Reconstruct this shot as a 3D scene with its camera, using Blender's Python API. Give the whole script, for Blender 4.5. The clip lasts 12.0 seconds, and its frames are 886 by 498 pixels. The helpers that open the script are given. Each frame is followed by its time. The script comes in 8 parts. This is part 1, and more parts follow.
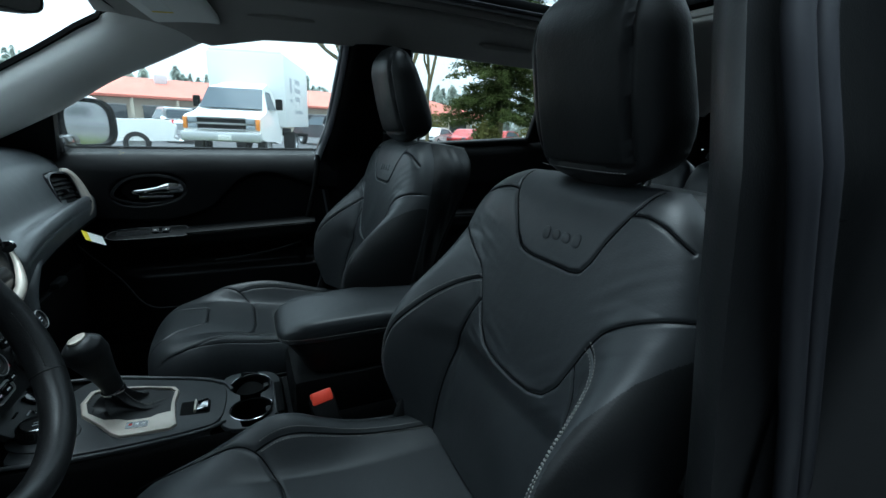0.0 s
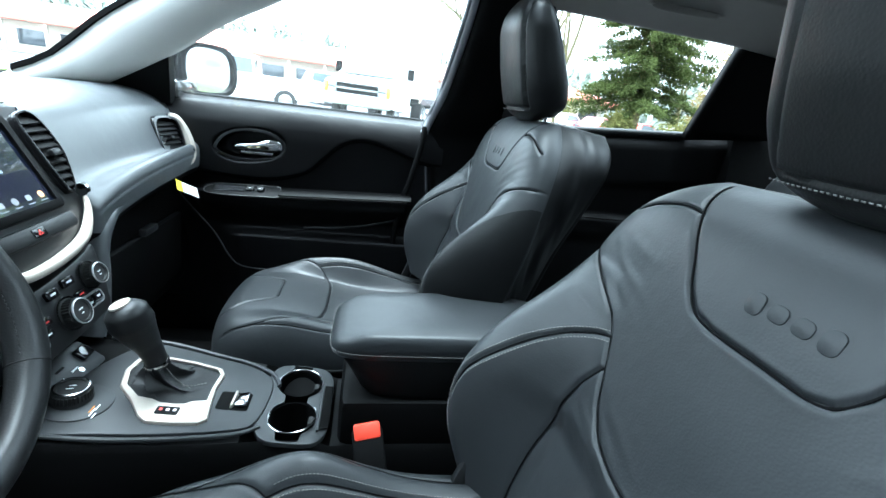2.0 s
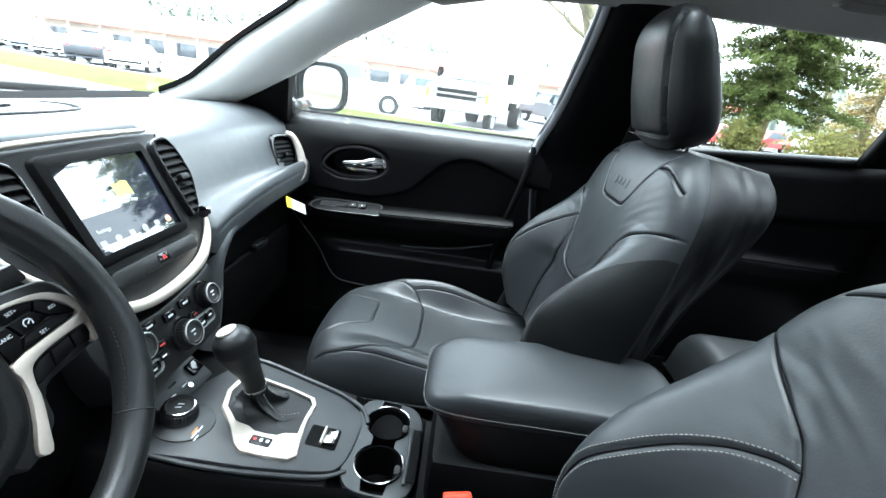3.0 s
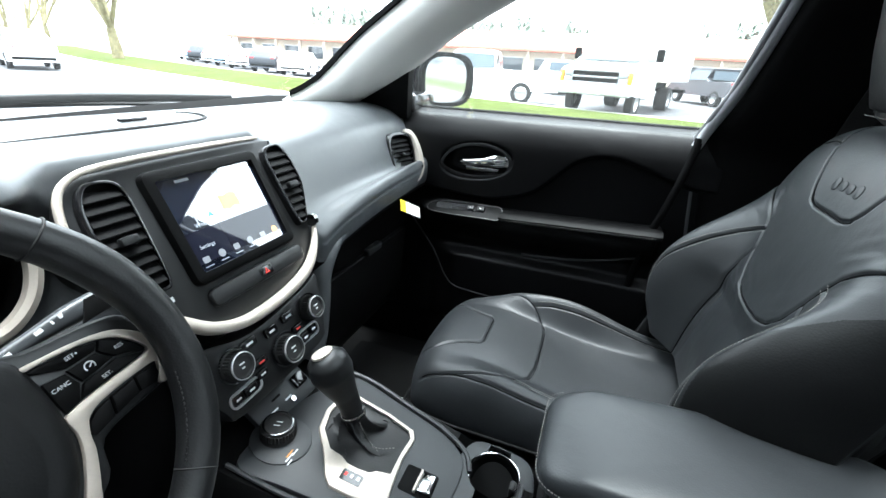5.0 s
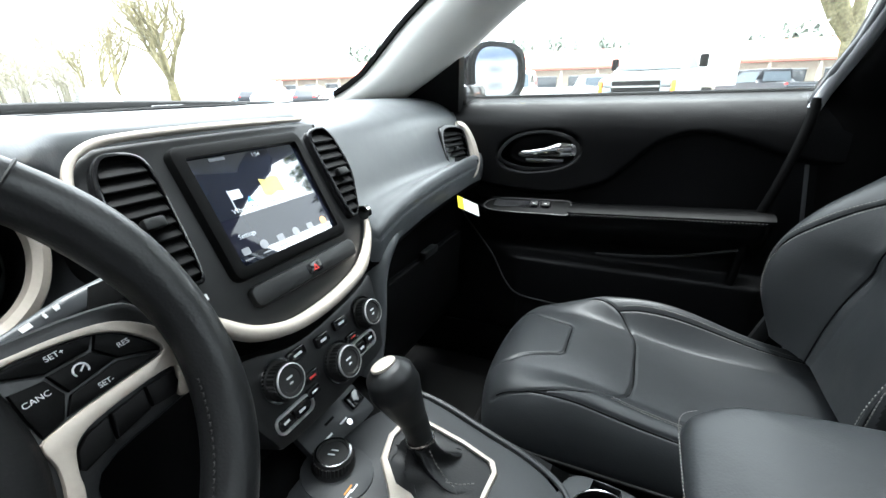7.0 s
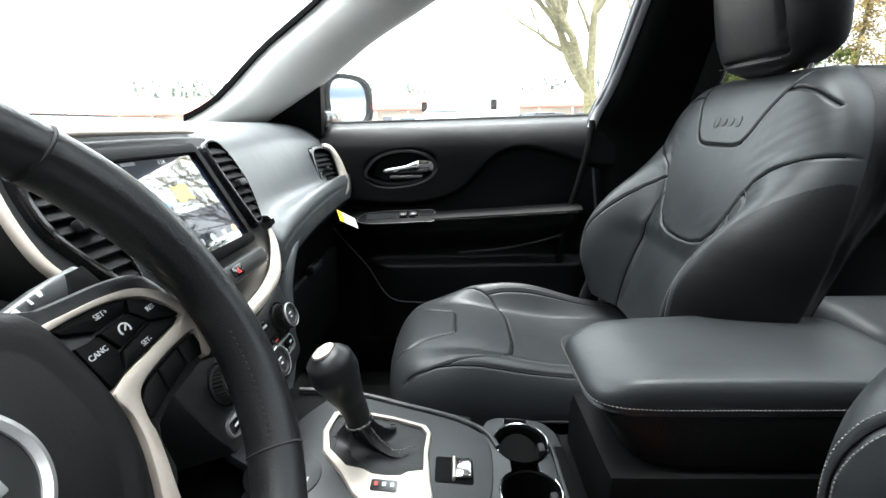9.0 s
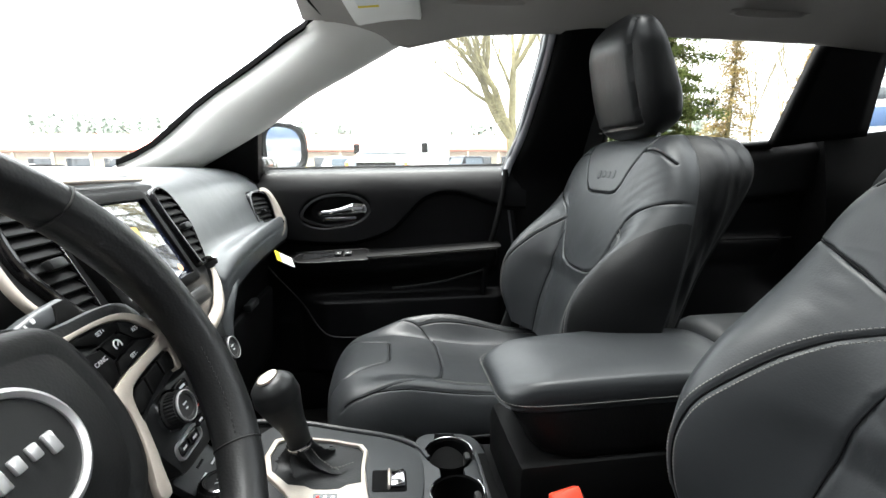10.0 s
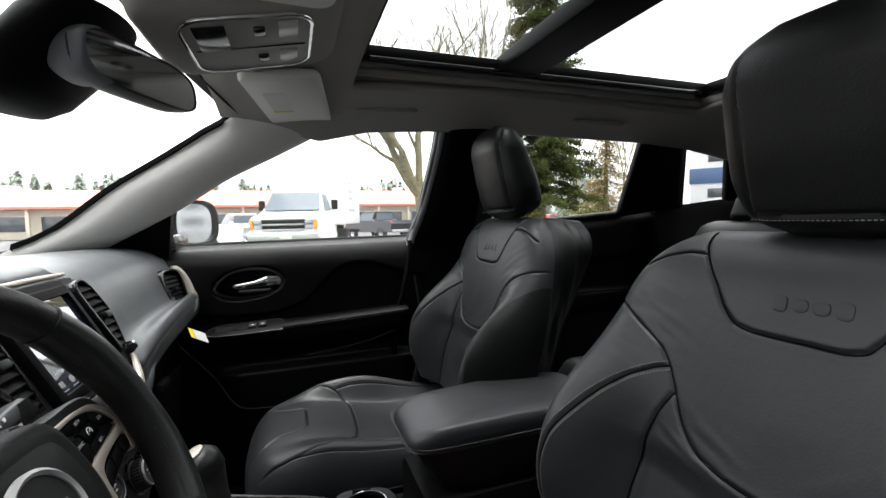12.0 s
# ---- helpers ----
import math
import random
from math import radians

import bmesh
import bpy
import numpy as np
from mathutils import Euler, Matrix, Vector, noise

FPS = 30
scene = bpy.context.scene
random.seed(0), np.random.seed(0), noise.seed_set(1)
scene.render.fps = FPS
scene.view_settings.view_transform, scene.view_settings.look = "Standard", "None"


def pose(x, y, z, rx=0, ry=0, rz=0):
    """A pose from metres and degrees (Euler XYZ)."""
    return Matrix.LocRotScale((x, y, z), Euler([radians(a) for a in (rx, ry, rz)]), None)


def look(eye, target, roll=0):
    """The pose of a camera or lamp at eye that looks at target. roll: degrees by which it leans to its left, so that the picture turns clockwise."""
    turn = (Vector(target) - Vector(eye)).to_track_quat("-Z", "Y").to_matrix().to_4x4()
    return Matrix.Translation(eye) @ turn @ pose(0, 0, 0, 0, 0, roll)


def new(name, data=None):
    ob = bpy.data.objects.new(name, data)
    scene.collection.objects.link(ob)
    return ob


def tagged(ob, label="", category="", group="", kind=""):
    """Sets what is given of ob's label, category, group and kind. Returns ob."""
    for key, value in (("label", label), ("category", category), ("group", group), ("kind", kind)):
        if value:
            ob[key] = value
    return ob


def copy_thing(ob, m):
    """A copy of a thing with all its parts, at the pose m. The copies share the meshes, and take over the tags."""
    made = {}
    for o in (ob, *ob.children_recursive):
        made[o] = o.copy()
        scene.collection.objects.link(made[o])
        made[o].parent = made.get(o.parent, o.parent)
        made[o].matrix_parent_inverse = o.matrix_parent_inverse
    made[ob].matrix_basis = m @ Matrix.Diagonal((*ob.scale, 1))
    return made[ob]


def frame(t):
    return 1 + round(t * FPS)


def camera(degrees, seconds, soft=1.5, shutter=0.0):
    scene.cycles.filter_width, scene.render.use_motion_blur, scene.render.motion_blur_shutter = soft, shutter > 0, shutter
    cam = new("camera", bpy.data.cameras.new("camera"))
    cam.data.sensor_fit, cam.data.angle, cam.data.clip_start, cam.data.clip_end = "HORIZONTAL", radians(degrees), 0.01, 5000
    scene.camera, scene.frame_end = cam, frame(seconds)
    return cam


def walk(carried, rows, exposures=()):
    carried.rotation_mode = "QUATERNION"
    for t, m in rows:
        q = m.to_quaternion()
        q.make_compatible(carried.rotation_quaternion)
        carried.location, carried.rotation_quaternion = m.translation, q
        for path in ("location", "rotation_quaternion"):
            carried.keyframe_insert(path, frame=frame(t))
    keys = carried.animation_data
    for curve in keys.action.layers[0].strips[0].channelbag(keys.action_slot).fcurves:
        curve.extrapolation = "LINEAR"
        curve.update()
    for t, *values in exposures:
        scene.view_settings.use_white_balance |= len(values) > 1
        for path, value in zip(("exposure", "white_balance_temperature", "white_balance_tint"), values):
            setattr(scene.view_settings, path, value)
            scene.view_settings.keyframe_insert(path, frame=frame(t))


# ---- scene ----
cam = camera(92.7, 12.0)
METRES, EYE, TILT, LEAN, TURN = 1.142, 1.30, -15.75, -2.5, -25.0
ROWS = [
    (0.0, 0.0, 0.0, 0.0, 0.0, 0.0, 0.0),
    (0.5, -0.0243, 0.0425, 0.0131, -4.1, -0.12, -0.06),
    (1.0, -0.0281, 0.0899, 0.0198, -1.04, -0.58, -2.17),
    (1.5, -0.0165, 0.1595, 0.0269, 6.97, -2.55, -6.03),
    (2.0, -0.0175, 0.2119, 0.0466, 14.19, -3.62, -9.25),
    (2.5, -0.0503, 0.2478, 0.0713, 19.82, -4.62, -11.21),
    (3.0, -0.084, 0.2702, 0.0984, 26.38, -5.51, -12.41),
    (3.5, -0.1009, 0.2967, 0.1182, 31.64, -7.29, -12.55),
    (5.5, -0.1684, 0.4053, 0.1242, 48.84, -11.59, -11.94),
    (6.0, -0.193, 0.4266, 0.1054, 52.84, -12.04, -11.21),
    (6.5, -0.2181, 0.4363, 0.084, 51.78, -10.3, -10.52),
    (8.5, -0.2738, 0.3486, 0.0005, 32.9, -3.79, -5.03),
    (9.0, -0.2599, 0.3045, -0.0075, 26.31, -1.06, -3.64),
    (9.5, -0.2374, 0.2637, -0.0136, 21.27, 1.73, -2.5),
    (10.0, -0.2157, 0.2214, -0.0172, 17.52, 4.69, -2.03),
    (10.5, -0.2108, 0.1845, -0.0208, 14.29, 6.35, -0.01),
    (11.0, -0.198, 0.1459, -0.0128, 10.75, 9.57, 1.15),
    (11.5, -0.1796, 0.1105, 0.0045, 8.53, 11.5, 2.09),
    (12.0, -0.1707, 0.0859, 0.0007, 6.31, 11.82, 2.09),
]

EXPOSURES = [(0.0, 1.1, 5200, -7), (0.5, 2.27, 5200, -7), (1.0, 2.5, 5150, -7), (1.5, 2.93, 5150, -6), (2.5, 3.53, 5500, -1), (3.5, 3.40, 5750, 2),
             (6.5, 2.93, 6000, 4), (8.6, 3.27, 6200, 6), (9.2, 3.23, 6250, 6), (10.5, 2.95, 6500, 9), (11.3, 2.25, 6500, 10), (12.0, 1.9, 6500, 10)]
walk(cam, [(t, pose(-0.39, -0.952, EYE, TILT, LEAN, TURN) @ pose(METRES * x, METRES * y, METRES * z, 90 + pitch, roll, yaw)) for t, x, y, z, yaw, pitch, roll in ROWS], EXPOSURES)

# ---- light: overcast sky ----
world = bpy.data.worlds.new("overcast")
scene.world = world
world.use_nodes = True
wn = world.node_tree
sky = wn.nodes.new("ShaderNodeTexSky")
sky.sky_type, sky.sun_disc = "NISHITA", False
sky.sun_elevation, sky.sun_rotation = radians(83), radians(345)
sky.air_density, sky.dust_density, sky.ozone_density = 1.0, 6.0, 1.0
grey = wn.nodes.new("ShaderNodeHueSaturation")
grey.inputs["Saturation"].default_value = 0.35
wn.links.new(sky.outputs[0], grey.inputs["Color"])
veil = wn.nodes.new("ShaderNodeMix")
veil.data_type = "RGBA"
veil.inputs[0].default_value = 0.8
veil.inputs[7].default_value = (7.6, 7.7, 7.8, 1)
wn.links.new(grey.outputs[0], veil.inputs[6])
# an overcast sky is about three times as bright overhead as at the horizon
way = wn.nodes.new("ShaderNodeTexCoord")
height = wn.nodes.new("ShaderNodeSeparateXYZ")
wn.links.new(way.outputs["Generated"], height.inputs[0])
rise = wn.nodes.new("ShaderNodeMapRange")
rise.inputs[1].default_value, rise.inputs[2].default_value = 0.0, 1.0
rise.inputs[3].default_value, rise.inputs[4].default_value = 1.0, 1.6
wn.links.new(height.outputs[2], rise.inputs[0])
dome = wn.nodes.new("ShaderNodeVectorMath")
dome.operation = "SCALE"
wn.links.new(veil.outputs[2], dome.inputs[0])
wn.links.new(rise.outputs[0], dome.inputs["Scale"])
wn.links.new(dome.outputs[0], wn.nodes["Background"].inputs["Color"])
wn.nodes["Background"].inputs["Strength"].default_value = 0.12
sun = bpy.data.lights.new("sun", "SUN")
sun.energy, sun.angle, sun.color = 1.5, radians(32), (1.0, 0.98, 0.95)
sun_ob = new("sun", sun)
sun_ob.matrix_world = look((-0.4, 1.6, 14), (0, 0, 0))


# ---- materials ----
def mat(name, color, rough=0.5, metal=0.0, noise_scale=0.0, vary=0.0, bump=0.0, bump_scale=200.0, big=0.0, big_scale=3.0,
        coat=0.0, spec=0.5, leather=False, rough_vary=0.0, random_vary=0.0, stretch=(1, 1, 1), alpha_trans=0.0, emit=0.0):
    m = bpy.data.materials.new(name)
    m.use_nodes = True
    nt = m.node_tree
    b = nt.nodes["Principled BSDF"]
    b.inputs["Base Color"].default_value = (*color, 1)
    b.inputs["Roughness"].default_value = rough
    b.inputs["Metallic"].default_value = metal
    b.inputs["Coat Weight"].default_value = coat
    b.inputs["Specular IOR Level"].default_value = spec
    b.inputs["Transmission Weight"].default_value = alpha_trans
    if emit:
        b.inputs["Emission Color"].default_value = (*color, 1)
        b.inputs["Emission Strength"].default_value = emit
    tc = nt.nodes.new("ShaderNodeTexCoord")
    mp = nt.nodes.new("ShaderNodeMapping")
    mp.inputs["Scale"].default_value = stretch
    nt.links.new(tc.outputs["Object"], mp.inputs[0])
    col = None
    if vary or big:
        mixed = None
        for scale, amount in ((noise_scale or 60.0, vary), (big_scale, big)):
            if not amount:
                continue
            n = nt.nodes.new("ShaderNodeTexNoise")
            n.inputs["Scale"].default_value = scale
            n.inputs["Detail"].default_value = 5
            nt.links.new(mp.outputs[0], n.inputs["Vector"])
            r = nt.nodes.new("ShaderNodeMapRange")
            r.inputs[1].default_value, r.inputs[2].default_value = 0.3, 0.7
            r.inputs[3].default_value, r.inputs[4].default_value = 1 - amount, 1 + amount
            nt.links.new(n.outputs[0], r.inputs[0])
            if mixed is None:
                mixed = r.outputs[0]
            else:
                mul = nt.nodes.new("ShaderNodeMath")
                mul.operation = "MULTIPLY"
                nt.links.new(mixed, mul.inputs[0])
                nt.links.new(r.outputs[0], mul.inputs[1])
                mixed = mul.outputs[0]
        v = nt.nodes.new("ShaderNodeVectorMath")
        v.operation = "SCALE"
        v.inputs[0].default_value = color
        nt.links.new(mixed, v.inputs["Scale"])
        nt.links.new(v.outputs[0], b.inputs["Base Color"])
        col = v.outputs[0]
    if random_vary:
        info = nt.nodes.new("ShaderNodeObjectInfo")
        hs = nt.nodes.new("ShaderNodeHueSaturation")
        r = nt.nodes.new("ShaderNodeMapRange")
        r.inputs[3].default_value, r.inputs[4].default_value = 1 - random_vary, 1 + random_vary
        nt.links.new(info.outputs["Random"], r.inputs[0])
        nt.links.new(r.outputs[0], hs.inputs["Value"])
        if col is None:
            hs.inputs["Color"].default_value = (*color, 1)
        else:
            nt.links.new(col, hs.inputs["Color"])
        nt.links.new(hs.outputs[0], b.inputs["Base Color"])
    if rough_vary:
        n = nt.nodes.new("ShaderNodeTexNoise")
        n.inputs["Scale"].default_value = 9
        n.inputs["Detail"].default_value = 6
        nt.links.new(mp.outputs[0], n.inputs["Vector"])
        r = nt.nodes.new("ShaderNodeMapRange")
        r.inputs[1].default_value, r.inputs[2].default_value = 0.3, 0.7
        r.inputs[3].default_value, r.inputs[4].default_value = rough - rough_vary, rough + rough_vary
        nt.links.new(n.outputs[0], r.inputs[0])
        nt.links.new(r.outputs[0], b.inputs["Roughness"])
    if bump:
        bp = nt.nodes.new("ShaderNodeBump")
        bp.inputs["Strength"].default_value = bump
        bp.inputs["Distance"].default_value = 0.0006
        if leather:
            t = nt.nodes.new("ShaderNodeTexVoronoi")
            t.feature = "SMOOTH_F1"
            t.inputs["Scale"].default_value = bump_scale
            out = t.outputs["Distance"]
        else:
            t = nt.nodes.new("ShaderNodeTexNoise")
            t.inputs["Scale"].default_value = bump_scale
            t.inputs["Detail"].default_value = 4
            out = t.outputs[0]
        nt.links.new(mp.outputs[0], t.inputs["Vector"])
        nt.links.new(out, bp.inputs["Height"])
        nt.links.new(bp.outputs[0], b.inputs["Normal"])
        if leather:
            # soft, wide creases over the fine grain
            w = nt.nodes.new("ShaderNodeTexNoise")
            w.inputs["Scale"].default_value, w.inputs["Detail"].default_value = 14, 3
            nt.links.new(mp.outputs[0], w.inputs["Vector"])
            b2 = nt.nodes.new("ShaderNodeBump")
            b2.inputs["Strength"].default_value, b2.inputs["Distance"].default_value = 0.25, 0.006
            nt.links.new(w.outputs[0], b2.inputs["Height"])
            nt.links.new(b2.outputs[0], bp.inputs["Normal"])
    return m


LEATHER = mat("black leather", (0.0195, 0.0214, 0.0234), 0.46, spec=0.46, bump=0.20, bump_scale=420, leather=True, big=0.12, big_scale=5, rough_vary=0.05)
# black vinyl, darkened to carry the shade on flanks and head restraints
SHADED_VINYL = mat("shade-darkened black vinyl", (0.0055, 0.0058, 0.0062), 0.46, spec=0.28, bump=0.35, bump_scale=400, leather=True, big=0.12, big_scale=6, rough_vary=0.05)
LEATHER_SIDE = mat("black vinyl", (0.0050, 0.0050, 0.0052), 0.52, spec=0.20, bump=0.35, bump_scale=380, leather=True, big=0.15, big_scale=6, rough_vary=0.05)
# near-black cord added in the seam grooves to paint the creases' shade
SEAM = mat("crease-shade cord", (0.003, 0.003, 0.0035), 0.8, spec=0.1)
THREAD = mat("grey thread", (0.15, 0.146, 0.138), 0.8)
DASH = mat("grained charcoal dash", (0.070, 0.075, 0.079), 0.36, spec=0.65, bump=0.25, bump_scale=520, leather=True, big=0.08, big_scale=4, rough_vary=0.04)
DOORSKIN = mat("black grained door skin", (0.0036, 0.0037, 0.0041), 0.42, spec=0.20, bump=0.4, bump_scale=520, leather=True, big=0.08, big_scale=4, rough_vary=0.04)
PLASTIC = mat("black plastic", (0.0028, 0.0028, 0.0029), 0.52, spec=0.09, bump=0.2, bump_scale=700, big=0.1, big_scale=6)
SATIN = mat("satin black plastic", (0.013, 0.0135, 0.014), 0.40, spec=0.35, bump=0.08, bump_scale=900, rough_vary=0.05)
GLOSS = mat("gloss black plastic", (0.010, 0.010, 0.011), 0.12, coat=0.3)
RUBBER = mat("black rubber", (0.012, 0.012, 0.012), 0.75, bump=0.3, bump_scale=300)
SILVER = mat("satin champagne trim", (0.50, 0.45, 0.39), 0.42, metal=0.35, vary=0.03, noise_scale=300, bump=0.05, bump_scale=800)
CHROME = mat("chrome", (0.80, 0.80, 0.80), 0.08, metal=1.0)
DARKCHROME = mat("dark chrome", (0.45, 0.45, 0.46), 0.16, metal=1.0)
RINGMETAL = mat("brushed bright metal", (0.72, 0.72, 0.72), 0.34, metal=0.75)
EDGE = mat("satin grey edge", (0.07, 0.07, 0.07), 0.35, metal=0.4)
STALKGREY = mat("satin grey stalk plastic", (0.050, 0.054, 0.058), 0.36, spec=0.5, rough_vary=0.04)
STRIPGREY = mat("pale satin frame strip", (0.42, 0.43, 0.45), 0.34, spec=0.5, rough_vary=0.04)
SEALGREY = mat("satin seal rubber", (0.090, 0.094, 0.100), 0.34, spec=0.6, rough_vary=0.04)
RIBGREY = mat("grey-black seal rubber", (0.045, 0.046, 0.054), 0.52, spec=0.35, rough_vary=0.05)
PILLAR = mat("pale grey pillar trim", (0.76, 0.75, 0.71), 0.8, bump=0.3, bump_scale=900, big=0.04, big_scale=5)
LINER = mat("grey headliner cloth", (0.36, 0.342, 0.315), 0.95, vary=0.06, noise_scale=900, bump=0.6, bump_scale=1200, big=0.05, big_scale=4)
CARPET = mat("black carpet", (0.006, 0.006, 0.006), 1.0, spec=0.1, vary=0.5, noise_scale=700, bump=1.0, bump_scale=900)
RED = mat("red buckle plastic", (0.75, 0.06, 0.03), 0.35)
YELLOW = mat("yellow tag print", (0.80, 0.62, 0.02), 0.7)
PAPER = mat("white paper", (0.78, 0.78, 0.75), 0.8)
WHITEINK = mat("white print", (0.75, 0.76, 0.77), 0.6)
ORANGEINK = mat("orange print", (0.75, 0.30, 0.04), 0.6)
REDINK = mat("red print", (0.70, 0.05, 0.04), 0.5)
BODY = mat("dark grey car paint", (0.06, 0.06, 0.065), 0.3, coat=0.5)


def tinted_pane(name, tint, gloss=0.06):
    """Dark roof glass: lets tinted light through and mirrors a little."""
    m = bpy.data.materials.new(name)
    m.use_nodes = True
    nt = m.node_tree
    clear, mirror, mix = nt.nodes.new("ShaderNodeBsdfTransparent"), nt.nodes.new("ShaderNodeBsdfGlossy"), nt.nodes.new("ShaderNodeMixShader")
    clear.inputs["Color"].default_value = (*tint, 1)
    mirror.inputs["Roughness"].default_value = 0.02
    mix.inputs[0].default_value = gloss
    nt.links.new(clear.outputs[0], mix.inputs[1])
    nt.links.new(mirror.outputs[0], mix.inputs[2])
    nt.links.new(mix.outputs[0], nt.nodes["Material Output"].inputs["Surface"])
    return m


TINTED = tinted_pane("tinted roof glass", (0.74, 0.75, 0.75), 0.04)
BACKDARK = mat("dark void plastic", (0.003, 0.003, 0.003), 0.8, spec=0.1)

RIMSKIN = mat("satin black grained skin", (0.0100, 0.0104, 0.0110), 0.40, spec=0.55, bump=0.3, bump_scale=420, leather=True, big=0.10, big_scale=8, rough_vary=0.05)
HUBSKIN = mat("grained airbag skin", (0.0075, 0.0078, 0.0082), 0.52, spec=0.18, bump=0.25, bump_scale=520, leather=True, big=0.08, big_scale=4)


def veiled(name, film):
    """Thin clear pane; a milky film put on it stands for veiling glare."""
    m = tinted_pane(name, (0.96, 0.975, 0.97), 0.045)
    nt = m.node_tree
    clean = nt.nodes["Mix Shader"]
    glare, mix, patch = nt.nodes.new("ShaderNodeBsdfTranslucent"), nt.nodes.new("ShaderNodeMixShader"), nt.nodes.new("ShaderNodeTexNoise")
    glare.inputs["Color"].default_value = (0.80, 0.80, 0.78, 1)
    patch.inputs["Scale"].default_value = 3.0
    amount = nt.nodes.new("ShaderNodeMapRange")
    amount.inputs[1].default_value, amount.inputs[2].default_value = 0.3, 0.7
    amount.inputs[3].default_value, amount.inputs[4].default_value = film * 0.75, film * 1.25
    nt.links.new(patch.outputs[0], amount.inputs[0])
    nt.links.new(amount.outputs[0], mix.inputs[0])
    nt.links.new(clean.outputs[0], mix.inputs[1])
    nt.links.new(glare.outputs[0], mix.inputs[2])
    nt.links.new(mix.outputs[0], nt.nodes["Material Output"].inputs["Surface"])
    return m


PRIVACY = tinted_pane("dark privacy glass", (0.85, 0.855, 0.845), 0.03)
SCREENGLASS = veiled("glare-veiled windscreen glass", 0.004)
SIDEGLASS = veiled("glare-veiled side glass", 0.008)

# ---- building helpers ----
def thing(name, base, label, category, group="", kind=""):
    ob = new(name)
    ob.empty_display_size = 0.05
    ob.location = base
    return tagged(ob, label, category, group, kind)


def settle(ob, parent):
    ob.parent = parent
    if parent is not None:
        m = Matrix.Identity(4)
        up = parent
        chain = []
        while up is not None:
            chain.append(up)
            up = up.parent
        for o in reversed(chain):
            m = m @ o.matrix_parent_inverse @ Matrix.LocRotScale(o.location, o.rotation_euler, o.scale)
        ob.matrix_parent_inverse = m.inverted()
    return ob


def mesh(name, verts, faces, material, parent=None, label="", smooth=True, sharp=40):
    me = bpy.data.meshes.new(name)
    me.from_pydata([tuple(map(float, v)) for v in verts], [], [tuple(map(int, f)) for f in faces])
    me.materials.append(material)
    if smooth:
        me.polygons.foreach_set("use_smooth", [True] * len(me.polygons))
        me.update()
        me.set_sharp_from_angle(angle=radians(sharp))
    ob = new(name, me)
    settle(ob, parent)
    return tagged(ob, label)


def bm_part(name, bm, material, parent=None, label="", smooth=True, sharp=35):
    bmesh.ops.recalc_face_normals(bm, faces=bm.faces)
    me = bpy.data.meshes.new(name)
    bm.to_mesh(me)
    bm.free()
    me.materials.append(material)
    if smooth:
        me.polygons.foreach_set("use_smooth", [True] * len(me.polygons))
        me.update()
        me.set_sharp_from_angle(angle=radians(sharp))
    ob = new(name, me)
    settle(ob, parent)
    return tagged(ob, label)


def frame_at(origin, e1, e2):
    """A matrix whose x is e1, y is e2 and z their cross product."""
    a, b = Vector(e1).normalized(), Vector(e2).normalized()
    c = a.cross(b).normalized()
    b = c.cross(a)
    m = Matrix((a, b, c)).transposed().to_4x4()
    m.translation = origin
    return m


def box(name, size, m, material, parent=None, label="", bevel=0.003, seg=2, taper=None):
    """A bevelled box of the given size, centred on the matrix m; taper scales its +z face."""
    bm = bmesh.new()
    bmesh.ops.create_cube(bm, size=1)
    for v in bm.verts:
        k = taper if (taper and v.co.z > 0) else (1, 1)
        v.co = Vector((v.co.x * size[0] * k[0], v.co.y * size[1] * k[1], v.co.z * size[2]))
    if bevel:
        bmesh.ops.bevel(bm, geom=bm.edges[:], offset=min(bevel, 0.45 * min(size)), segments=seg, affect="EDGES", profile=0.5)
    bm.transform(m if isinstance(m, Matrix) else Matrix.Translation(m))
    return bm_part(name, bm, material, parent, label)


def smooth_path(pts, n=8, closed=False):
    """Catmull-Rom through pts."""
    p = [np.array(q, float) for q in pts]
    out = []
    last = len(p) if closed else len(p) - 1
    for i in range(last):
        if closed:
            a, b, c, d = p[i - 1], p[i], p[(i + 1) % len(p)], p[(i + 2) % len(p)]
        else:
            a, b, c, d = p[max(i - 1, 0)], p[i], p[i + 1], p[min(i + 2, len(p) - 1)]
        for k in range(n):
            t = k / n
            out.append(0.5 * (2 * b + (c - a) * t + (2 * a - 5 * b + 4 * c - d) * t * t + (3 * b - a - 3 * c + d) * t ** 3))
    if not closed:
        out.append(p[-1])
    return out


def sweep(name, path, section, material, parent=None, label="", closed=False, up=(0, 0, 1), scales=None, caps=True, sharp=40):
    """Sweeps a closed 2D section (side, up) along a path."""
    path = [np.array(p, float) for p in path]
    n, k = len(path), len(section)
    verts, faces = [], []
    up = np.array(up, float)
    for i, p in enumerate(path):
        a = path[i - 1] if (i or closed) else path[0]
        b = path[(i + 1) % n] if (i < n - 1 or closed) else path[-1]
        t = (b - a) / (np.linalg.norm(b - a) + 1e-9)
        s = np.cross(t, up)
        s /= np.linalg.norm(s) + 1e-9
        u = np.cross(s, t)
        sc = scales[i] if scales is not None else 1.0
        verts += [p + s * x * sc + u * y * sc for x, y in section]
    for i in range(n if closed else n - 1):
        j = (i + 1) % n
        faces += [(i * k + q, i * k + (q + 1) % k, j * k + (q + 1) % k, j * k + q) for q in range(k)]
    if caps and not closed:
        faces += [tuple(range(k))[::-1], tuple((n - 1) * k + q for q in range(k))]
    return mesh(name, verts, faces, material, parent, label, sharp=sharp)


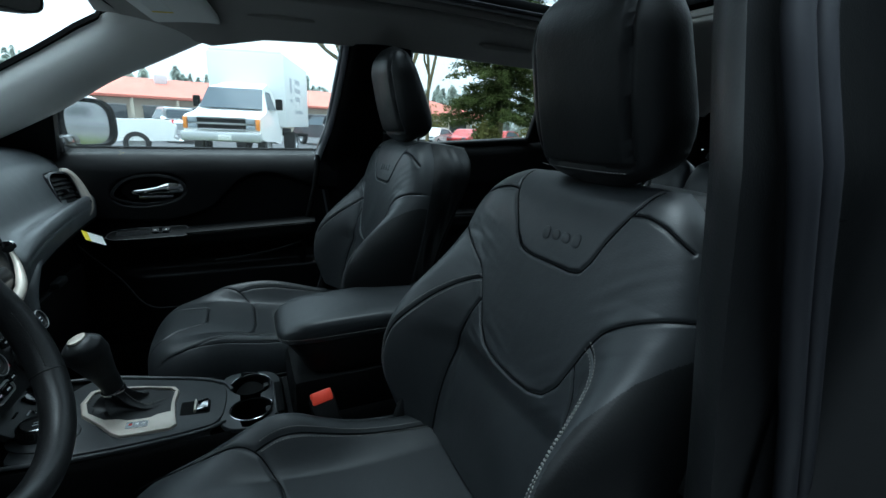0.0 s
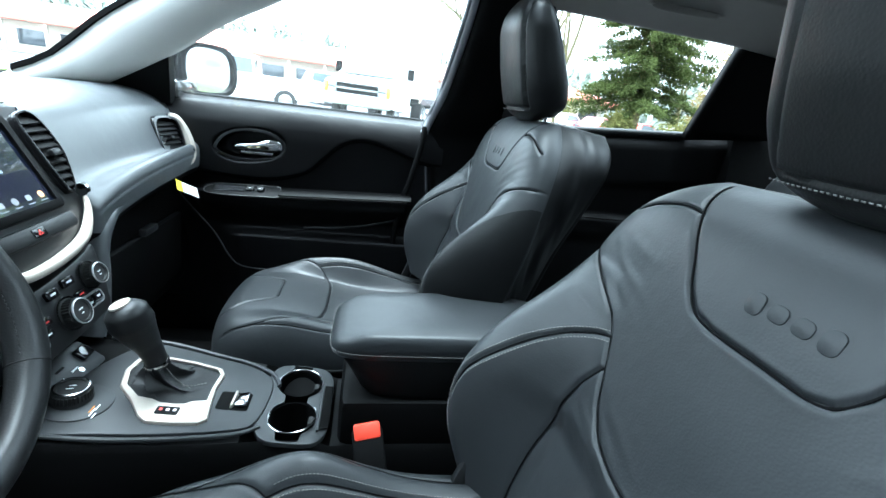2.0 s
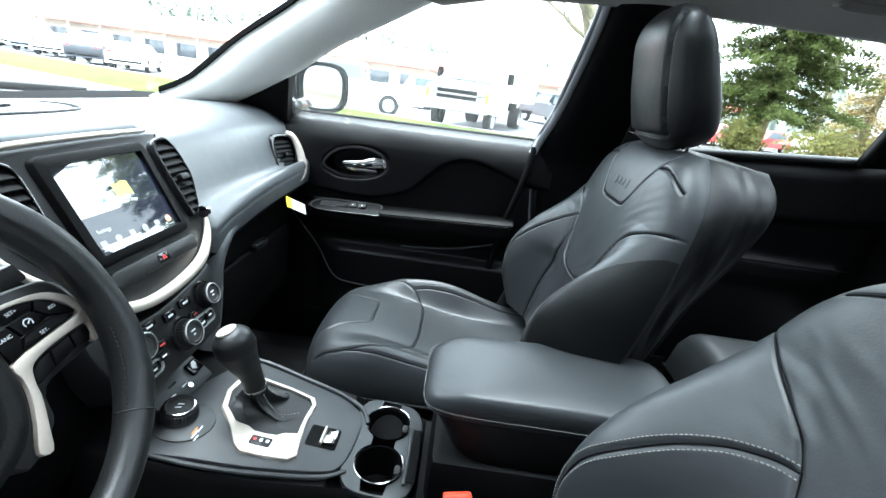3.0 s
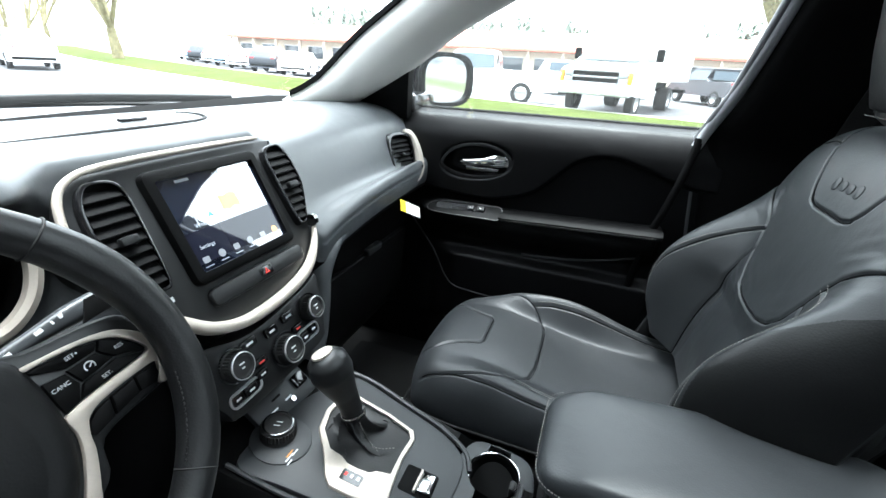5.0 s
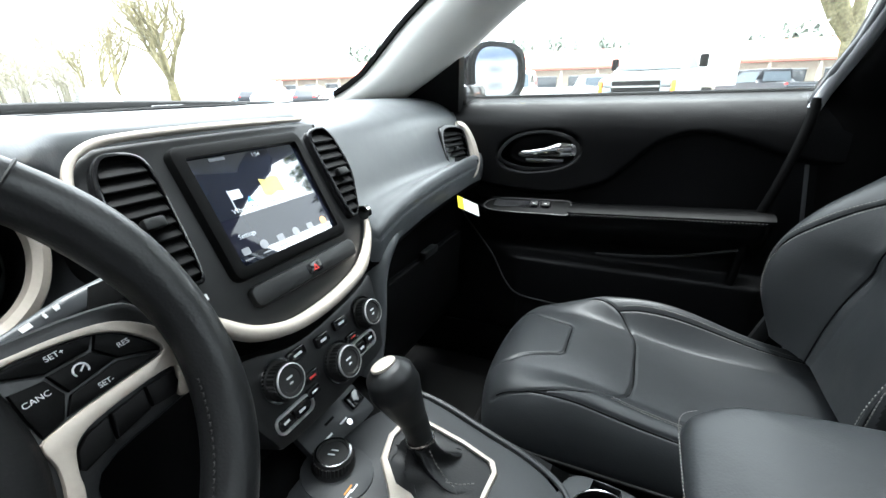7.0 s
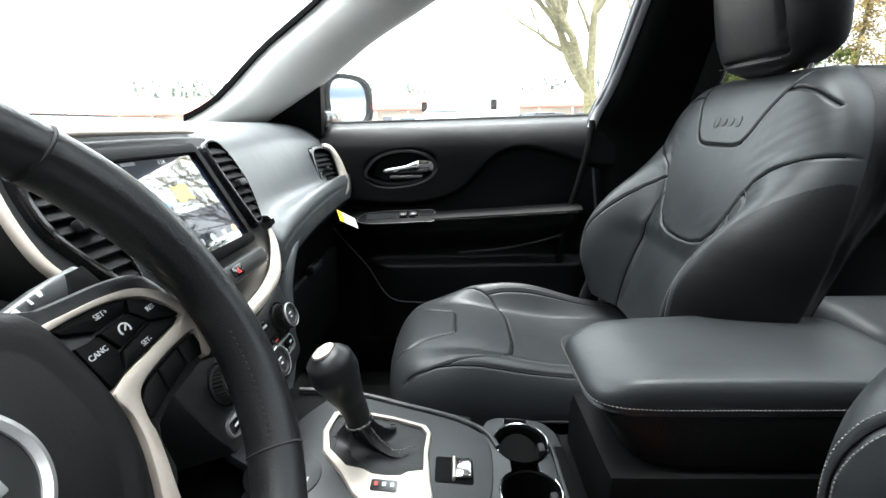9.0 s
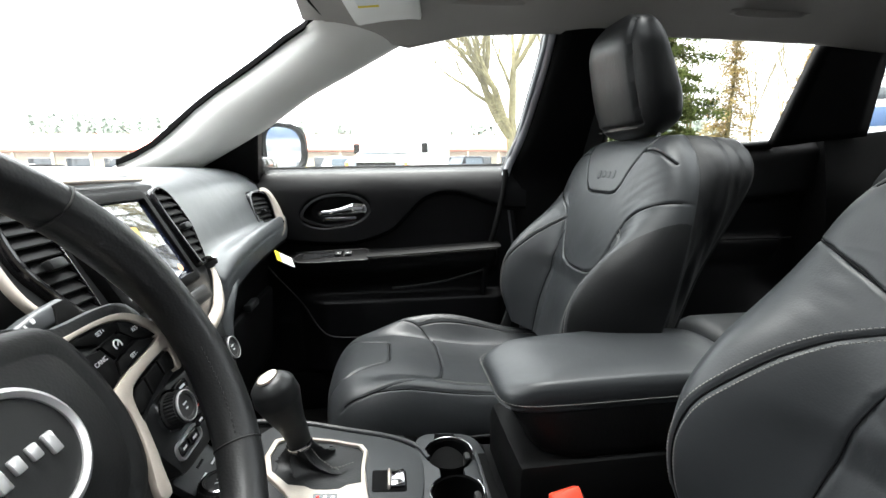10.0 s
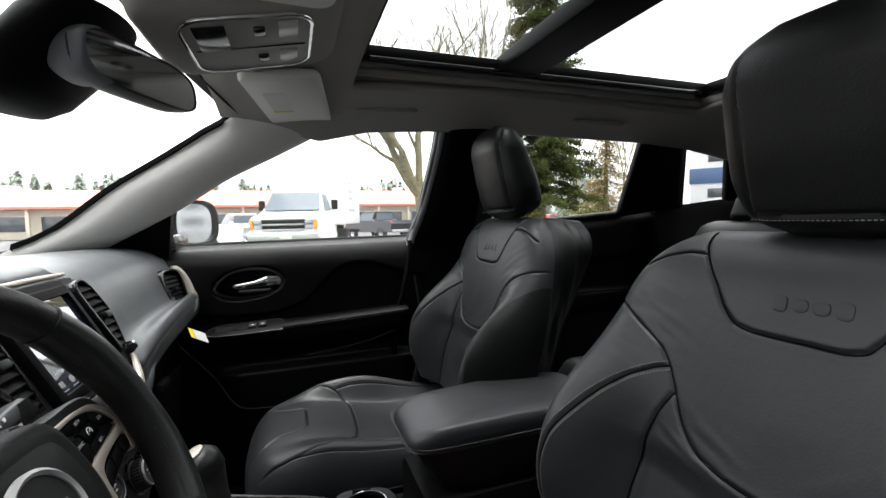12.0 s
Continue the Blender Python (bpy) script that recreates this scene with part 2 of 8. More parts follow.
def ring_section(r, n=10, ry=None):
    return [(r * math.cos(2 * math.pi * i / n), (ry or r) * math.sin(2 * math.pi * i / n)) for i in range(n)]


def rounded(w, h, r, n=4):
    """A closed outline of a rounded rectangle."""
    out = []
    for cx, cy, a0 in ((w / 2 - r, h / 2 - r, 0), (-w / 2 + r, h / 2 - r, 90), (-w / 2 + r, -h / 2 + r, 180), (w / 2 - r, -h / 2 + r, 270)):
        out += [(cx + r * math.cos(radians(a0 + 90 * i / n)), cy + r * math.sin(radians(a0 + 90 * i / n))) for i in range(n + 1)]
    return out


def prism(name, outline, depth, m, material, parent=None, label="", bevel=0.0, hole=None, z0=0.0, sharp=35):
    """An outline in the xy of m, thickened along z from z0 to z0 + depth, its front edge rounded; hole: an outline with as many points."""
    o = [np.array(p, float) for p in outline]
    n = len(o)
    c = sum(o) / n

    def inset(pts, d):
        out = []
        for i in range(len(pts)):
            a, b, q = pts[i - 1], pts[(i + 1) % len(pts)], pts[i]
            t = (b - a) / (np.linalg.norm(b - a) + 1e-9)
            out.append(q + d * np.array((-t[1], t[0])) * orient)
        return out
    area = sum(o[i - 1][0] * o[i][1] - o[i][0] * o[i - 1][1] for i in range(n))
    orient = 1 if area > 0 else -1
    rings = [(o, z0)]
    if bevel:
        rings += [(o, z0 + depth - bevel), (inset(o, bevel * 0.3), z0 + depth - bevel * 0.3), (inset(o, bevel), z0 + depth)]
    else:
        rings += [(o, z0 + depth)]
    verts, faces = [], []
    for pts, z in rings:
        verts += [(*p, z) for p in pts]
    for r in range(len(rings) - 1):
        faces += [(r * n + i, r * n + (i + 1) % n, (r + 1) * n + (i + 1) % n, (r + 1) * n + i) for i in range(n)]
    top = (len(rings) - 1) * n
    if hole is None:
        faces += [tuple(top + i for i in range(n)), tuple(range(n))[::-1]]
    else:
        h0 = len(verts)
        verts += [(*p, z0 + depth) for p in hole] + [(*p, z0) for p in hole]
        faces += [(top + i, top + (i + 1) % n, h0 + (i + 1) % n, h0 + i) for i in range(n)]
        faces += [(h0 + i, h0 + (i + 1) % n, h0 + n + (i + 1) % n, h0 + n + i) for i in range(n)]
        faces += [(h0 + n + i, h0 + n + (i + 1) % n, (i + 1) % n, i) for i in range(n)]
    bm = bmesh.new()
    vs = [bm.verts.new(m @ Vector(v)) for v in verts]
    for f in faces:
        bm.faces.new([vs[i] for i in f])
    return bm_part(name, bm, material, parent, label, sharp=sharp)


def lathe(name, profile, m, material, parent=None, label="", n=32, sharp=35, hollow=False):
    """Turns (radius, z) pairs about the z of m; a profile that starts and ends off the axis is closed to a ring, unless hollow."""
    verts, faces = [], []
    for r, z in profile:
        verts += [m @ Vector((r * math.cos(2 * math.pi * i / n), r * math.sin(2 * math.pi * i / n), z)) for i in range(n)]
    for j in range(len(profile) - 1):
        faces += [(j * n + i, j * n + (i + 1) % n, (j + 1) * n + (i + 1) % n, (j + 1) * n + i) for i in range(n)]
    last = (len(profile) - 1) * n
    if not hollow:
        if profile[0][0] > 0.001 and profile[-1][0] > 0.001:
            faces += [(last + i, last + (i + 1) % n, (i + 1) % n, i) for i in range(n)]
        else:
            faces += [tuple(range(n))[::-1], tuple(last + i for i in range(n))]
    return mesh(name, verts, faces, material, parent, label, sharp=sharp)


def grid(name, pts, material, parent=None, label="", closed_u=False, cap=False, sharp=60):
    """A quad mesh over an array of points [v][u]."""
    pts = np.asarray(pts, float)
    nv, nu = pts.shape[:2]
    idx = np.arange(nv * nu).reshape(nv, nu)
    if closed_u:
        idx = np.concatenate([idx, idx[:, :1]], 1)
    f = np.stack([idx[:-1, :-1], idx[:-1, 1:], idx[1:, 1:], idx[1:, :-1]], -1).reshape(-1, 4).tolist()
    if cap and closed_u:
        f += [list(range(nu))[::-1], [(nv - 1) * nu + i for i in range(nu)]]
    return mesh(name, pts.reshape(-1, 3), f, material, parent, label, sharp=sharp)


def dist_poly(s, h, poly):
    """Distance of points (arrays s, h) to a polyline."""
    best = np.full(np.shape(s), 9.0)
    for a, b in zip(poly[:-1], poly[1:]):
        a, b = np.array(a, float), np.array(b, float)
        d = b - a
        L = d @ d + 1e-12
        t = np.clip(((s - a[0]) * d[0] + (h - a[1]) * d[1]) / L, 0, 1)
        best = np.minimum(best, np.hypot(s - a[0] - t * d[0], h - a[1] - t * d[1]))
    return best


def cog(inner, outer, teeth):
    """Radius and angle round a ribbed grip."""
    return [(outer if k % 4 < 2 else inner, 2 * math.pi * k / (4 * teeth)) for k in range(4 * teeth)]


def stitches(name, path, normal_at, parent, step=0.0052, length=0.0034, thick=0.0008, material=None):
    """A row of single thread stitches along a path of points, each a small raised bar."""
    path = [np.array(p, float) for p in path]
    seg = [np.linalg.norm(b - a) for a, b in zip(path[:-1], path[1:])]
    total = np.concatenate([[0], np.cumsum(seg)])
    verts, faces = [], []
    d = 0.0
    while d + length < total[-1]:
        ends = []
        for q in (d, d + length):
            i = min(np.searchsorted(total, q, side="right") - 1, len(seg) - 1)
            t = (q - total[i]) / (seg[i] + 1e-12)
            ends.append(path[i] * (1 - t) + path[i + 1] * t)
        a, b = ends
        nrm = np.array(normal_at((a + b) / 2), float)
        nrm /= np.linalg.norm(nrm) + 1e-9
        side = np.cross(b - a, nrm)
        side *= thick / (np.linalg.norm(side) + 1e-9)
        k = len(verts)
        up = nrm * thick
        verts += [a - side, a + side, b + side, b - side, a * 0.75 + b * 0.25 + up - side * 0.5, a * 0.75 + b * 0.25 + up + side * 0.5, a * 0.25 + b * 0.75 + up + side * 0.5, a * 0.25 + b * 0.75 + up - side * 0.5]
        faces += [(k + 4, k + 5, k + 6, k + 7), (k, k + 1, k + 5, k + 4), (k + 1, k + 2, k + 6, k + 5), (k + 2, k + 3, k + 7, k + 6), (k + 3, k, k + 4, k + 7)]
        d += step
    return mesh(name, verts, faces, material or THREAD, parent, "grey thread stitching", smooth=False)


def words(name, text, size, m, material, parent=None, depth=0.0006, align="CENTER"):
    cu = bpy.data.curves.new(name, "FONT")
    cu.body, cu.size, cu.extrude = text, size, depth
    cu.align_x, cu.align_y = align, "CENTER"
    tmp = bpy.data.objects.new(name, cu)
    me = bpy.data.meshes.new_from_object(tmp)
    bpy.data.objects.remove(tmp)
    me.materials.append(material)
    me.transform(m)
    ob = new(name, me)
    return settle(ob, parent)


def step01(x):
    x = np.clip(x, 0, 1)
    return x * x * (3 - 2 * x)

# ---- car cabin: shell (x to the rear, y to the passenger's side, z up) ----
TOPLINE = [(-0.853, 1.298), (-0.708, 1.389), (-0.579, 1.453), (-0.447, 1.521), (-0.295, 1.554), (-0.083, 1.566), (0.2, 1.570), (0.77, 1.563), (1.02, 1.547), (1.35, 1.50), (1.75, 1.44)]


def side_y(z):
    return 0.705 - 0.42 * (z - 1.2) if z > 1.2 else 0.705


def top_z(x):
    return float(np.interp(x, [p[0] for p in TOPLINE], [p[1] for p in TOPLINE]))


def sill_z(x):
    return float(np.interp(x, [-0.9, -0.1, 0.2, 0.82, 1.0, 1.4, 1.9], [1.198, 1.203, 1.225, 1.27, 1.29, 1.33, 1.36]))


floor_pts = [[(x, y, 0.40 + (0.10 * math.exp(-(y / 0.10) ** 2))) for y in np.linspace(-0.74, 0.74, 60)] for x in np.linspace(-1.15, 1.3, 40)]
tagged(grid("floor", floor_pts, CARPET), "black carpeted cabin floor with a raised tunnel", "floor", kind="structure")
tagged(box("floor_cargo", (0.9, 1.30, 0.06), (1.72, 0, 0.72), CARPET), "black carpeted cargo floor behind the rear seat", "floor", kind="structure")
tagged(box("firewall", (0.05, 1.5, 0.80), (-1.17, 0, 0.78), CARPET), "black lined bulkhead under the dashboard", "wall", kind="structure")

# headliner with the roof opening
HOLE = (-0.37, 0.82, 0.335)


def roof_edge(x):
    if x < -0.447:
        t = (x + 0.65) / 0.203
        return 0.53 + 0.04 * t, 1.575 - 0.054 * t
    z = top_z(x)
    return side_y(z), z


def roof_sheet(name, material, lift, label):
    xs = sorted(set([-0.70, -0.65] + list(np.linspace(-0.60, -0.40, 6)) + [HOLE[0]] + list(np.linspace(-0.30, 0.75, 22)) + [HOLE[1]] + list(np.linspace(0.9, 1.85, 14))))
    half = sorted(set(list(np.linspace(0, 0.9, 0)) + [0.0, 0.25, 0.5, 1.0]))
    rows = []
    for x in xs:
        ye, ze = roof_edge(max(x, -0.65))
        zc = np.interp(x, [-0.7, -0.37, 0.2, 0.82, 1.85], [1.612, 1.640, 1.655, 1.645, 1.60])
        ys = [0.0, 0.12, 0.24, HOLE[2]] + [HOLE[2] + (ye - HOLE[2]) * k for k in (0.08, 0.2, 0.35, 0.5, 0.65, 0.78, 0.89, 0.96, 1.0)]
        row = []
        for y in ys:
            w = y / ye
            z = ze + (zc - ze) * (1 - w ** 3.4)
            # small rolled edge round the opening
            row.append((x, y, z + lift))
        row = [(a, -b, c) for a, b, c in row[:0:-1]] + row
        rows.append(row)
    pts = np.array(rows)
    nv, nu = pts.shape[:2]
    faces = []
    for j in range(nv - 1):
        for i in range(nu - 1):
            cx, cy = pts[j:j + 2, i:i + 2, 0].mean(), pts[j:j + 2, i:i + 2, 1].mean()
            if HOLE[0] < cx < HOLE[1] and abs(cy) < HOLE[2]:
                continue
            a = j * nu + i
            faces.append((a, a + 1, a + nu + 1, a + nu))
    ob = mesh(name, pts.reshape(-1, 3), faces, material, sharp=60)
    sol = ob.modifiers.new("thick", "SOLIDIFY")
    sol.thickness, sol.offset = 0.02, 1.0
    return tagged(ob, label, "ceiling", kind="structure")


roof_sheet("ceiling", LINER, 0.0, "light grey cloth headliner round a large glass roof")
outer = roof_sheet("roof", BODY, 0.065, "dark painted steel roof skin over the headliner")
outer["category"] = "roof"

# glass roof: rolled trim, black frame, two panes
x0, x1, yh = HOLE
edge = smooth_path([(x0 + 0.06, -yh, 1.648), (x0, -yh + 0.06, 1.644), (x0, 0, 1.646), (x0, yh - 0.06, 1.644), (x0 + 0.06, yh, 1.648), (0.2, yh, 1.652), (x1 - 0.05, yh, 1.648), (x1, yh - 0.05, 1.646), (x1, 0, 1.65), (x1, -yh + 0.05, 1.646), (x1 - 0.05, -yh, 1.648), (0.2, -yh, 1.652)], 6, True)
sunroof = thing("glass_roof", (0.2, 0, 1.66), "large two-panel glass roof in a black frame", "sunroof", kind="structure")
sweep("opening_trim", edge, ring_section(0.012, 8), LINER, sunroof, "rolled cloth edge", closed=True)
box("side_rail", (1.24, 0.075, 0.03), (0.22, 0.315, 1.682), PLASTIC, sunroof, bevel=0.006)
box("side_rail", (1.24, 0.075, 0.03), (0.22, -0.315, 1.682), PLASTIC, sunroof, bevel=0.006)
box("front_rail", (0.07, 0.70, 0.03), (-0.375, 0, 1.682), PLASTIC, sunroof, bevel=0.006)
box("rear_rail", (0.10, 0.70, 0.03), (0.84, 0, 1.682), PLASTIC, sunroof, bevel=0.006)
box("cross_rail", (0.13, 0.60, 0.045), (0.085, 0, 1.684), PLASTIC, sunroof, bevel=0.01)
box("deflector_track", (1.10, 0.012, 0.012), (0.22, 0.283, 1.664), GLOSS, sunroof, bevel=0.003)
box("deflector_track", (1.10, 0.012, 0.012), (0.22, -0.283, 1.664), GLOSS, sunroof, bevel=0.003)
for cx, w in ((-0.16, 0.42), (0.47, 0.66)):
    p = box("pane", (w, 0.62, 0.005), (cx, 0, 1.712), TINTED, sunroof, "dark tinted glass", bevel=0)

# windscreen pillars
WSIDE = [(-1.24, 0.60, 1.195), (-1.10, 0.60, 1.270), (-0.974, 0.588, 1.371), (-0.80, 0.566, 1.480), (-0.65, 0.53, 1.575)]
DSIDE = [(-1.05, 0.705, 1.195), (-0.853, 0.668, 1.300), (-0.708, 0.630, 1.391), (-0.579, 0.600, 1.455), (-0.447, 0.571, 1.522)]


def pillar_trim(sign):
    a, b = smooth_path(WSIDE, 6), smooth_path(DSIDE, 6)
    rows = []
    for p, q in zip(a, b):
        row = []
        for w in np.linspace(0, 1, 11):
            c = p * (1 - w) + q * w
            u = w ** 0.72
            bulge = 0.044 * (1 - (2 * u - 1) ** 2) ** 0.65
            c = c + np.array((0.55, -0.55, -0.35)) * bulge
            row.append((c[0], sign * c[1], c[2]))
        # return lips on both sides
        lip0 = p + np.array((-0.010, 0.016, -0.004))
        lip1 = q + np.array((-0.02, 0.05, 0.0))
        rows.append([(lip0[0], sign * lip0[1], lip0[2])] + row + [(lip1[0], sign * lip1[1], lip1[2])])
    ob = grid("windscreen_pillar", rows, PILLAR)
    return tagged(ob, "pale grey moulded windscreen pillar trim", "pillar trim", "windscreen pillars", "structure")


pillar_trim(1)
pillar_trim(-1)

# windscreen: pane, black edge band, wipers
ws = []
for v in np.linspace(0, 1, 14):
    e = np.array([np.interp(v, np.linspace(0, 1, 5), [p[k] for p in WSIDE]) for k in range(3)])
    row = []
    for w in np.linspace(-1, 1, 25):
        bow = 1 - abs(w) ** 2.2
        row.append((e[0] - 0.16 * bow * (1 - 0.45 * v) - 0.006, w * (e[1] + 0.03), e[2] - 0.012 * bow * (1 - v) + 0.045 * bow * v + 0.004))
    ws.append(row)
pane = grid("window_1", ws, SCREENGLASS)
pane.visible_shadow = False
tagged(pane, "clear curved windscreen glass", "windscreen", kind="structure")
ws = np.array(ws)
rim = [tuple(p + np.array((0.012, 0, np.interp(p[1], [-0.2, 0.2, 0.6], [-0.034, -0.022, -0.008])))) for p in ws[0]] + [tuple(p + np.array((0.006, -0.012, -0.006))) for p in ws[1:-1, -1]] + [tuple(p + np.array((0.0, 0, -0.01))) for p in ws[-1][::-1]] + [tuple(p + np.array((0.006, 0.012, -0.006))) for p in ws[1:-1, 0][::-1]]
tagged(sweep("window_border", rim, [(-0.026, -0.006), (0.026, -0.006), (0.026, 0.006), (-0.026, 0.006)], BACKDARK, closed=True, up=(0.5, 0, 1)), "black ceramic edge band of the windscreen", "window border", kind="structure")

# side windows
WINDOWS = {
    "front": [(-0.90, 1.172), (-0.128, 1.184), (-0.093, 1.282), (-0.058, 1.524), (-0.055, 1.556), (-0.083, 1.566), (-0.295, 1.554), (-0.447, 1.521), (-0.579, 1.453), (-0.708, 1.389), (-0.853, 1.298)],
    "rear": [(0.20, 1.22), (0.82, 1.262), (0.79, 1.44), (0.775, 1.54), (0.76, 1.563), (0.20, 1.572)],
    "quarter": [(1.12, 1.296), (1.42, 1.345), (1.40, 1.40), (1.375, 1.48), (1.34, 1.545), (1.28, 1.560), (1.03, 1.555), (1.018, 1.53), (1.06, 1.40)],
}


def side_pane(name, key, sign, label, material):
    o = WINDOWS[key]
    n = len(o)
    v = [(x, sign * (side_y(z) + 0.022), z) for x, z in o] + [(x, sign * (side_y(z) + 0.027), z) for x, z in o]
    f = [tuple(range(n)), tuple(range(n, 2 * n))[::-1]] + [(i, n + i, n + (i + 1) % n, (i + 1) % n) for i in range(n)]
    ob = mesh(name, v, f, material, smooth=False)
    ob.visible_shadow = material is not SIDEGLASS
    return tagged(ob, label, "car window", kind="structure")


side_pane("window_2", "front", 1, "clear closed glass of the passenger's front window", SIDEGLASS)
side_pane("window_3", "rear", 1, "closed dark glass of the rear side window", PRIVACY)
side_pane("window_4", "quarter", 1, "small fixed dark quarter window glass", PRIVACY)
side_pane("window_5", "rear", -1, "closed dark glass of the rear side window", PRIVACY)
side_pane("window_6", "quarter", -1, "small fixed dark quarter window glass", PRIVACY)


def strip_between(name, lo, hi, material, label, category, thick=0.03, sign=1, n=10, parent=None):
    """A wall piece between two lists of (x, z) points on the side plane."""
    rows = []
    for (xa, za), (xb, zb) in zip(lo, hi):
        row = []
        for t in np.linspace(0, 1, n):
            x, z = xa + (xb - xa) * t, za + (zb - za) * t
            row.append((x, sign * side_y(z), z))
        rows.append(row)
    ob = grid(name, rows, material, parent)
    s = ob.modifiers.new("thick", "SOLIDIFY")
    s.thickness, s.offset = thick, 1.0 if sign > 0 else -1.0
    return tagged(ob, label, category, kind="structure") if parent is None else ob


def centre_pillar(sign):
    t = thing("centre_pillar", (0.05, sign * 0.72, 0.45), "black moulded centre door pillar trim", "pillar trim", "centre pillars", "structure")

    def edge_x(z):
        if sign < 0:
            return np.interp(z, [0.45, 0.7, 0.95, 1.13, 1.28, 1.4, 1.6], [0.08, 0.045, -0.002, -0.045, -0.076, -0.066, -0.03])
        return np.interp(z, [0.45, 0.8, 1.2, 1.28, 1.524, 1.6], [-0.02, -0.06, -0.118, -0.085, -0.048, -0.045])

    def side(z):
        return side_y(z) if sign > 0 else 0.752 - 0.25 * max(0.0, z - 1.28)
    rows = []
    for z in list(np.linspace(0.45, 1.15, 12)) + list(np.linspace(1.19, 1.60, 14)):
        a = edge_x(z)
        b = 0.30 if sign < 0 else np.interp(z, [0.45, 1.2, 1.6], [0.30, 0.20, 0.19])
        y = side(z) + (0.02 if z < 1.2 and sign > 0 else 0)
        row = [(a, sign * (y + (0.10 if sign > 0 else 0.02)), z), (a, sign * (y + 0.01), z), (a + 0.012, sign * (y - 0.012), z)]
        row += [(a + (b - a) * k, sign * (y - 0.022 - 0.012 * math.sin(math.pi * k)), z) for k in np.linspace(0.1, 0.9, 9)]
        row += [(b - 0.012, sign * (y - 0.012), z), (b, sign * (y + 0.01), z), (b, sign * (y + 0.10), z)]
        rows.append(row)
    grid("trim_cover", rows, PLASTIC if sign > 0 else RIMSKIN, t)
    # ribbed rubber door seals on both edges
    for off, r in ((-0.012, 0.011), (0.004, 0.007)) if sign > 0 else ():
        path = [(edge_x(z) + off, sign * (side_y(z) + (0.002 if r > 0.01 and z > 1.21 else 0.03)), z) for z in np.linspace(0.5, 1.575, 20)]
        sweep("door_seal", path, ring_section(r, 10), SEALGREY if r > 0.01 else PLASTIC, t, "satin black rubber door seal", up=(0, 1, 0))
    if sign < 0:
        for off, r in ((0.135, 0.013), (0.178, 0.011)):
            sweep("door_seal", [(edge_x(z) + off + 0.17 * max(0.0, 1.40 - z), -side(z) + 0.016, z) for z in np.linspace(0.6, 1.58, 24)], ring_section(r, 10), RIBGREY, t, "smooth grey-black door seal", up=(0, 1, 0))
        return t
    # seat belt hanging along the pillar, with its guide
    zs = np.linspace(0.62, 1.47, 16)
    belt = [(0.055 + 0.01 * math.sin(z * 5), sign * (side_y(z) - 0.050), z) for z in zs]
    sweep("seat_belt", [(x + 0.07, y, z) for x, y, z in belt], [(-0.0015, -0.024), (0.0015, -0.024), (0.0015, 0.024), (-0.0015, 0.024)], RUBBER, t, "black woven seat belt", up=(1, 0, 0))
    box("belt_guide", (0.07, 0.03, 0.075), (0.125, sign * (side_y(1.49) - 0.045), 1.49), SATIN, t, bevel=0.01)
    return t


centre_pillar(1)
centre_pillar(-1)
# bright edge strip of the closed front door's frame
framepath = [(x + 0.004, side_y(z) - 0.004, z) for x, z in smooth_path([(-0.135, 1.17), (-0.118, 1.22), (-0.093, 1.30), (-0.070, 1.42), (-0.056, 1.525), (-0.062, 1.562), (-0.12, 1.572), (-0.295, 1.561)], 6)]


def rear_side(sign):
    strip_between("rear_pillar", [(x, sill_z(x) - 0.01) for x in np.linspace(0.80, 1.14, 8)], [(0.80 + (1.03 - 0.80) * k, top_z(0.9) + 0.01) for k in np.linspace(0, 1, 8)], PLASTIC, "black moulded rear door pillar", "pillar trim", sign=sign)
    strip_between("tail_pillar", [(x, sill_z(x) - 0.01) for x in np.linspace(1.405, 1.95, 8)], [(1.30 + 0.60 * k, top_z(1.30 + 0.60 * k) + 0.01) for k in np.linspace(0, 1, 8)], PLASTIC, "black moulded tail pillar", "pillar trim", sign=sign)
    rows = [[(x, sign * (0.69 - 0.06 * math.sin(math.pi * k) * (1 if k > 0.2 else 0.6)), 0.45 + (sill_z(x) - 0.45) * k) for k in np.linspace(0, 1, 14)] for x in np.linspace(1.0, 2.0, 12)]
    rows = [[(0.985, sign * 0.78, q[2]) for q in rows[0]]] + rows
    ob = grid("cargo_side", rows, PLASTIC)
    tagged(ob, "black moulded cargo side trim", "side trim", kind="structure")


rear_side(1)
rear_side(-1)
# tailgate with its window
tagged(box("tailgate_lower", (0.05, 1.36, 0.66), (2.02, 0, 0.93), PLASTIC, bevel=0.02), "black tailgate trim below the rear window", "tailgate", kind="structure")
tagged(box("tailgate_upper", (0.10, 1.20, 0.08), (1.83, 0, 1.615), PLASTIC, bevel=0.02), "black tailgate trim above the rear window", "tailgate", kind="structure")
for s in (1, -1):
    bm = bmesh.new()
    vs = [bm.verts.new(v) for v in [(1.98, s * 0.70, 1.26), (1.98, s * 0.56, 1.26), (1.83, s * 0.49, 1.58), (1.83, s * 0.60, 1.58), (2.02, s * 0.70, 1.26), (2.02, s * 0.56, 1.26), (1.87, s * 0.49, 1.58), (1.87, s * 0.60, 1.58)]]
    for f in ((0, 1, 2, 3), (4, 7, 6, 5), (0, 3, 7, 4), (1, 5, 6, 2), (0, 4, 5, 1), (3, 2, 6, 7)):
        bm.faces.new([vs[i] for i in f])
    tagged(bm_part("tailgate_side", bm, PLASTIC), "black side frame of the rear window", "tailgate", kind="structure")
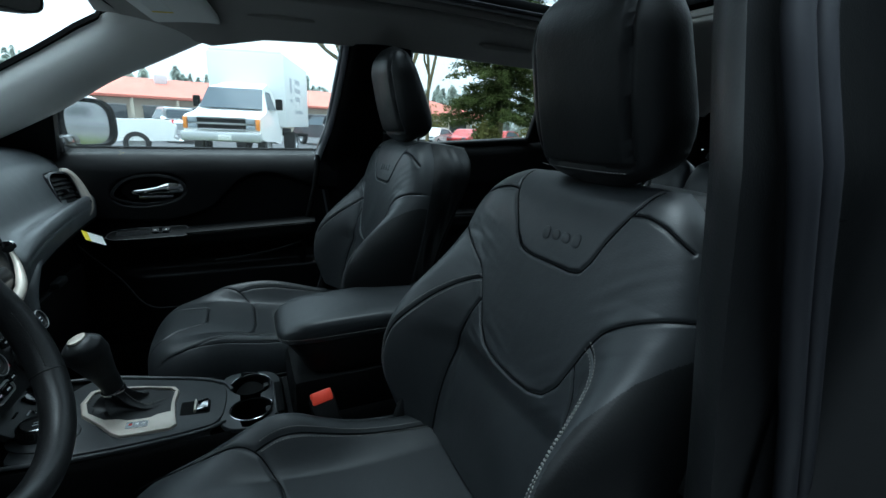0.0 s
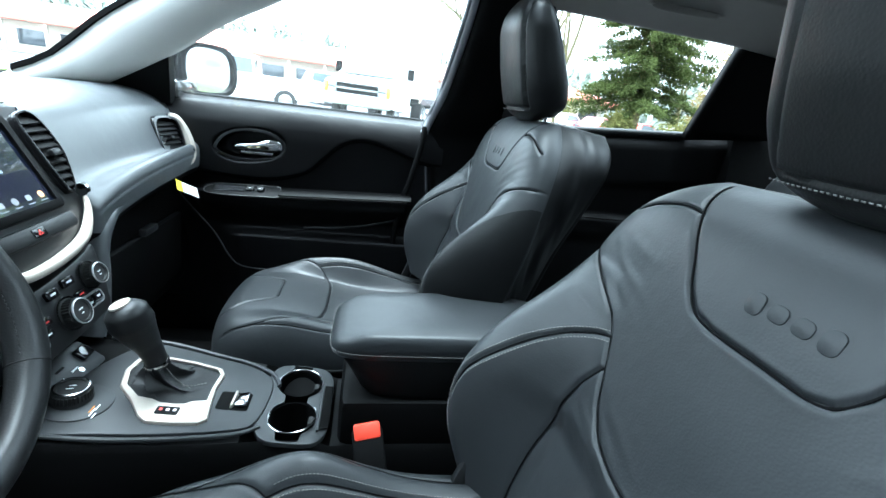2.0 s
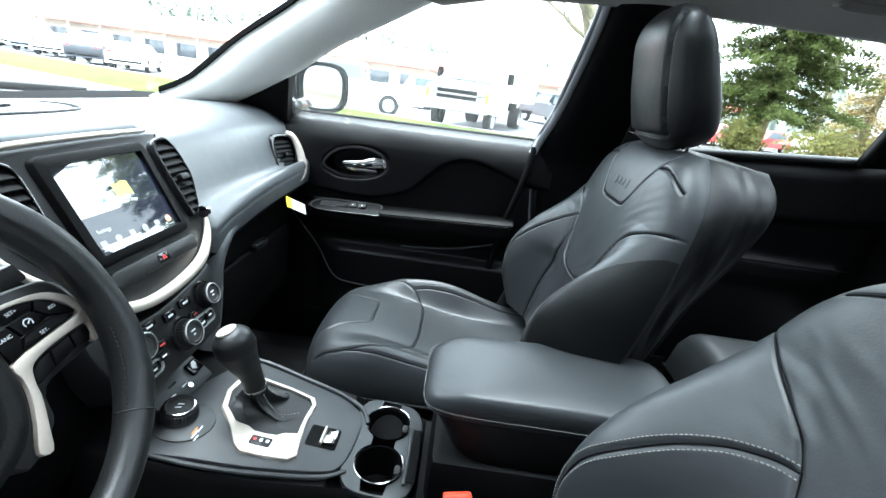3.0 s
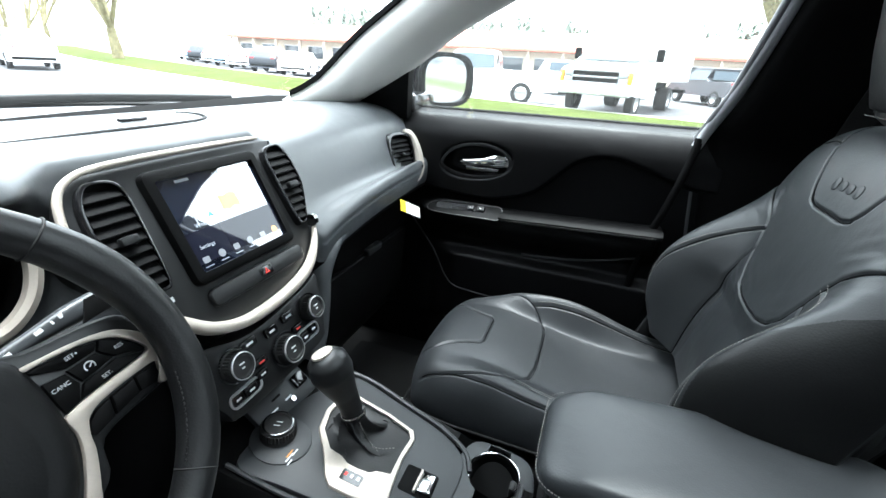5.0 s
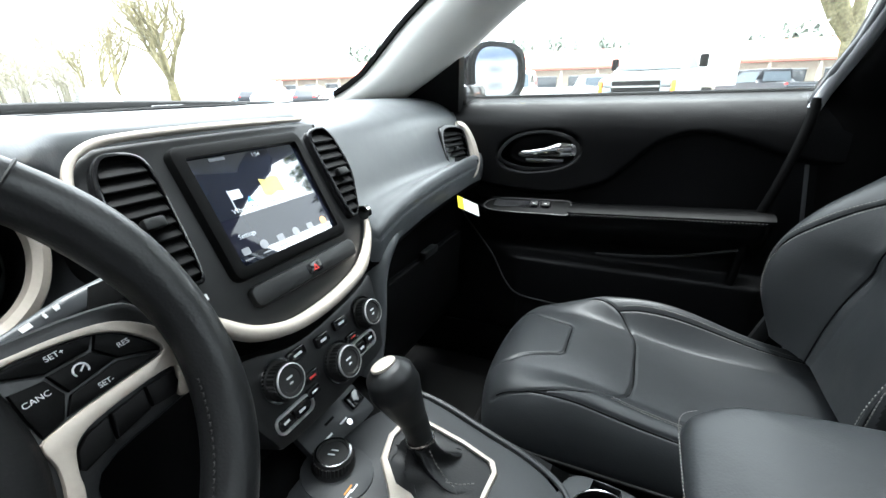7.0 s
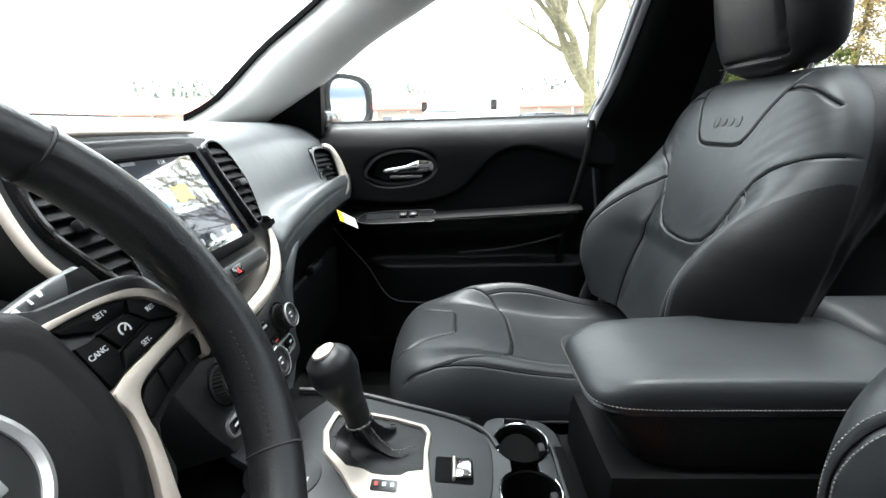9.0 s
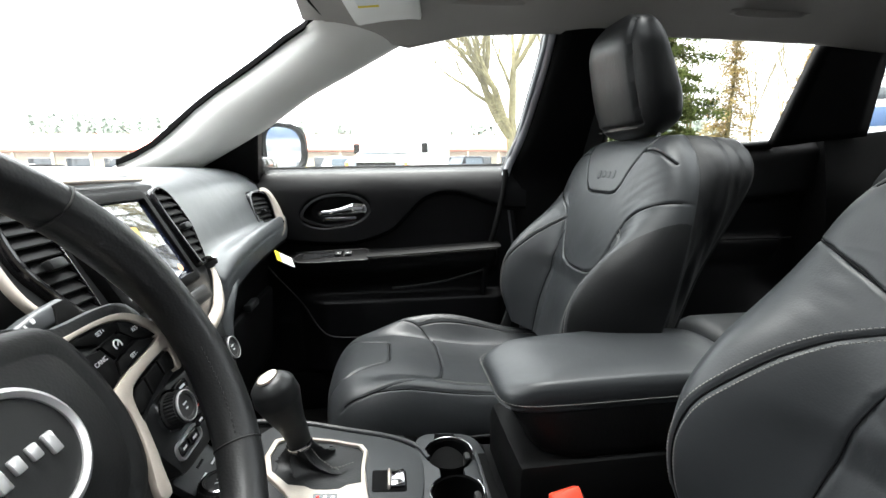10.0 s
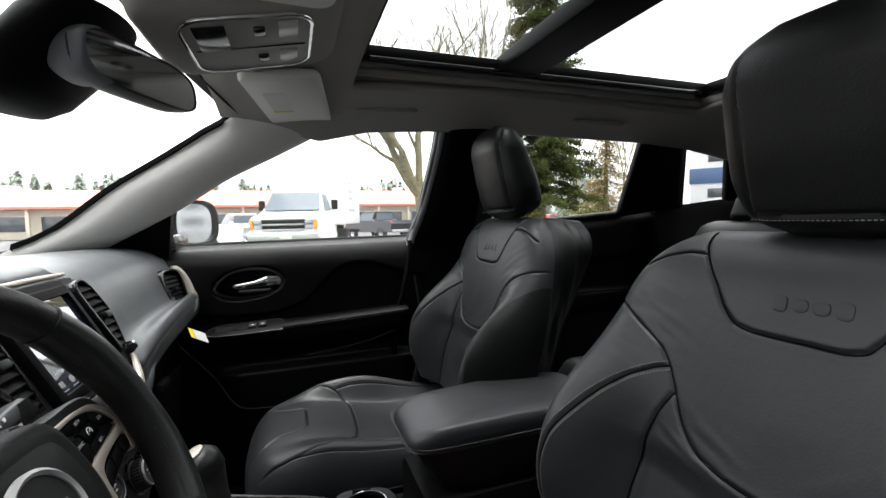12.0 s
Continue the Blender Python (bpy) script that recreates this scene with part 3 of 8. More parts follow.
rw = [[(2.0 - 0.15 * v, (0.60 - 0.08 * v) * u, 1.25 + 0.34 * v) for u in (-1, -0.5, 0, 0.5, 1)] for v in (0, 0.5, 1)]
pane = grid("window_7", rw, PRIVACY)
tagged(pane, "dark rear window glass of the tailgate", "car window", kind="structure")
tagged(box("sill_trim", (1.95, 0.07, 0.20), (-0.16, 0.745, 0.43), PLASTIC, bevel=0.02), "black plastic sill trim along the floor", "sill trim", kind="structure")
# sills and lower body sides on the driver's side, where the door stands open
tagged(box("door_sill", (1.25, 0.12, 0.16), (-0.50, -0.76, 0.36), PLASTIC, bevel=0.02), "black scuffed door sill under the open door", "door sill", kind="structure")
tagged(box("rocker", (2.4, 0.05, 0.2), (0.3, 0.79, 0.36), BODY, bevel=0.02), "dark painted body sill", "body side", kind="structure")
tagged(box("bonnet", (0.95, 1.5, 0.06), Matrix.Translation((-1.83, 0, 1.02)) @ Matrix.Rotation(radians(4), 4, "Y"), BODY, bevel=0.03), "dark painted bonnet in front of the windscreen", "bonnet", kind="structure")


# ---- doors ----
CREASE = [(-0.95, 0.985), (-0.806, 0.975), (-0.70, 0.965), (-0.60, 0.968), (-0.50, 1.000), (-0.44, 1.055), (-0.39, 1.100), (-0.32, 1.120), (-0.24, 1.106), (-0.13, 1.070), (-0.03, 1.06)]


def front_door():
    d = thing("door_1", (-0.5, 0.74, 0.46), "closed black front passenger door with a moulded leather-grain panel", "car door", kind="structure")
    xs, zs = np.linspace(-1.02, -0.06, 200), np.linspace(0.46, 1.215, 170)
    Xg, Zg = np.meshgrid(xs, zs)
    cz = np.interp(Xg, [p[0] for p in smooth_path(CREASE, 6)], [p[1] for p in smooth_path(CREASE, 6)])
    # upper roll, stepped in above the crease line
    Y = 0.725 - 0.030 * step01((Zg - cz) / 0.014 + 0.5)
    Y = Y + 0.050 * np.clip((Zg - 1.085) / 0.13, 0, 1) ** 2.4
    # armrest shelf
    ax = step01((Xg + 0.86) / 0.06) * step01((-0.14 - Xg) / 0.03)
    ztop = np.interp(Xg, [-0.86, -0.57, -0.18], [0.935, 0.935, 0.953])
    shelf = ax * step01((ztop - Zg) / 0.012) * step01((Zg - (ztop - 0.13)) / 0.10)
    Y = Y - 0.062 * shelf
    # lower pocket bulge
    px = step01((Xg + 0.80) / 0.10) * step01((-0.10 - Xg) / 0.05)
    Y = Y - 0.035 * px * step01((0.80 - Zg) / 0.03) * step01((Zg - 0.50) / 0.05)
    # handle bowl
    cx, czz = -0.667, 1.070
    e = (np.abs((Xg - cx) / 0.108) ** 2.4 + np.abs((Zg - czz - 0.10 * (Xg - cx)) / 0.053) ** 2.2)
    Y = Y + 0.050 * step01((1.0 - e) / 0.55)
    # the sill turns over to the glass
    over = step01((Zg - 1.195) / 0.02)
    Y = Y + 0.02 * over ** 2
    Zg = Zg - np.interp(Xg, [-0.9, -0.1], [0.020, 0.012]) * np.clip((Zg - 1.13) / 0.085, 0, 1)
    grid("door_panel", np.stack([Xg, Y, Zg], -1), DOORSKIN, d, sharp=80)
    # seam line and stitches of the armrest pad
    pad = [(x, 0.645 - 0.001, np.interp(x, [-0.57, -0.18], [0.928, 0.946])) for x in np.linspace(-0.565, -0.165, 30)]
    rows = []
    for x in np.linspace(-0.575, -0.155, 40):
        zt = np.interp(x, [-0.57, -0.18], [0.942, 0.960])
        k = min(1, (x + 0.575) / 0.012, (-0.155 - x) / 0.02)
        k = max(k, 0.05) ** 0.5
        rows.append([(x, 0.722, zt - 0.004), (x, 0.70, zt), (x, 0.668, zt + 0.001 * k), (x, 0.652, zt - 0.002), (x, 0.646 - 0.004 * k, zt - 0.009), (x, 0.648 - 0.004 * k, zt - 0.018), (x, 0.655, zt - 0.023), (x, 0.70, zt - 0.025)])
    grid("armrest_pad", rows, PLASTIC, d, "black stitched leather armrest pad")
    stitches("stitching", [(x, 0.6415, z) for x, _, z in pad], lambda p: (0, -1, 0.2), d, step=0.007)
    # window switch plate tilted to the seat, with a bright rim and a gloss recess
    K = frame_at((-0.683, 0.664, 0.9325), (1, 0, 0.035), (0, 0.80, 0.42))
    lens = smooth_path([(-0.112, -0.004), (-0.098, -0.020), (-0.060, -0.026), (0.0, -0.028), (0.070, -0.028), (0.112, -0.026), (0.112, 0.022), (0.070, 0.027), (0.0, 0.029), (-0.060, 0.028), (-0.098, 0.018)], 4, True)
    prism("switch_panel", lens, 0.016, K, PLASTIC, d, "satin black window switch plate", bevel=0.003, z0=-0.014)
    sweep("bright_edge", [np.array(K @ Vector((x * 0.985, y * 0.94, 0.0022))) for x, y in lens], ring_section(0.0014, 6), EDGE, d, "satin grey rim", closed=True, up=tuple(K.col[2][:3]))
    prism("switch_recess", [(x - 0.010, y + 0.006) for x, y in rounded(0.150, 0.026, 0.008)], 0.0012, K, GLOSS, d, "gloss black recess", z0=0.0018)
    for sx in (0.022, 0.052):
        switch = box("window_switch", (0.020, 0.016, 0.007), K @ Matrix.Translation((sx, 0.006, 0.006)), SATIN, d, bevel=0.002)
        box("switch_mark", (0.006, 0.0016, 0.0006), K @ Matrix.Translation((sx, 0.004, 0.0098)), WHITEINK, switch, bevel=0)
    # pale edge of the panel down to the foot well
    foot = smooth_path([(-0.900, 0.712, 0.930), (-0.868, 0.706, 0.880), (-0.785, 0.702, 0.777), (-0.738, 0.690, 0.700), (-0.700, 0.684, 0.668), (-0.630, 0.682, 0.660), (-0.540, 0.682, 0.655)], 6)
    sweep("panel_edge", foot, ring_section(0.0024, 8), EDGE, d, "thin satin grey panel edge")
    # inner handle: bowl plate, lever and pivot block
    bowl = smooth_path([(-0.774, 1.053), (-0.748, 1.093), (-0.702, 1.116), (-0.640, 1.121), (-0.588, 1.108), (-0.562, 1.080), (-0.572, 1.044), (-0.620, 1.026), (-0.690, 1.019), (-0.744, 1.031)], 5, True)
    prism("bowl_rim", bowl, 0.006, Matrix(((1, 0, 0, 0), (0, 0, -1, 0.703), (0, 1, 0, 0), (0, 0, 0, 1))), SATIN, d, "satin black handle surround", bevel=0.002,
          hole=[(cx + (x - cx) * 0.90, czz + (z - czz) * 0.84) for x, z in bowl])
    lever = smooth_path([(-0.722, 0.722, 1.060), (-0.69, 0.712, 1.062), (-0.65, 0.706, 1.068), (-0.615, 0.704, 1.074), (-0.585, 0.707, 1.076)], 6)
    sweep("handle_lever", lever, ring_section(0.007, 10, 0.011), CHROME, d, "polished chrome door lever", scales=np.interp(np.linspace(0, 1, len(lever)), [0, 0.1, 0.5, 0.75, 1], [0.5, 0.85, 0.95, 1.6, 1.5]))
    box("pivot_block", (0.042, 0.022, 0.036), (-0.578, 0.712, 1.075), CHROME, d, "chrome handle pivot", bevel=0.009, seg=3)
    box("lever_plate", (0.10, 0.008, 0.016), (-0.655, 0.735, 1.040), DARKCHROME, d, bevel=0.004)
    # map pocket edge
    pocket = smooth_path([(-0.50, 0.688, 0.818), (-0.40, 0.686, 0.826), (-0.30, 0.686, 0.842), (-0.20, 0.690, 0.868)], 6)
    sweep("pocket_lip", pocket, ring_section(0.004, 8), SATIN, d)
    # frame strip along the rear of the glass, and the glass seal
    sweep("frame_strip", framepath, ring_section(0.012, 10, 0.009), STRIPGREY, d, "pale satin window frame strip", up=(0, 1, 0))
    edge = smooth_path([(-0.128, 0.700, 1.19), (-0.138, 0.690, 1.12), (-0.160, 0.686, 1.02), (-0.185, 0.690, 0.92), (-0.20, 0.70, 0.78)], 6)
    sweep("door_edge", edge, ring_section(0.010, 10, 0.008), PLASTIC, d, "satin black rear edge of the door", up=(0, 1, 0))
    seal = [(x, 0.770, np.interp(x, [-0.9, -0.1], [1.196, 1.204])) for x in np.linspace(-0.92, -0.12, 30)]
    sweep("glass_seal", seal, ring_section(0.006, 8), PLASTIC, d)
    # black triangle in front of the glass
    o = [(-1.12, 1.165), (-0.885, 1.165), (-0.862, 1.306), (-0.90, 1.298), (-1.00, 1.262)]
    v = [(x, side_y(z) - 0.004, z) for x, z in o] + [(x, side_y(z) + 0.03, z) for x, z in o]
    mesh("mirror_sail", v, [tuple(range(5))[::-1], tuple(range(5, 10))] + [(i, (i + 1) % 5, 5 + (i + 1) % 5, 5 + i) for i in range(5)], PLASTIC, d, "black triangular mirror base cover", smooth=False)
    return d


front_door()


def rear_door(sign, name):
    d = thing(name, (0.55, sign * 0.74, 0.46), "closed black rear door with a plain moulded panel", "car door", "rear doors", "structure")
    xs, ks = np.linspace(0.18, 1.02, 60), np.linspace(0, 1, 70)
    Xg, K = np.meshgrid(xs, ks)
    top = np.vectorize(sill_z)(Xg)
    Zg = 0.46 + (top + 0.004 - 0.46) * K
    Y = 0.725 - 0.03 * step01((Zg - (top - 0.20)) / 0.03) + 0.02 * step01((Zg - (top - 0.05)) / 0.05)
    Y = Y - 0.05 * step01((Xg - 0.22) / 0.05) * step01((0.93 - Xg) / 0.06) * step01((0.955 - Zg) / 0.012) * step01((Zg - 0.82) / 0.10)
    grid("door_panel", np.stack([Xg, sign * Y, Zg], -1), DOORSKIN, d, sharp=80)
    sweep("bright_edge", [(x, sign * 0.664, 0.948) for x in np.linspace(0.25, 0.90, 12)], ring_section(0.004, 8), PLASTIC, d)
    sweep("sill_strip", [(x, sign * 0.716, sill_z(x) + 0.002) for x in np.linspace(0.24 if sign > 0 else 0.31, 0.83, 20)], ring_section(0.014, 10), SATIN, d, "satin grey window sill strip")
    return d


rear_door(1, "door_2")
rear_door(-1, "door_3")


def door_mirror():
    t = thing("door_mirror", (-0.90, 0.80, 1.17), "black door mirror with a chrome-edged glass", "door mirror")
    m = frame_at((-0.862, 0.955, 1.268), (0.30, 0.95, 0.02), (0.06, 0.0, 1.0))
    o = [(0.115 * (abs(math.cos(a)) ** 0.6) * math.copysign(1, math.cos(a)), 0.078 * (abs(math.sin(a)) ** 0.7) * math.copysign(1, math.sin(a))) for a in np.linspace(0.06, 2 * math.pi + 0.06, 41)[:-1]]
    m = frame_at((-0.862, 0.955, 1.268), (0.42, 0.90, 0.0), (0.0, 0.0, 1.0))
    rows = []
    for sc, z in ((1.0, 0.0), (1.07, -0.012), (1.08, -0.04), (0.95, -0.075), (0.6, -0.10), (0.15, -0.11)):
        rows.append([m @ Vector((x * sc, y * sc, z)) for x, y in o])
    grid("housing", rows, GLOSS, t, "black mirror housing", closed_u=True, cap=True)
    prism("rim", [(x * 1.07, y * 1.08) for x, y in o], 0.014, m, PLASTIC, t, bevel=0.003, hole=[(x * 0.92, y * 0.90) for x, y in o])
    mesh("mirror_glass", [m @ Vector((x * 0.96, y * 0.95, 0.004)) for x, y in o], [tuple(range(len(o)))], CHROME, t, "reflecting mirror glass", smooth=False)
    box("arm", (0.07, 0.16, 0.06), (-0.90, 0.80, 1.205), GLOSS, t, bevel=0.02)
    return t


door_mirror()

# ---- seats ----
BACK_O, BACK_A = np.array((-0.062, 0.0, 0.70)), radians(15)
UPV = np.array((math.sin(BACK_A), 0, math.cos(BACK_A)))
FWD = np.array((-math.cos(BACK_A), 0, math.sin(BACK_A)))
BACK_H = 0.570


def soft_curve(x, xs, ys, blur):
    """A curve through the knots with its corners rounded off."""
    grid_x = np.linspace(xs[0], xs[-1], 400)
    fine = np.interp(grid_x, xs, ys)
    step = grid_x[1] - grid_x[0]
    n = max(1, int(3 * blur / step))
    kernel = np.exp(-0.5 * (np.arange(-n, n + 1) * step / blur) ** 2)
    padded = np.concatenate([2 * fine[0] - fine[n:0:-1], fine, 2 * fine[-1] - fine[-2:-n - 2:-1]])
    return np.interp(x, grid_x, np.convolve(padded, kernel / kernel.sum(), "valid"))


def back_width(h):
    return soft_curve(h, [0, 0.08, 0.18, 0.28, 0.36, 0.42, 0.47, 0.51, 0.545, 0.570], [0.262, 0.300, 0.318, 0.318, 0.306, 0.292, 0.276, 0.252, 0.216, 0.170], 0.016)


SHIELD = [(0.0, 0.229), (0.050, 0.232), (0.085, 0.243), (0.110, 0.268), (0.128, 0.305), (0.144, 0.340), (0.164, 0.368), (0.200, 0.392), (0.245, 0.414), (0.300, 0.432)]
COLLAR = [(0.0, 0.424), (0.050, 0.424), (0.074, 0.430), (0.091, 0.449), (0.106, 0.478), (0.124, 0.508), (0.138, 0.535), (0.146, 0.562)]
YOKE = [(0.131, 0.523), (0.160, 0.525), (0.196, 0.517), (0.240, 0.498)]
INSIDE = [(0.131, 0.310), (0.150, 0.270), (0.160, 0.215), (0.166, 0.140), (0.167, 0.060), (0.165, 0.0)]
CREST = [(0.146, 0.345), (0.168, 0.334), (0.194, 0.311), (0.214, 0.277), (0.231, 0.228), (0.246, 0.180), (0.252, 0.125), (0.245, 0.060), (0.228, 0.0)]
BACK_SEAMS = [[(sg * s, h) for s, h in line] for sg in (1, -1) for line in (SHIELD, COLLAR, YOKE, INSIDE, CREST)]


def back_front(s, h, w):
    """Height of the padded front of the backrest over its plane."""
    a = np.abs(s)
    e = np.clip(a / w, 0, 1)
    crest = soft_curve(h, [0, 0.06, 0.12, 0.20, 0.26, 0.31, 0.36, 0.42], [0.105, 0.132, 0.148, 0.142, 0.114, 0.076, 0.038, 0.012], 0.024)
    bol = crest * step01((a - 0.145) / 0.120)
    v = np.clip((h - 0.42) / (BACK_H - 0.42), 0, 1)
    edge = np.sqrt(np.clip(1 - e ** 7, 0, 1)) * np.sqrt(np.clip(1 - v ** 4, 0, 1))
    lumbar = 0.016 * np.exp(-((h - 0.12) / 0.09) ** 2) * np.exp(-(s / 0.12) ** 2)
    panel = 0.012 * step01((h - 0.185) / 0.05) * step01((0.26 - a) / 0.12)
    return (0.050 + bol) * edge + lumbar + panel * edge


def seam_cut(s, h, seams, depth, width):
    d = np.full(np.shape(s), 9.0)
    for q in seams:
        d = np.minimum(d, dist_poly(s, h, q))
    return depth * np.exp(-(d / width) ** 2) - 0.05 * depth * np.exp(-((d - 2.6 * width) / (1.4 * width)) ** 2)


def back_point(s, h, n):
    return BACK_O + np.stack([np.zeros_like(s), s, np.zeros_like(s)], -1) + h[..., None] * UPV + n[..., None] * FWD


def warp(a):
    return np.sign(a) * (1 - (1 - np.abs(a)) ** 1.35)


HALF = 0.252
CUSH_SEAMS = []
for sg in (1, -1):
    CUSH_SEAMS.append([(sg * s, q) for s, q in [(0.0, 0.258), (0.08, 0.258), (0.127, 0.250), (0.165, 0.222), (0.190, 0.175), (0.202, 0.12), (0.207, 0.08), (0.208, 0.03)]])
    CUSH_SEAMS.append([(sg * s, q) for s, q in [(0.0, 0.130), (0.055, 0.130), (0.071, 0.122), (0.080, 0.095), (0.092, 0.070), (0.118, 0.045), (0.125, 0.0)]])
    CUSH_SEAMS.append([(sg * s, q) for s, q in [(0.170, 0.216), (0.178, 0.26), (0.182, 0.34), (0.182, 0.45), (0.175, 0.58)]])
    CUSH_SEAMS.append([(sg * s, q) for s, q in [(0.205, 0.085), (0.212, 0.15), (0.216, 0.25), (0.216, 0.40), (0.207, 0.58)]])


def cushion_top(s, q, lift=0.0, start=0.06, ramp=0.24, body=0.056):
    """Height of the seat cushion over its lower seam at the distance q behind its front edge."""
    a = np.abs(s)
    bol = (0.030 + np.where(s > 0, lift, 0.4 * lift if ramp > 0.2 else 0.0) * np.exp(-((q - (0.23 if ramp > 0.2 else 0.31)) / (0.14 if ramp > 0.2 else 0.16)) ** 2)) * step01((a - 0.13) / 0.085) * step01((q - start) / ramp)
    e = np.clip(a / HALF, 0, 1)
    side = np.clip(1 - e ** (7 if lift > 0.05 else 4), 0, 1) ** 0.5
    nose = 0.10 if ramp > 0.2 else 0.065
    front = np.clip(1 - np.clip((nose - q) / nose, 0, 1) ** 2.3, 0, 1) ** 0.5
    crown = (0.012 if ramp > 0.2 else 0.020) * (1 - (a / HALF) ** 2) * step01((0.40 - q) / 0.30)
    slope = 0.016 * np.exp(-((q - 0.13) / 0.13) ** 2) - 0.018 * step01((q - 0.15) / 0.35)
    return (body + slope + crown + bol) * side * front


def nose_width(q, full=0.66):
    """Share of the cushion's width at the distance q behind its front edge, with rounded corners."""
    return full + (1 - full) * np.sqrt(1 - (1 - np.clip(q / 0.13, 0, 1)) ** 2)


def front_seat(minus, plus, shift=0.0, lift=0.0, inner=1.0, outer=1.0, drop=0.0, start=0.06, ramp=0.24, body=0.056, full=0.66, bow=0.0):
    """minus, plus: how far the backrest swells to either side, against its full width."""
    def aside(s):
        return s * np.where(s < 0, minus, plus)
    def wide(s):
        return s * np.where(s > 0, inner, outer) + shift
    t = thing("front_seat", (-0.35, 0.0, 0.42), "black perforated-look leather front seat with grey stitching", "car seat", "front seats")
    t["label"] = "black leather front seat with bolsters and grey stitching"
    # backrest
    nu, nv = 301, 300
    a = warp(np.linspace(-1, 1, nu))
    hh = np.linspace(0, 1, nv)
    hh = BACK_H * (1 - (1 - hh) ** 1.15)
    A, Hh = np.meshgrid(a, hh)
    W = back_width(Hh)
    S = A * W
    Nf = back_front(S, Hh, W) - seam_cut(S, Hh, BACK_SEAMS, 0.0042, 0.0027)
    pebble = np.array([[noise.noise(Vector((s * 9, h * 9, 3.1))) for s, h in zip(r1, r2)] for r1, r2 in zip(S, Hh)])
    Nf = Nf + 0.0018 * pebble
    # soft creases where the cover is pulled in beside the shield
    crease = np.array([[noise.noise(Vector((s * 22 + h * 16, h * 60 - abs(s) * 30, 7.7))) for s, h in zip(r1, r2)] for r1, r2 in zip(S, Hh)])
    Nf = Nf + 0.0026 * crease * (np.exp(-((np.abs(S) - 0.195) / 0.05) ** 2) * np.exp(-((Hh - 0.40) / 0.06) ** 2) + 0.8 * np.exp(-((np.abs(S) - 0.10) / 0.05) ** 2) * np.exp(-((Hh - 0.25) / 0.04) ** 2))
    front = back_point(aside(S), Hh, Nf)
    v = np.clip((Hh - 0.42) / (BACK_H - 0.42), 0, 1)
    edge = np.clip(1 - np.abs(A) ** 14, 0, 1) ** 0.4 * np.clip(1 - v ** 10, 0, 1) ** 0.4
    lip = back_point(aside(S), Hh, -0.012 * edge)
    pts = np.concatenate([front, lip[:, ::-1][:, 1:-1]], 1)
    rest = grid("backrest", pts, LEATHER, t, closed_u=True, cap=True, sharp=75)
    # the flank past the stitched crest: its shade painted with the side cover's vinyl
    rest.data.materials.append(SHADED_VINYL)
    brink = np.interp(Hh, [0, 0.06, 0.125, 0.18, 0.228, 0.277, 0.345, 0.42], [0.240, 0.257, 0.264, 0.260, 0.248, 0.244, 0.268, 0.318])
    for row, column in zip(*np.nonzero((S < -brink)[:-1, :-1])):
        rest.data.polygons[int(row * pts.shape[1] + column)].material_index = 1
    # loose cover that runs from the front edge round the sides and shoulders to the rear shell
    def rear_width(h):
        return soft_curve(h, [0, 0.10, 0.30, 0.44, 0.51, 0.56, 0.585], [0.200, 0.212, 0.228, 0.272, 0.288, 0.258, 0.200], 0.016)
    hs = np.linspace(0, 1, 90)
    rows = []
    for k in np.linspace(0, 1, 18):
        w0, w1 = back_width(hs * BACK_H), rear_width(hs * 0.585)
        wk, hk = w0 + (w1 - w0) * k ** 0.7, hs * (BACK_H + 0.015 * k)
        tops = np.linspace(1, -1, 30)[1:-1]
        loop = [(w, h) for w, h in zip(wk, hk)] + [(wk[-1] * q, hk[-1] + 0.006 * math.sin(math.pi * k) * (1 - q * q)) for q in tops] + [(-w, h) for w, h in zip(wk[::-1], hk[::-1])]
        row = []
        for w, h in loop:
            sag = 0.010 * noise.noise(Vector((h * 13 + k * 5.0, k * 2.2 - h * 4.0, 5.5 + (w > 0) * 3))) * math.sin(math.pi * k) * step01(np.array((h - 0.10) / 0.2))
            ridge = 0.0035 * noise.noise(Vector((h * 46 + k * 11, k * 6 + h * 18, 1.5 + (w > 0) * 4))) * math.sin(math.pi * k)
            puff = 0.010 * math.sin(math.pi * k) ** 0.7
            ww = w + math.copysign(puff + float(sag) + ridge, w) * min(1.0, abs(w) / 0.1)
            row.append(back_point(aside(np.array(ww)), np.array(h), np.array(-0.002 - 0.095 * k)))
        rows.append(row)
    grid("side_cover", rows, SHADED_VINYL, t, "shade-darkened black vinyl with soft creases", sharp=80)
    hr = np.linspace(0, 1, 60) * 0.585
    A2, H2 = np.meshgrid(np.linspace(-1, 1, 61), hr)
    e2 = np.clip(1 - np.abs(A2) ** 10, 0, 1) ** 0.5 * np.clip(1 - np.clip((H2 - 0.44) / 0.145, 0, 1) ** 6, 0, 1) ** 0.5
    S2 = aside(A2 * rear_width(H2))
    pts = np.concatenate([back_point(S2, H2, -0.092 - 0.030 * e2), back_point(S2 * 0.97, H2, np.full_like(S2, -0.082))[:, ::-1][:, 1:-1]], 1)
    grid("back_shell", pts, PLASTIC, t, "black plastic back shell", closed_u=True, cap=True, sharp=60)
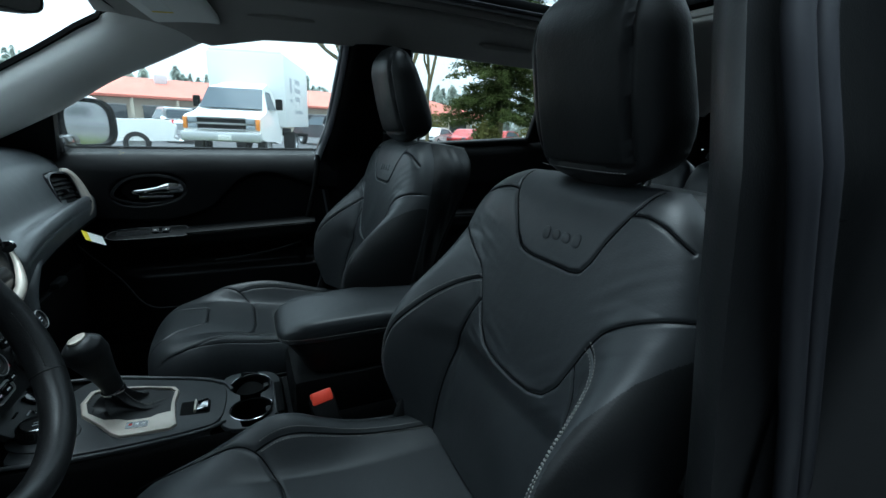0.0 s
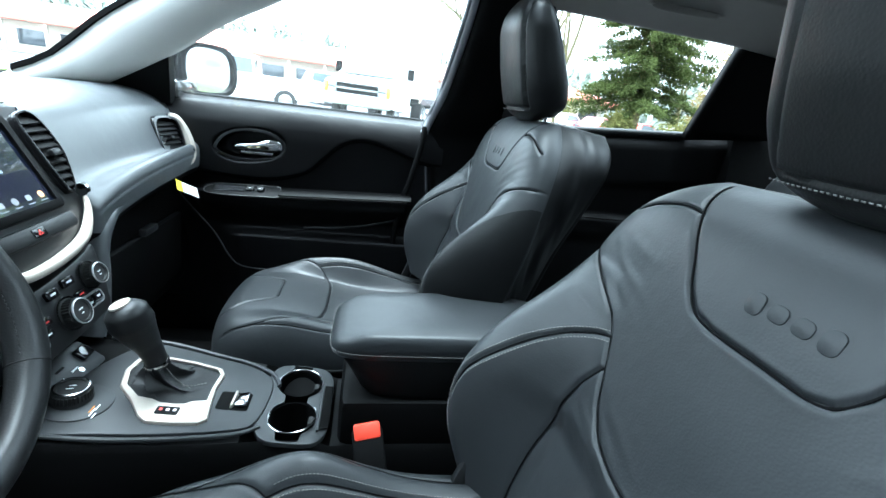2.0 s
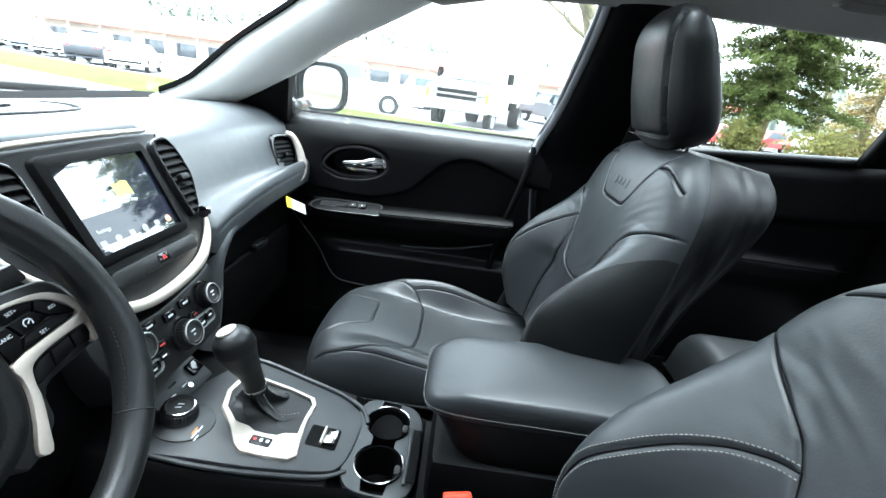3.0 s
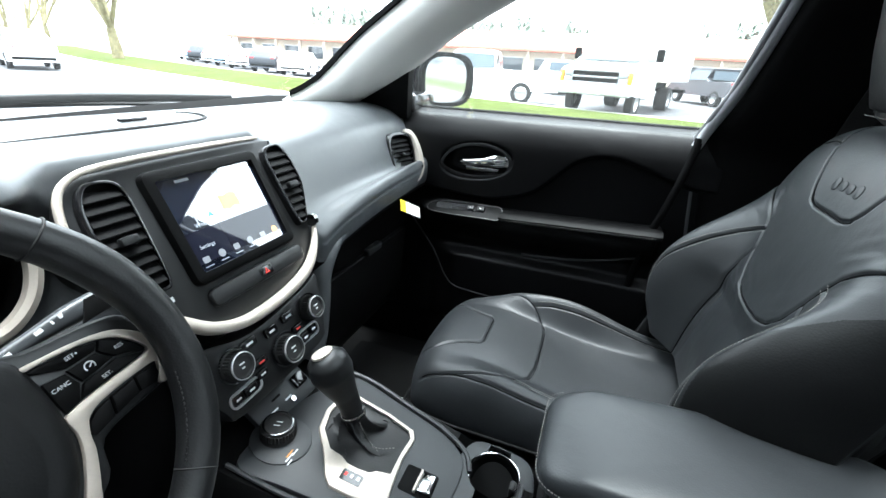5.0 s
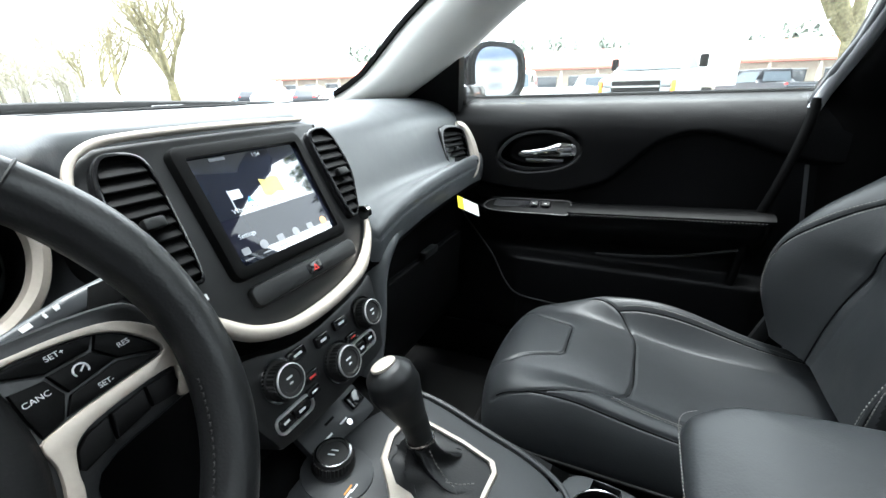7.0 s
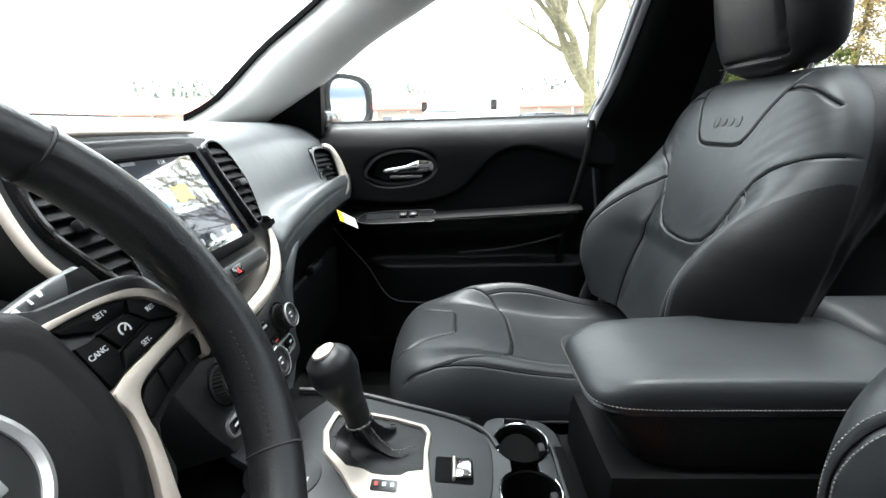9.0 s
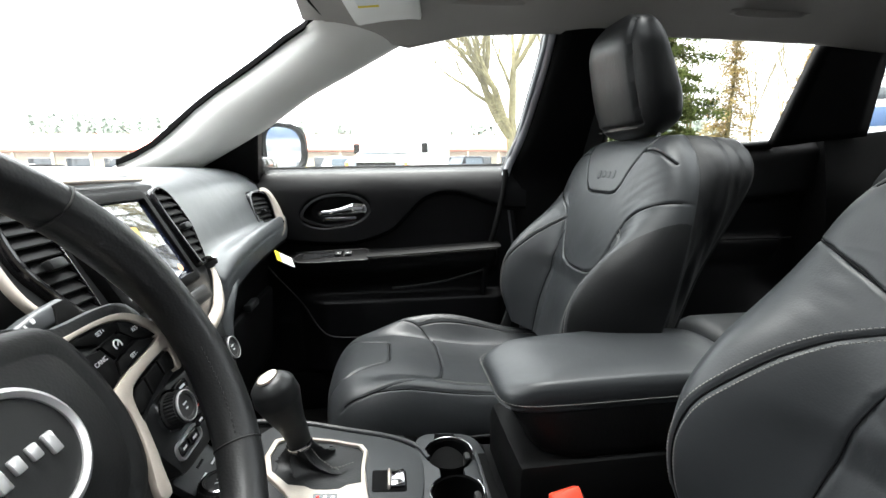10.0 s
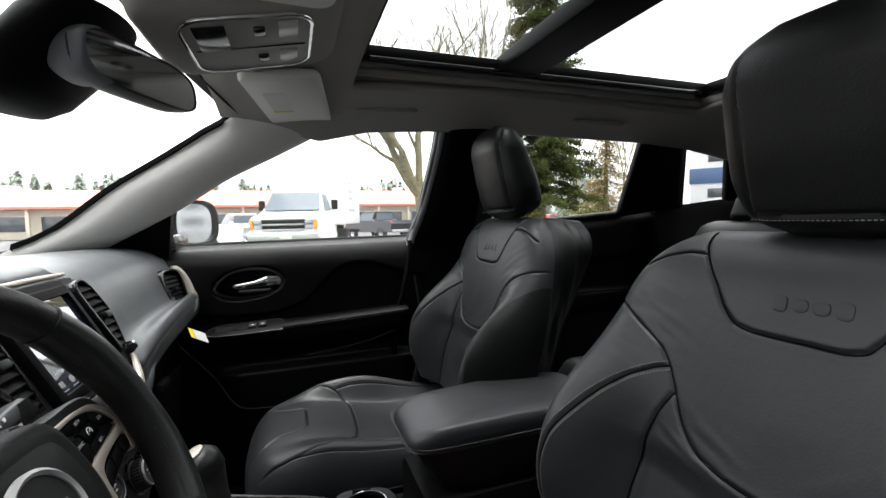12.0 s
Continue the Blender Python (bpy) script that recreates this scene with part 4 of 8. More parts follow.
    # backrest stitching: twin rows along the bolster seams
    def on_back(poly, off=0.0, up=0.0014):
        path = []
        pp = smooth_path(poly, 10)
        for i, (s, h) in enumerate(pp):
            q0, q1 = pp[max(i - 1, 0)], pp[min(i + 1, len(pp) - 1)]
            d = q1 - q0
            d /= np.linalg.norm(d) + 1e-9
            s2, h2 = s - d[1] * off, h + d[0] * off
            w = float(back_width(np.array(h2)))
            if abs(s2) > w - 0.004 or h2 < 0:
                continue
            n = float(back_front(np.array(s2), np.array(h2), w)) + up
            path.append(back_point(aside(np.array(s2)), np.array(h2), np.array(n)))
        return path
    for sg in (1, -1):
        for off in (0.0065, -0.0065):
            stitches("stitching", on_back([(sg * s, h) for s, h in CREST[:-1]], off), lambda p: FWD, t)
    for line in BACK_SEAMS:
        sweep("seam", on_back(line, 0.0, -0.0026), ring_section(0.0013, 6), SEAM, t, "dark cord for the seam's crease shade", up=tuple(FWD))
    # embossed emblem: low plain pads, without lettering
    for k, (wd, ht, lift_h) in enumerate(((0.016, 0.021, 0.001), (0.017, 0.016, 0.0), (0.017, 0.016, 0.0), (0.016, 0.021, -0.001))):
        s = -0.033 + 0.022 * k
        n = float(back_front(np.array(s), np.array(0.468 + lift_h), 0.25))
        prism("embossed_mark", rounded(wd, ht, min(wd, ht) * 0.40, 4), 0.0014, frame_at(back_point(np.array(s), np.array(0.468 + lift_h), np.array(n)), (0, -1, 0), UPV), LEATHER, t, "embossed leather mark", bevel=0.0008, z0=-0.0002)
    # head restraint, leaning forward over the backrest
    HU = np.array((-0.29, 0, 0.957))
    HF = np.array((-0.957, 0, -0.29))
    HO = np.array((0.082, 0, 1.258))

    def head(x, v, n):
        return HO + np.array((0, x, 0)) + 0.262 * v * HU + n * HF
    rows = []
    for v in np.linspace(0, 1, 60):
        w = 0.130 * soft_curve(v, [0, 0.03, 0.10, 0.3, 0.75, 0.90, 0.97, 1], [0.50, 0.68, 0.88, 1.0, 0.96, 0.84, 0.66, 0.36], 0.035)
        tf = soft_curve(v, [0, 0.05, 0.14, 0.45, 0.8, 0.93, 1], [0.035, 0.052, 0.060, 0.058, 0.048, 0.032, 0.008], 0.035)
        tb = soft_curve(v, [0, 0.05, 0.2, 0.5, 0.8, 0.93, 1], [0.040, 0.056, 0.060, 0.052, 0.040, 0.026, 0.008], 0.035)
        ring = []
        for k in range(110):
            an = 2 * math.pi * k / 110
            c, q = math.cos(an), math.sin(an)
            x = w * abs(c) ** 0.68 * math.copysign(1, c)
            n = (tf if q > 0 else tb) * abs(q) ** 0.72 * math.copysign(1, q)
            if q > 0:
                d = min(abs(abs(x) - 0.088) if v > 0.13 else 9, abs(v - 0.13) * 0.262 if abs(x) < 0.088 else 9)
                n -= 0.006 * math.exp(-(d / 0.0035) ** 2) - 0.003 * (1 if abs(x) < 0.085 and v > 0.14 else 0)
            ring.append(head(x, v, n))
        rows.append(ring)
    # head restraint in the darkened vinyl, its shade part of the colour
    grid("head_restraint", rows, SHADED_VINYL, t, closed_u=True, cap=True, sharp=75)
    stitches("stitching", [head(x, 0.115, 0.0615 * (1 - (abs(x) / 0.125) ** 4.0) ** 0.31) for x in np.linspace(-0.085, 0.085, 30)], lambda p: HF, t)
    for sg in (1, -1):
        sweep("post", [BACK_O + np.array((0, sg * 0.07, 0)) + 0.52 * UPV, HO + np.array((0, sg * 0.07, 0.03))], ring_section(0.006, 10), DARKCHROME, t, "steel head restraint post", up=(0, 1, 0))
    # cushion
    L, x0 = 0.60, -0.662
    qs = np.concatenate([np.linspace(0, 0.07, 18)[:-1], np.linspace(0.07, L, 210)])
    A, Q = np.meshgrid(warp(np.linspace(-1, 1, 211)), qs)
    wid = HALF * nose_width(Q, full)
    S = A * wid
    zc = 0.670 - drop
    Zt = zc + cushion_top(A * HALF, Q, lift, start, ramp, body) - seam_cut(S, Q, CUSH_SEAMS, 0.0042, 0.0026)
    Zt = np.maximum(Zt, zc)
    F = bow * np.exp(-(Q / 0.06) ** 2) * np.clip(1 - np.abs(A) ** 2.5, 0, 1)
    top = np.stack([x0 + Q - F, wide(S), Zt], -1)
    bottom = np.stack([x0 + Q - F + 0.012 * (1 - Q / L), wide(S * 0.985), np.full_like(Q, zc - 0.010)], -1)
    skirt = np.stack([x0 + Q[::6, ::6] + 0.035 * (1 - Q[::6, ::6] / L), wide(S[::6, ::6] * 0.92), np.full_like(Q[::6, ::6], zc - 0.008)], -1)
    skirt_low = np.stack([x0 + Q[::6, ::6] + 0.07 * (1 - Q[::6, ::6] / L), wide(S[::6, ::6] * 0.86), np.full_like(Q[::6, ::6], 0.53)], -1)
    grid("cushion_side", np.concatenate([skirt, skirt_low[:, ::-1]], 1), PLASTIC, t, "black cushion side", closed_u=True, cap=True, sharp=50)
    pts = np.concatenate([top, bottom[:, ::-1]], 1)
    grid("cushion", pts, LEATHER, t, closed_u=True, cap=True, sharp=75)

    def on_cush(poly, off, up=0.0012):
        path = []
        pp = smooth_path(poly, 10)
        for i, (s, q) in enumerate(pp):
            d = pp[min(i + 1, len(pp) - 1)] - pp[max(i - 1, 0)]
            d /= np.linalg.norm(d) + 1e-9
            s2, q2 = s - d[1] * off, q + d[0] * off
            if q2 > 0.005 and abs(s2) < HALF - 0.004:
                path.append((x0 + q2, float(wide(np.array(s2))), zc + up + float(cushion_top(np.array(s2), np.array(q2), lift, start, ramp, body))))
        return path
    for sg in (1, -1):
        for off in (0.0055, -0.0055):
            stitches("stitching", on_cush([(sg * 0.172, 0.225), (sg * 0.178, 0.26), (sg * 0.182, 0.34), (sg * 0.182, 0.45), (sg * 0.176, 0.57)], off), lambda p: (0, 0, 1), t)
    for line in CUSH_SEAMS:
        sweep("seam", on_cush(line, 0.0, -0.0026), ring_section(0.0013, 6), SEAM, t, "dark cord for the seam's crease shade")
    # piping seam round the cushion's lower edge
    rim = [(x0 + q - bow * 0.55 * math.exp(-(q / 0.05) ** 2), sg * HALF * float(nose_width(q, full)) * 1.003 * (inner if sg > 0 else outer) + shift, zc - 0.002) for sg, qs2 in ((-1, (0.45, 0.16, 0.08, 0.03, 0.004)), (1, (0.004, 0.03, 0.08, 0.16, 0.45))) for q in qs2]
    sweep("piping", smooth_path(rim, 8), ring_section(0.0035, 8), LEATHER_SIDE, t, "black piped seam")
    # plastic base, runners and side shields
    box("seat_base", (0.52, 0.46, 0.13), (-0.38, 0, 0.50), PLASTIC, t, "black plastic seat base", bevel=0.03)
    for sg in (1, -1):
        box("side_shield", (0.50, 0.03, 0.10), (-0.34, sg * 0.255, 0.56), PLASTIC, t, "black side shield", bevel=0.012)
        box("runner", (0.56, 0.035, 0.03), (-0.36, sg * 0.19, 0.425), DARKCHROME, t, "steel seat runner", bevel=0.006)
    # strap loop between cushion and backrest
    box("belt_stalk", (0.03, 0.016, 0.17), Matrix.Translation((-0.17, 0.245, 0.70)) @ Matrix.Rotation(radians(18), 4, "Y"), SATIN, t, bevel=0.006)
    return t


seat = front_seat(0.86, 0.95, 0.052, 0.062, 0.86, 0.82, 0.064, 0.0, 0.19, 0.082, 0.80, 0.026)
seat.location = (-0.35 + 0.018, 0.340, 0.432)
tagged(seat, "black leather front passenger seat with grey stitching")
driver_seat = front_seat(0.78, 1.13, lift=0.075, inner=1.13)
driver_seat.location = (-0.35 + 0.040, -0.468, 0.405)
tagged(driver_seat, "black leather driver seat behind the steering wheel")


def rear_bench():
    t = thing("rear_seat", (0.75, 0, 0.42), "black leather rear bench with a raised split backrest", "rear seat")
    for cy, wd in ((-0.36, 0.54), (0.02, 0.22), (0.38, 0.50)):
        rows = []
        for v in np.linspace(0, 1, 30):
            x = 0.42 + 0.55 * v
            row = []
            for u in np.linspace(-1, 1, 31):
                e = (1 - abs(u) ** 8) ** 0.5 * (1 - max(0, (0.12 - v) / 0.12) ** 3) ** 0.5
                row.append((x, cy + u * wd / 2, 0.56 + (0.15 + 0.02 * abs(u)) * e))
            rows.append(row)
        grid("cushion", rows, LEATHER, t)
        rows = []
        for v in np.linspace(0, 1, 36):
            h = 0.56 * v
            row = []
            for k in range(48):
                an = 2 * math.pi * k / 48
                c, s = math.cos(an), math.sin(an)
                ww = wd / 2 * np.interp(v, [0, 0.8, 0.95, 1], [1, 1, 0.93, 0.75])
                tt = np.interp(v, [0, 0.85, 0.96, 1], [0.07, 0.065, 0.045, 0.015])
                y = cy + ww * abs(c) ** 0.35 * math.copysign(1, c)
                n = tt * abs(s) ** 0.5 * math.copysign(1, s)
                row.append((1.03 + h * math.sin(radians(20)) - n * 0.94, y, 0.70 + h * math.cos(radians(20)) + n * 0.34))
            rows.append(row)
        grid("backrest", rows, LEATHER, t, closed_u=True, cap=True)
        if cy:
            rows = []
            for v in np.linspace(0, 1, 20):
                row = []
                for k in range(40):
                    an = 2 * math.pi * k / 40
                    c, s = math.cos(an), math.sin(an)
                    ww = 0.125 * np.interp(v, [0, 0.15, 0.8, 1], [0.7, 1, 0.95, 0.6]) * (0.8 if cy == 0.02 else 1)
                    tt = 0.05 * np.interp(v, [0, 0.2, 0.8, 1], [0.6, 1, 0.9, 0.35])
                    row.append((1.235 + 0.05 * v - tt * abs(s) ** 0.6 * math.copysign(1, s), cy + ww * abs(c) ** 0.45 * math.copysign(1, c), 1.225 + (0.14 if cy != 0.02 else 0.09) * v))
                rows.append(row)
            grid("head_restraint", rows, LEATHER_SIDE, t, closed_u=True, cap=True)
    box("seat_base", (0.52, 1.30, 0.16), (0.70, 0, 0.50), PLASTIC, t, bevel=0.03)
    return t


rear_bench()

# ---- dashboard ----
STACK = frame_at((-0.84, 0, 1.05), (0, 1, 0), (-0.45, 0, 0.893))
CLIMATE = frame_at((-0.785, 0, 0.88), (0, 1, 0), (-0.33, 0, 0.944))


def dash_profile(y):
    """Outline of the dashboard from the windscreen's foot over the top and down to the floor, at the width y."""
    a = abs(y)
    base = (-1.37 + 0.13 * (a / 0.62) ** 2, 1.178)
    zc = float(np.interp(y, [0.16, 0.20, 0.25, 0.34, 0.44, 0.60, 0.72], [0.985, 0.998, 1.010, 1.022, 1.030, 1.036, 1.036]))
    pad = [base, (-1.20, 1.196), (-1.06, 1.203), (-0.975, 1.196), (-0.925, 1.178), (-0.895, 1.15), (-0.872, 1.10), (-0.85, 1.05), (-0.822, zc + 0.025), (-0.812, zc + 0.008), (-0.812, zc - 0.004), (-0.811, zc - 0.012), (-0.816, zc - 0.046), (-0.834, zc - 0.068), (-0.870, zc - 0.080), (-0.885, 0.86), (-0.88, 0.80), (-0.87, 0.70), (-0.90, 0.60), (-1.0, 0.52)]
    mid = [base, (-1.22, 1.192), (-1.10, 1.200), (-1.02, 1.204), (-0.97, 1.204), (-0.945, 1.198), (-0.93, 1.185), (-0.925, 1.16), (-0.91, 1.10), (-0.90, 1.08), (-0.89, 1.06), (-0.88, 1.03), (-0.87, 1.0), (-0.86, 0.96), (-0.86, 0.93), (-0.86, 0.90), (-0.86, 0.85), (-0.86, 0.75), (-0.90, 0.65), (-1.0, 0.52)]
    drv = [base, (-1.20, 1.196), (-1.10, 1.205), (-1.02, 1.217), (-0.96, 1.213), (-0.905, 1.195), (-0.885, 1.178), (-0.89, 1.165), (-0.96, 1.15), (-0.99, 1.08), (-0.96, 1.03), (-0.90, 1.00), (-0.87, 0.97), (-0.86, 0.93), (-0.86, 0.90), (-0.87, 0.86), (-0.88, 0.80), (-0.88, 0.70), (-0.90, 0.60), (-1.0, 0.52)]
    pad, mid, drv = np.array(pad), np.array(mid), np.array(drv)
    if y >= 0:
        t = float(step01(np.array((y - 0.135) / 0.035)))
        return mid * (1 - t) + pad * t
    if y > -0.30:
        t = float(step01(np.array((-y - 0.17) / 0.07)))
        return mid * (1 - t) + drv * t
    t = float(step01(np.array((-y - 0.55) / 0.06)))
    return drv * (1 - t) + np.array([(p[0], p[1]) for p in pad]) * t


def dashboard():
    d = thing("dashboard", (-1.0, 0, 0.52), "black grained dashboard with champagne trim, touch screen and air vents", "dashboard")
    ys = np.concatenate([np.linspace(-0.715, 0.715, 120)])
    rows = []
    for y in ys:
        prof = smooth_path(dash_profile(y), 3)
        rows.append([(p[0], y, p[1]) for p in prof])
    rows = np.array(rows)
    cut = int(rows.shape[1] * 0.63)
    grid("pad", rows[:, :cut + 1], DASH, d, "grained soft black dash pad", sharp=70)
    grid("lower_dash", rows[:, cut:], PLASTIC, d, "black lower dashboard", sharp=70)
    # lower glovebox lid and edge
    box("glovebox_lid", (0.02, 0.42, 0.20), Matrix.Translation((-0.872, 0.44, 0.755)) @ Matrix.Rotation(radians(4), 4, "Y"), PLASTIC, d, "black glovebox lid", bevel=0.012)
    box("glovebox_latch", (0.02, 0.07, 0.02), (-0.855, 0.44, 0.862), SATIN, d, bevel=0.006)
    # the pad's lower roll turns down beside the climate panel
    leg = smooth_path([(-0.838, 0.300, 0.985), (-0.836, 0.235, 0.972), (-0.834, 0.196, 0.945), (-0.834, 0.176, 0.905), (-0.832, 0.166, 0.850), (-0.832, 0.150, 0.780), (-0.835, 0.130, 0.735)], 6)
    sweep("stack_cheek", leg, ring_section(0.020, 16, 0.028), DASH, d, "grained charcoal side of the centre stack", up=(1, 0, 0), scales=np.interp(np.linspace(0, 1, len(leg)), [0, 0.25, 1], [0.75, 1.0, 0.9]))
    # upper pad seam, centre top tray and sensor
    sweep("pad_seam", smooth_path([(-1.01, -0.17, 1.2035), (-1.0, -0.05, 1.206), (-1.0, 0.06, 1.206), (-1.02, 0.13, 1.2055), (-1.08, 0.17, 1.204), (-1.15, 0.18, 1.200)], 6), ring_section(0.0022, 6), RUBBER, d)
    box("top_sensor", (0.012, 0.045, 0.006), (-1.085, 0.045, 1.205), GLOSS, d, bevel=0.002)
    box("top_grille", (0.03, 0.05, 0.003), (-1.10, 0.60, 1.20), PLASTIC, d, bevel=0.001)
    # centre stack block
    o = [(-0.122, 0.146), (-0.165, 0.140), (-0.188, 0.118), (-0.199, 0.06), (-0.193, 0.02), (-0.160, -0.035), (-0.135, -0.065), (-0.10, -0.092), (-0.05, -0.106), (0.03, -0.104), (0.10, -0.09), (0.145, -0.055), (0.165, -0.02), (0.182, 0.02), (0.176, 0.08), (0.16, 0.13), (0.14, 0.147)]
    o = [tuple(p) for p in smooth_path(o, 4, True)]
    prism("stack_face", o, 0.10, STACK, SATIN, d, "satin black centre stack", bevel=0.006, z0=-0.108)
    trim = [(0.128, 0.1495), (0.0, 0.151), (-0.122, 0.149), (-0.168, 0.141), (-0.192, 0.116), (-0.203, 0.06), (-0.197, 0.018), (-0.163, -0.036), (-0.138, -0.066), (-0.105, -0.094), (-0.05, -0.110), (0.03, -0.108), (0.10, -0.092), (0.146, -0.057), (0.168, -0.02)]
    pp = smooth_path([(*p, 0.0) for p in trim], 6)
    n = len(pp)
    k = np.linspace(0, 1, n)
    wid = np.interp(k, [0, 0.05, 0.30, 0.45, 0.62, 0.85, 0.97, 1.0], [0.35, 0.5, 0.55, 0.6, 1.15, 1.15, 0.5, 0.12])
    sec = [(-0.0075, -0.006), (-0.0075, 0.003), (-0.004, 0.0065), (0.004, 0.0065), (0.0075, 0.003), (0.0075, -0.006)]
    path = [np.array(STACK @ Vector(p)) for p in pp]
    sweep("stack_trim", path, sec, SILVER, d, "champagne satin trim band", up=(0.893, 0, 0.45), scales=wid, sharp=50)
    # touch screen
    c = (0.003, 0.048)
    prism("screen_frame", [(c[0] + x, c[1] + y) for x, y in rounded(0.200, 0.166, 0.012)], 0.014, STACK, PLASTIC, d, "black screen surround", bevel=0.005, z0=-0.008, hole=[(c[0] + x, c[1] + y) for x, y in rounded(0.171, 0.135, 0.003)])
    disp = prism("touch_screen", [(c[0] + x, c[1] + y) for x, y in rounded(0.172, 0.136, 0.003)], 0.004, STACK, SCREEN, d, "glossy touch screen showing a dark blue menu", z0=-0.004)
    lit = STACK @ Matrix.Translation((c[0], c[1], 0.0003))
    prism("screen_band", [(x, y - 0.033) for x, y in rounded(0.168, 0.046, 0.002)], 0.0002, lit, SCREEN_LOW, disp)
    prism("map_icon", [(x + 0.012, y + 0.016) for x, y in [(-0.016, -0.010), (-0.006, -0.013), (0.005, -0.009), (0.017, -0.012), (0.016, 0.010), (0.005, 0.013), (-0.006, 0.009), (-0.015, 0.012)]], 0.0003, lit, UI_GOLD, disp)
    prism("flag_icon", [(x - 0.045, y + 0.016) for x, y in rounded(0.016, 0.012, 0.001)], 0.0003, lit, UI_WHITE, disp)
    prism("flag_pole", [(x - 0.054, y + 0.010) for x, y in rounded(0.0016, 0.026, 0.0005)], 0.0003, lit, UI_WHITE, disp)
    prism("arrow_icon", [(-0.034, 0.002), (-0.029, 0.010), (-0.024, 0.002), (-0.029, 0.004)], 0.0003, lit, UI_BLUE, disp)
    for txt, x, y, size in (("Where To?", -0.040, -0.004, 0.009), ("View Map", 0.014, -0.004, 0.008), ("Settings", -0.058, -0.034, 0.008), ("1:54", 0.012, 0.060, 0.008)):
        words("screen_text", txt, size, lit @ Matrix.Translation((x, y, 0.0004)), UI_WHITE, disp, 0.0001)
    for i in range(6):
        x = -0.070 + 0.0275 * i
        prism("menu_icon", [(x + p, -0.052 + q) for p, q in ([(0.006 * math.cos(a), 0.006 * math.sin(a)) for a in np.linspace(0, 6.283, 17)[:-1]] if i % 2 else rounded(0.011, 0.009, 0.002))], 0.0003, lit, UI_ORANGE if i == 5 else UI_GREY, disp)
        box("menu_caption", (0.014, 0.0016, 0.0002), lit @ Matrix.Translation((x, -0.062, 0.0003)), UI_GREY, disp, bevel=0)
    box("status_bar", (0.022, 0.004, 0.0002), lit @ Matrix.Translation((-0.045, 0.062, 0.0003)), UI_GREY, disp, bevel=0)
    # hazard bar
    prism("button_bar", [(0.010 + x, -0.058 + y) for x, y in rounded(0.196, 0.027, 0.010)], 0.010, STACK, SATIN, d, "black button bar", bevel=0.004, z0=-0.008)
    prism("hazard_button", [(0.014 + x, -0.058 + y) for x, y in rounded(0.026, 0.015, 0.003)], 0.012, STACK, GLOSS, d, bevel=0.001, z0=-0.008)
    prism("hazard_mark", [(0.009, -0.062), (0.019, -0.062), (0.014, -0.0535)], 0.0006, STACK, REDINK, d, "red warning triangle", z0=0.004, hole=[(0.0115, -0.0608), (0.0165, -0.0608), (0.014, -0.0565)])
    # stack vents
    for sg, name in ((-1, "air_vent"), (1, "air_vent")):
        v = [(sg * x, y) for x, y in [(0.128, 0.128), (0.120, 0.108), (0.122, 0.05), (0.127, -0.008), (0.137, -0.018), (0.152, -0.010), (0.172, 0.03), (0.182, 0.062), (0.178, 0.105), (0.166, 0.128), (0.15, 0.133)]]
        vo = [tuple(p) for p in smooth_path(v, 4, True)]
        cx, cy = sg * 0.150, 0.062
        vi = [(cx + (x - cx) * 0.88, cy + (y - cy) * 0.94) for x, y in vo]
        if sg > 0:
            vo, vi = vo[::-1], vi[::-1]
        prism(name, vo, 0.014, STACK, GLOSS, d, "black air vent frame", bevel=0.003, hole=vi, z0=-0.008)
        prism("vent_well", vi, 0.001, STACK, BACKDARK, d, z0=-0.0075)

        def edge_at(b, outer, sg=sg):
            ys = np.array([0.128, 0.11, 0.062, 0.03, -0.010])
            out = np.interp(-b, -ys, [0.164, 0.174, 0.178, 0.168, 0.148])
            inn = np.interp(-b, -ys, [0.131, 0.124, 0.125, 0.127, 0.131])
            return out if outer else inn
        for b in np.linspace(0.115, 0.0, 9):
            a0, a1 = edge_at(b, False), edge_at(b, True)
            box("slat", (abs(a1 - a0), 0.003, 0.016), STACK @ Matrix.Translation((sg * (a0 + a1) / 2, b, 0.0005)) @ Matrix.Rotation(radians(62), 4, "X"), PLASTIC, d, bevel=0.001, seg=1)
        box("vent_tab", (0.022, 0.012, 0.012), STACK @ Matrix.Translation((sg * 0.150, 0.055, 0.008)), SATIN, d, "grey vent tab" if sg < 0 else "", bevel=0.003)
        if sg > 0:
            lathe("vent_wheel", [(0.0, -0.004), (0.012, -0.004), (0.012, 0.004), (0.0, 0.004)], STACK @ Matrix.Translation((0.163, -0.018, 0.002)) @ Matrix.Rotation(radians(90), 4, "Y"), CHROME, d, n=20)
    box("seat_heat_mark", (0.007, 0.007, 0.0006), STACK @ Matrix.Translation((-0.137, -0.032, -0.0015)), WHITEINK, d, bevel=0)
    # passenger's end vent with champagne trim
    E = frame_at((-0.868, 0.612, 1.075), (0.25, 0.968, 0), (-0.25, 0.06, 0.966))
    vo = [tuple(p) for p in smooth_path([(-0.046, 0.055), (0.0, 0.062), (0.040, 0.050), (0.052, 0.010), (0.044, -0.040), (0.012, -0.058), (-0.040, -0.046), (-0.052, 0.0)], 4, True)]
    prism("end_vent", vo, 0.024, E, GLOSS, d, "black passenger air vent frame", bevel=0.003, hole=[(x * 0.84, y * 0.88) for x, y in vo], z0=-0.004)
    prism("vent_well", [(x * 0.85, y * 0.89) for x, y in vo], 0.001, E, BACKDARK, d, z0=0.001)
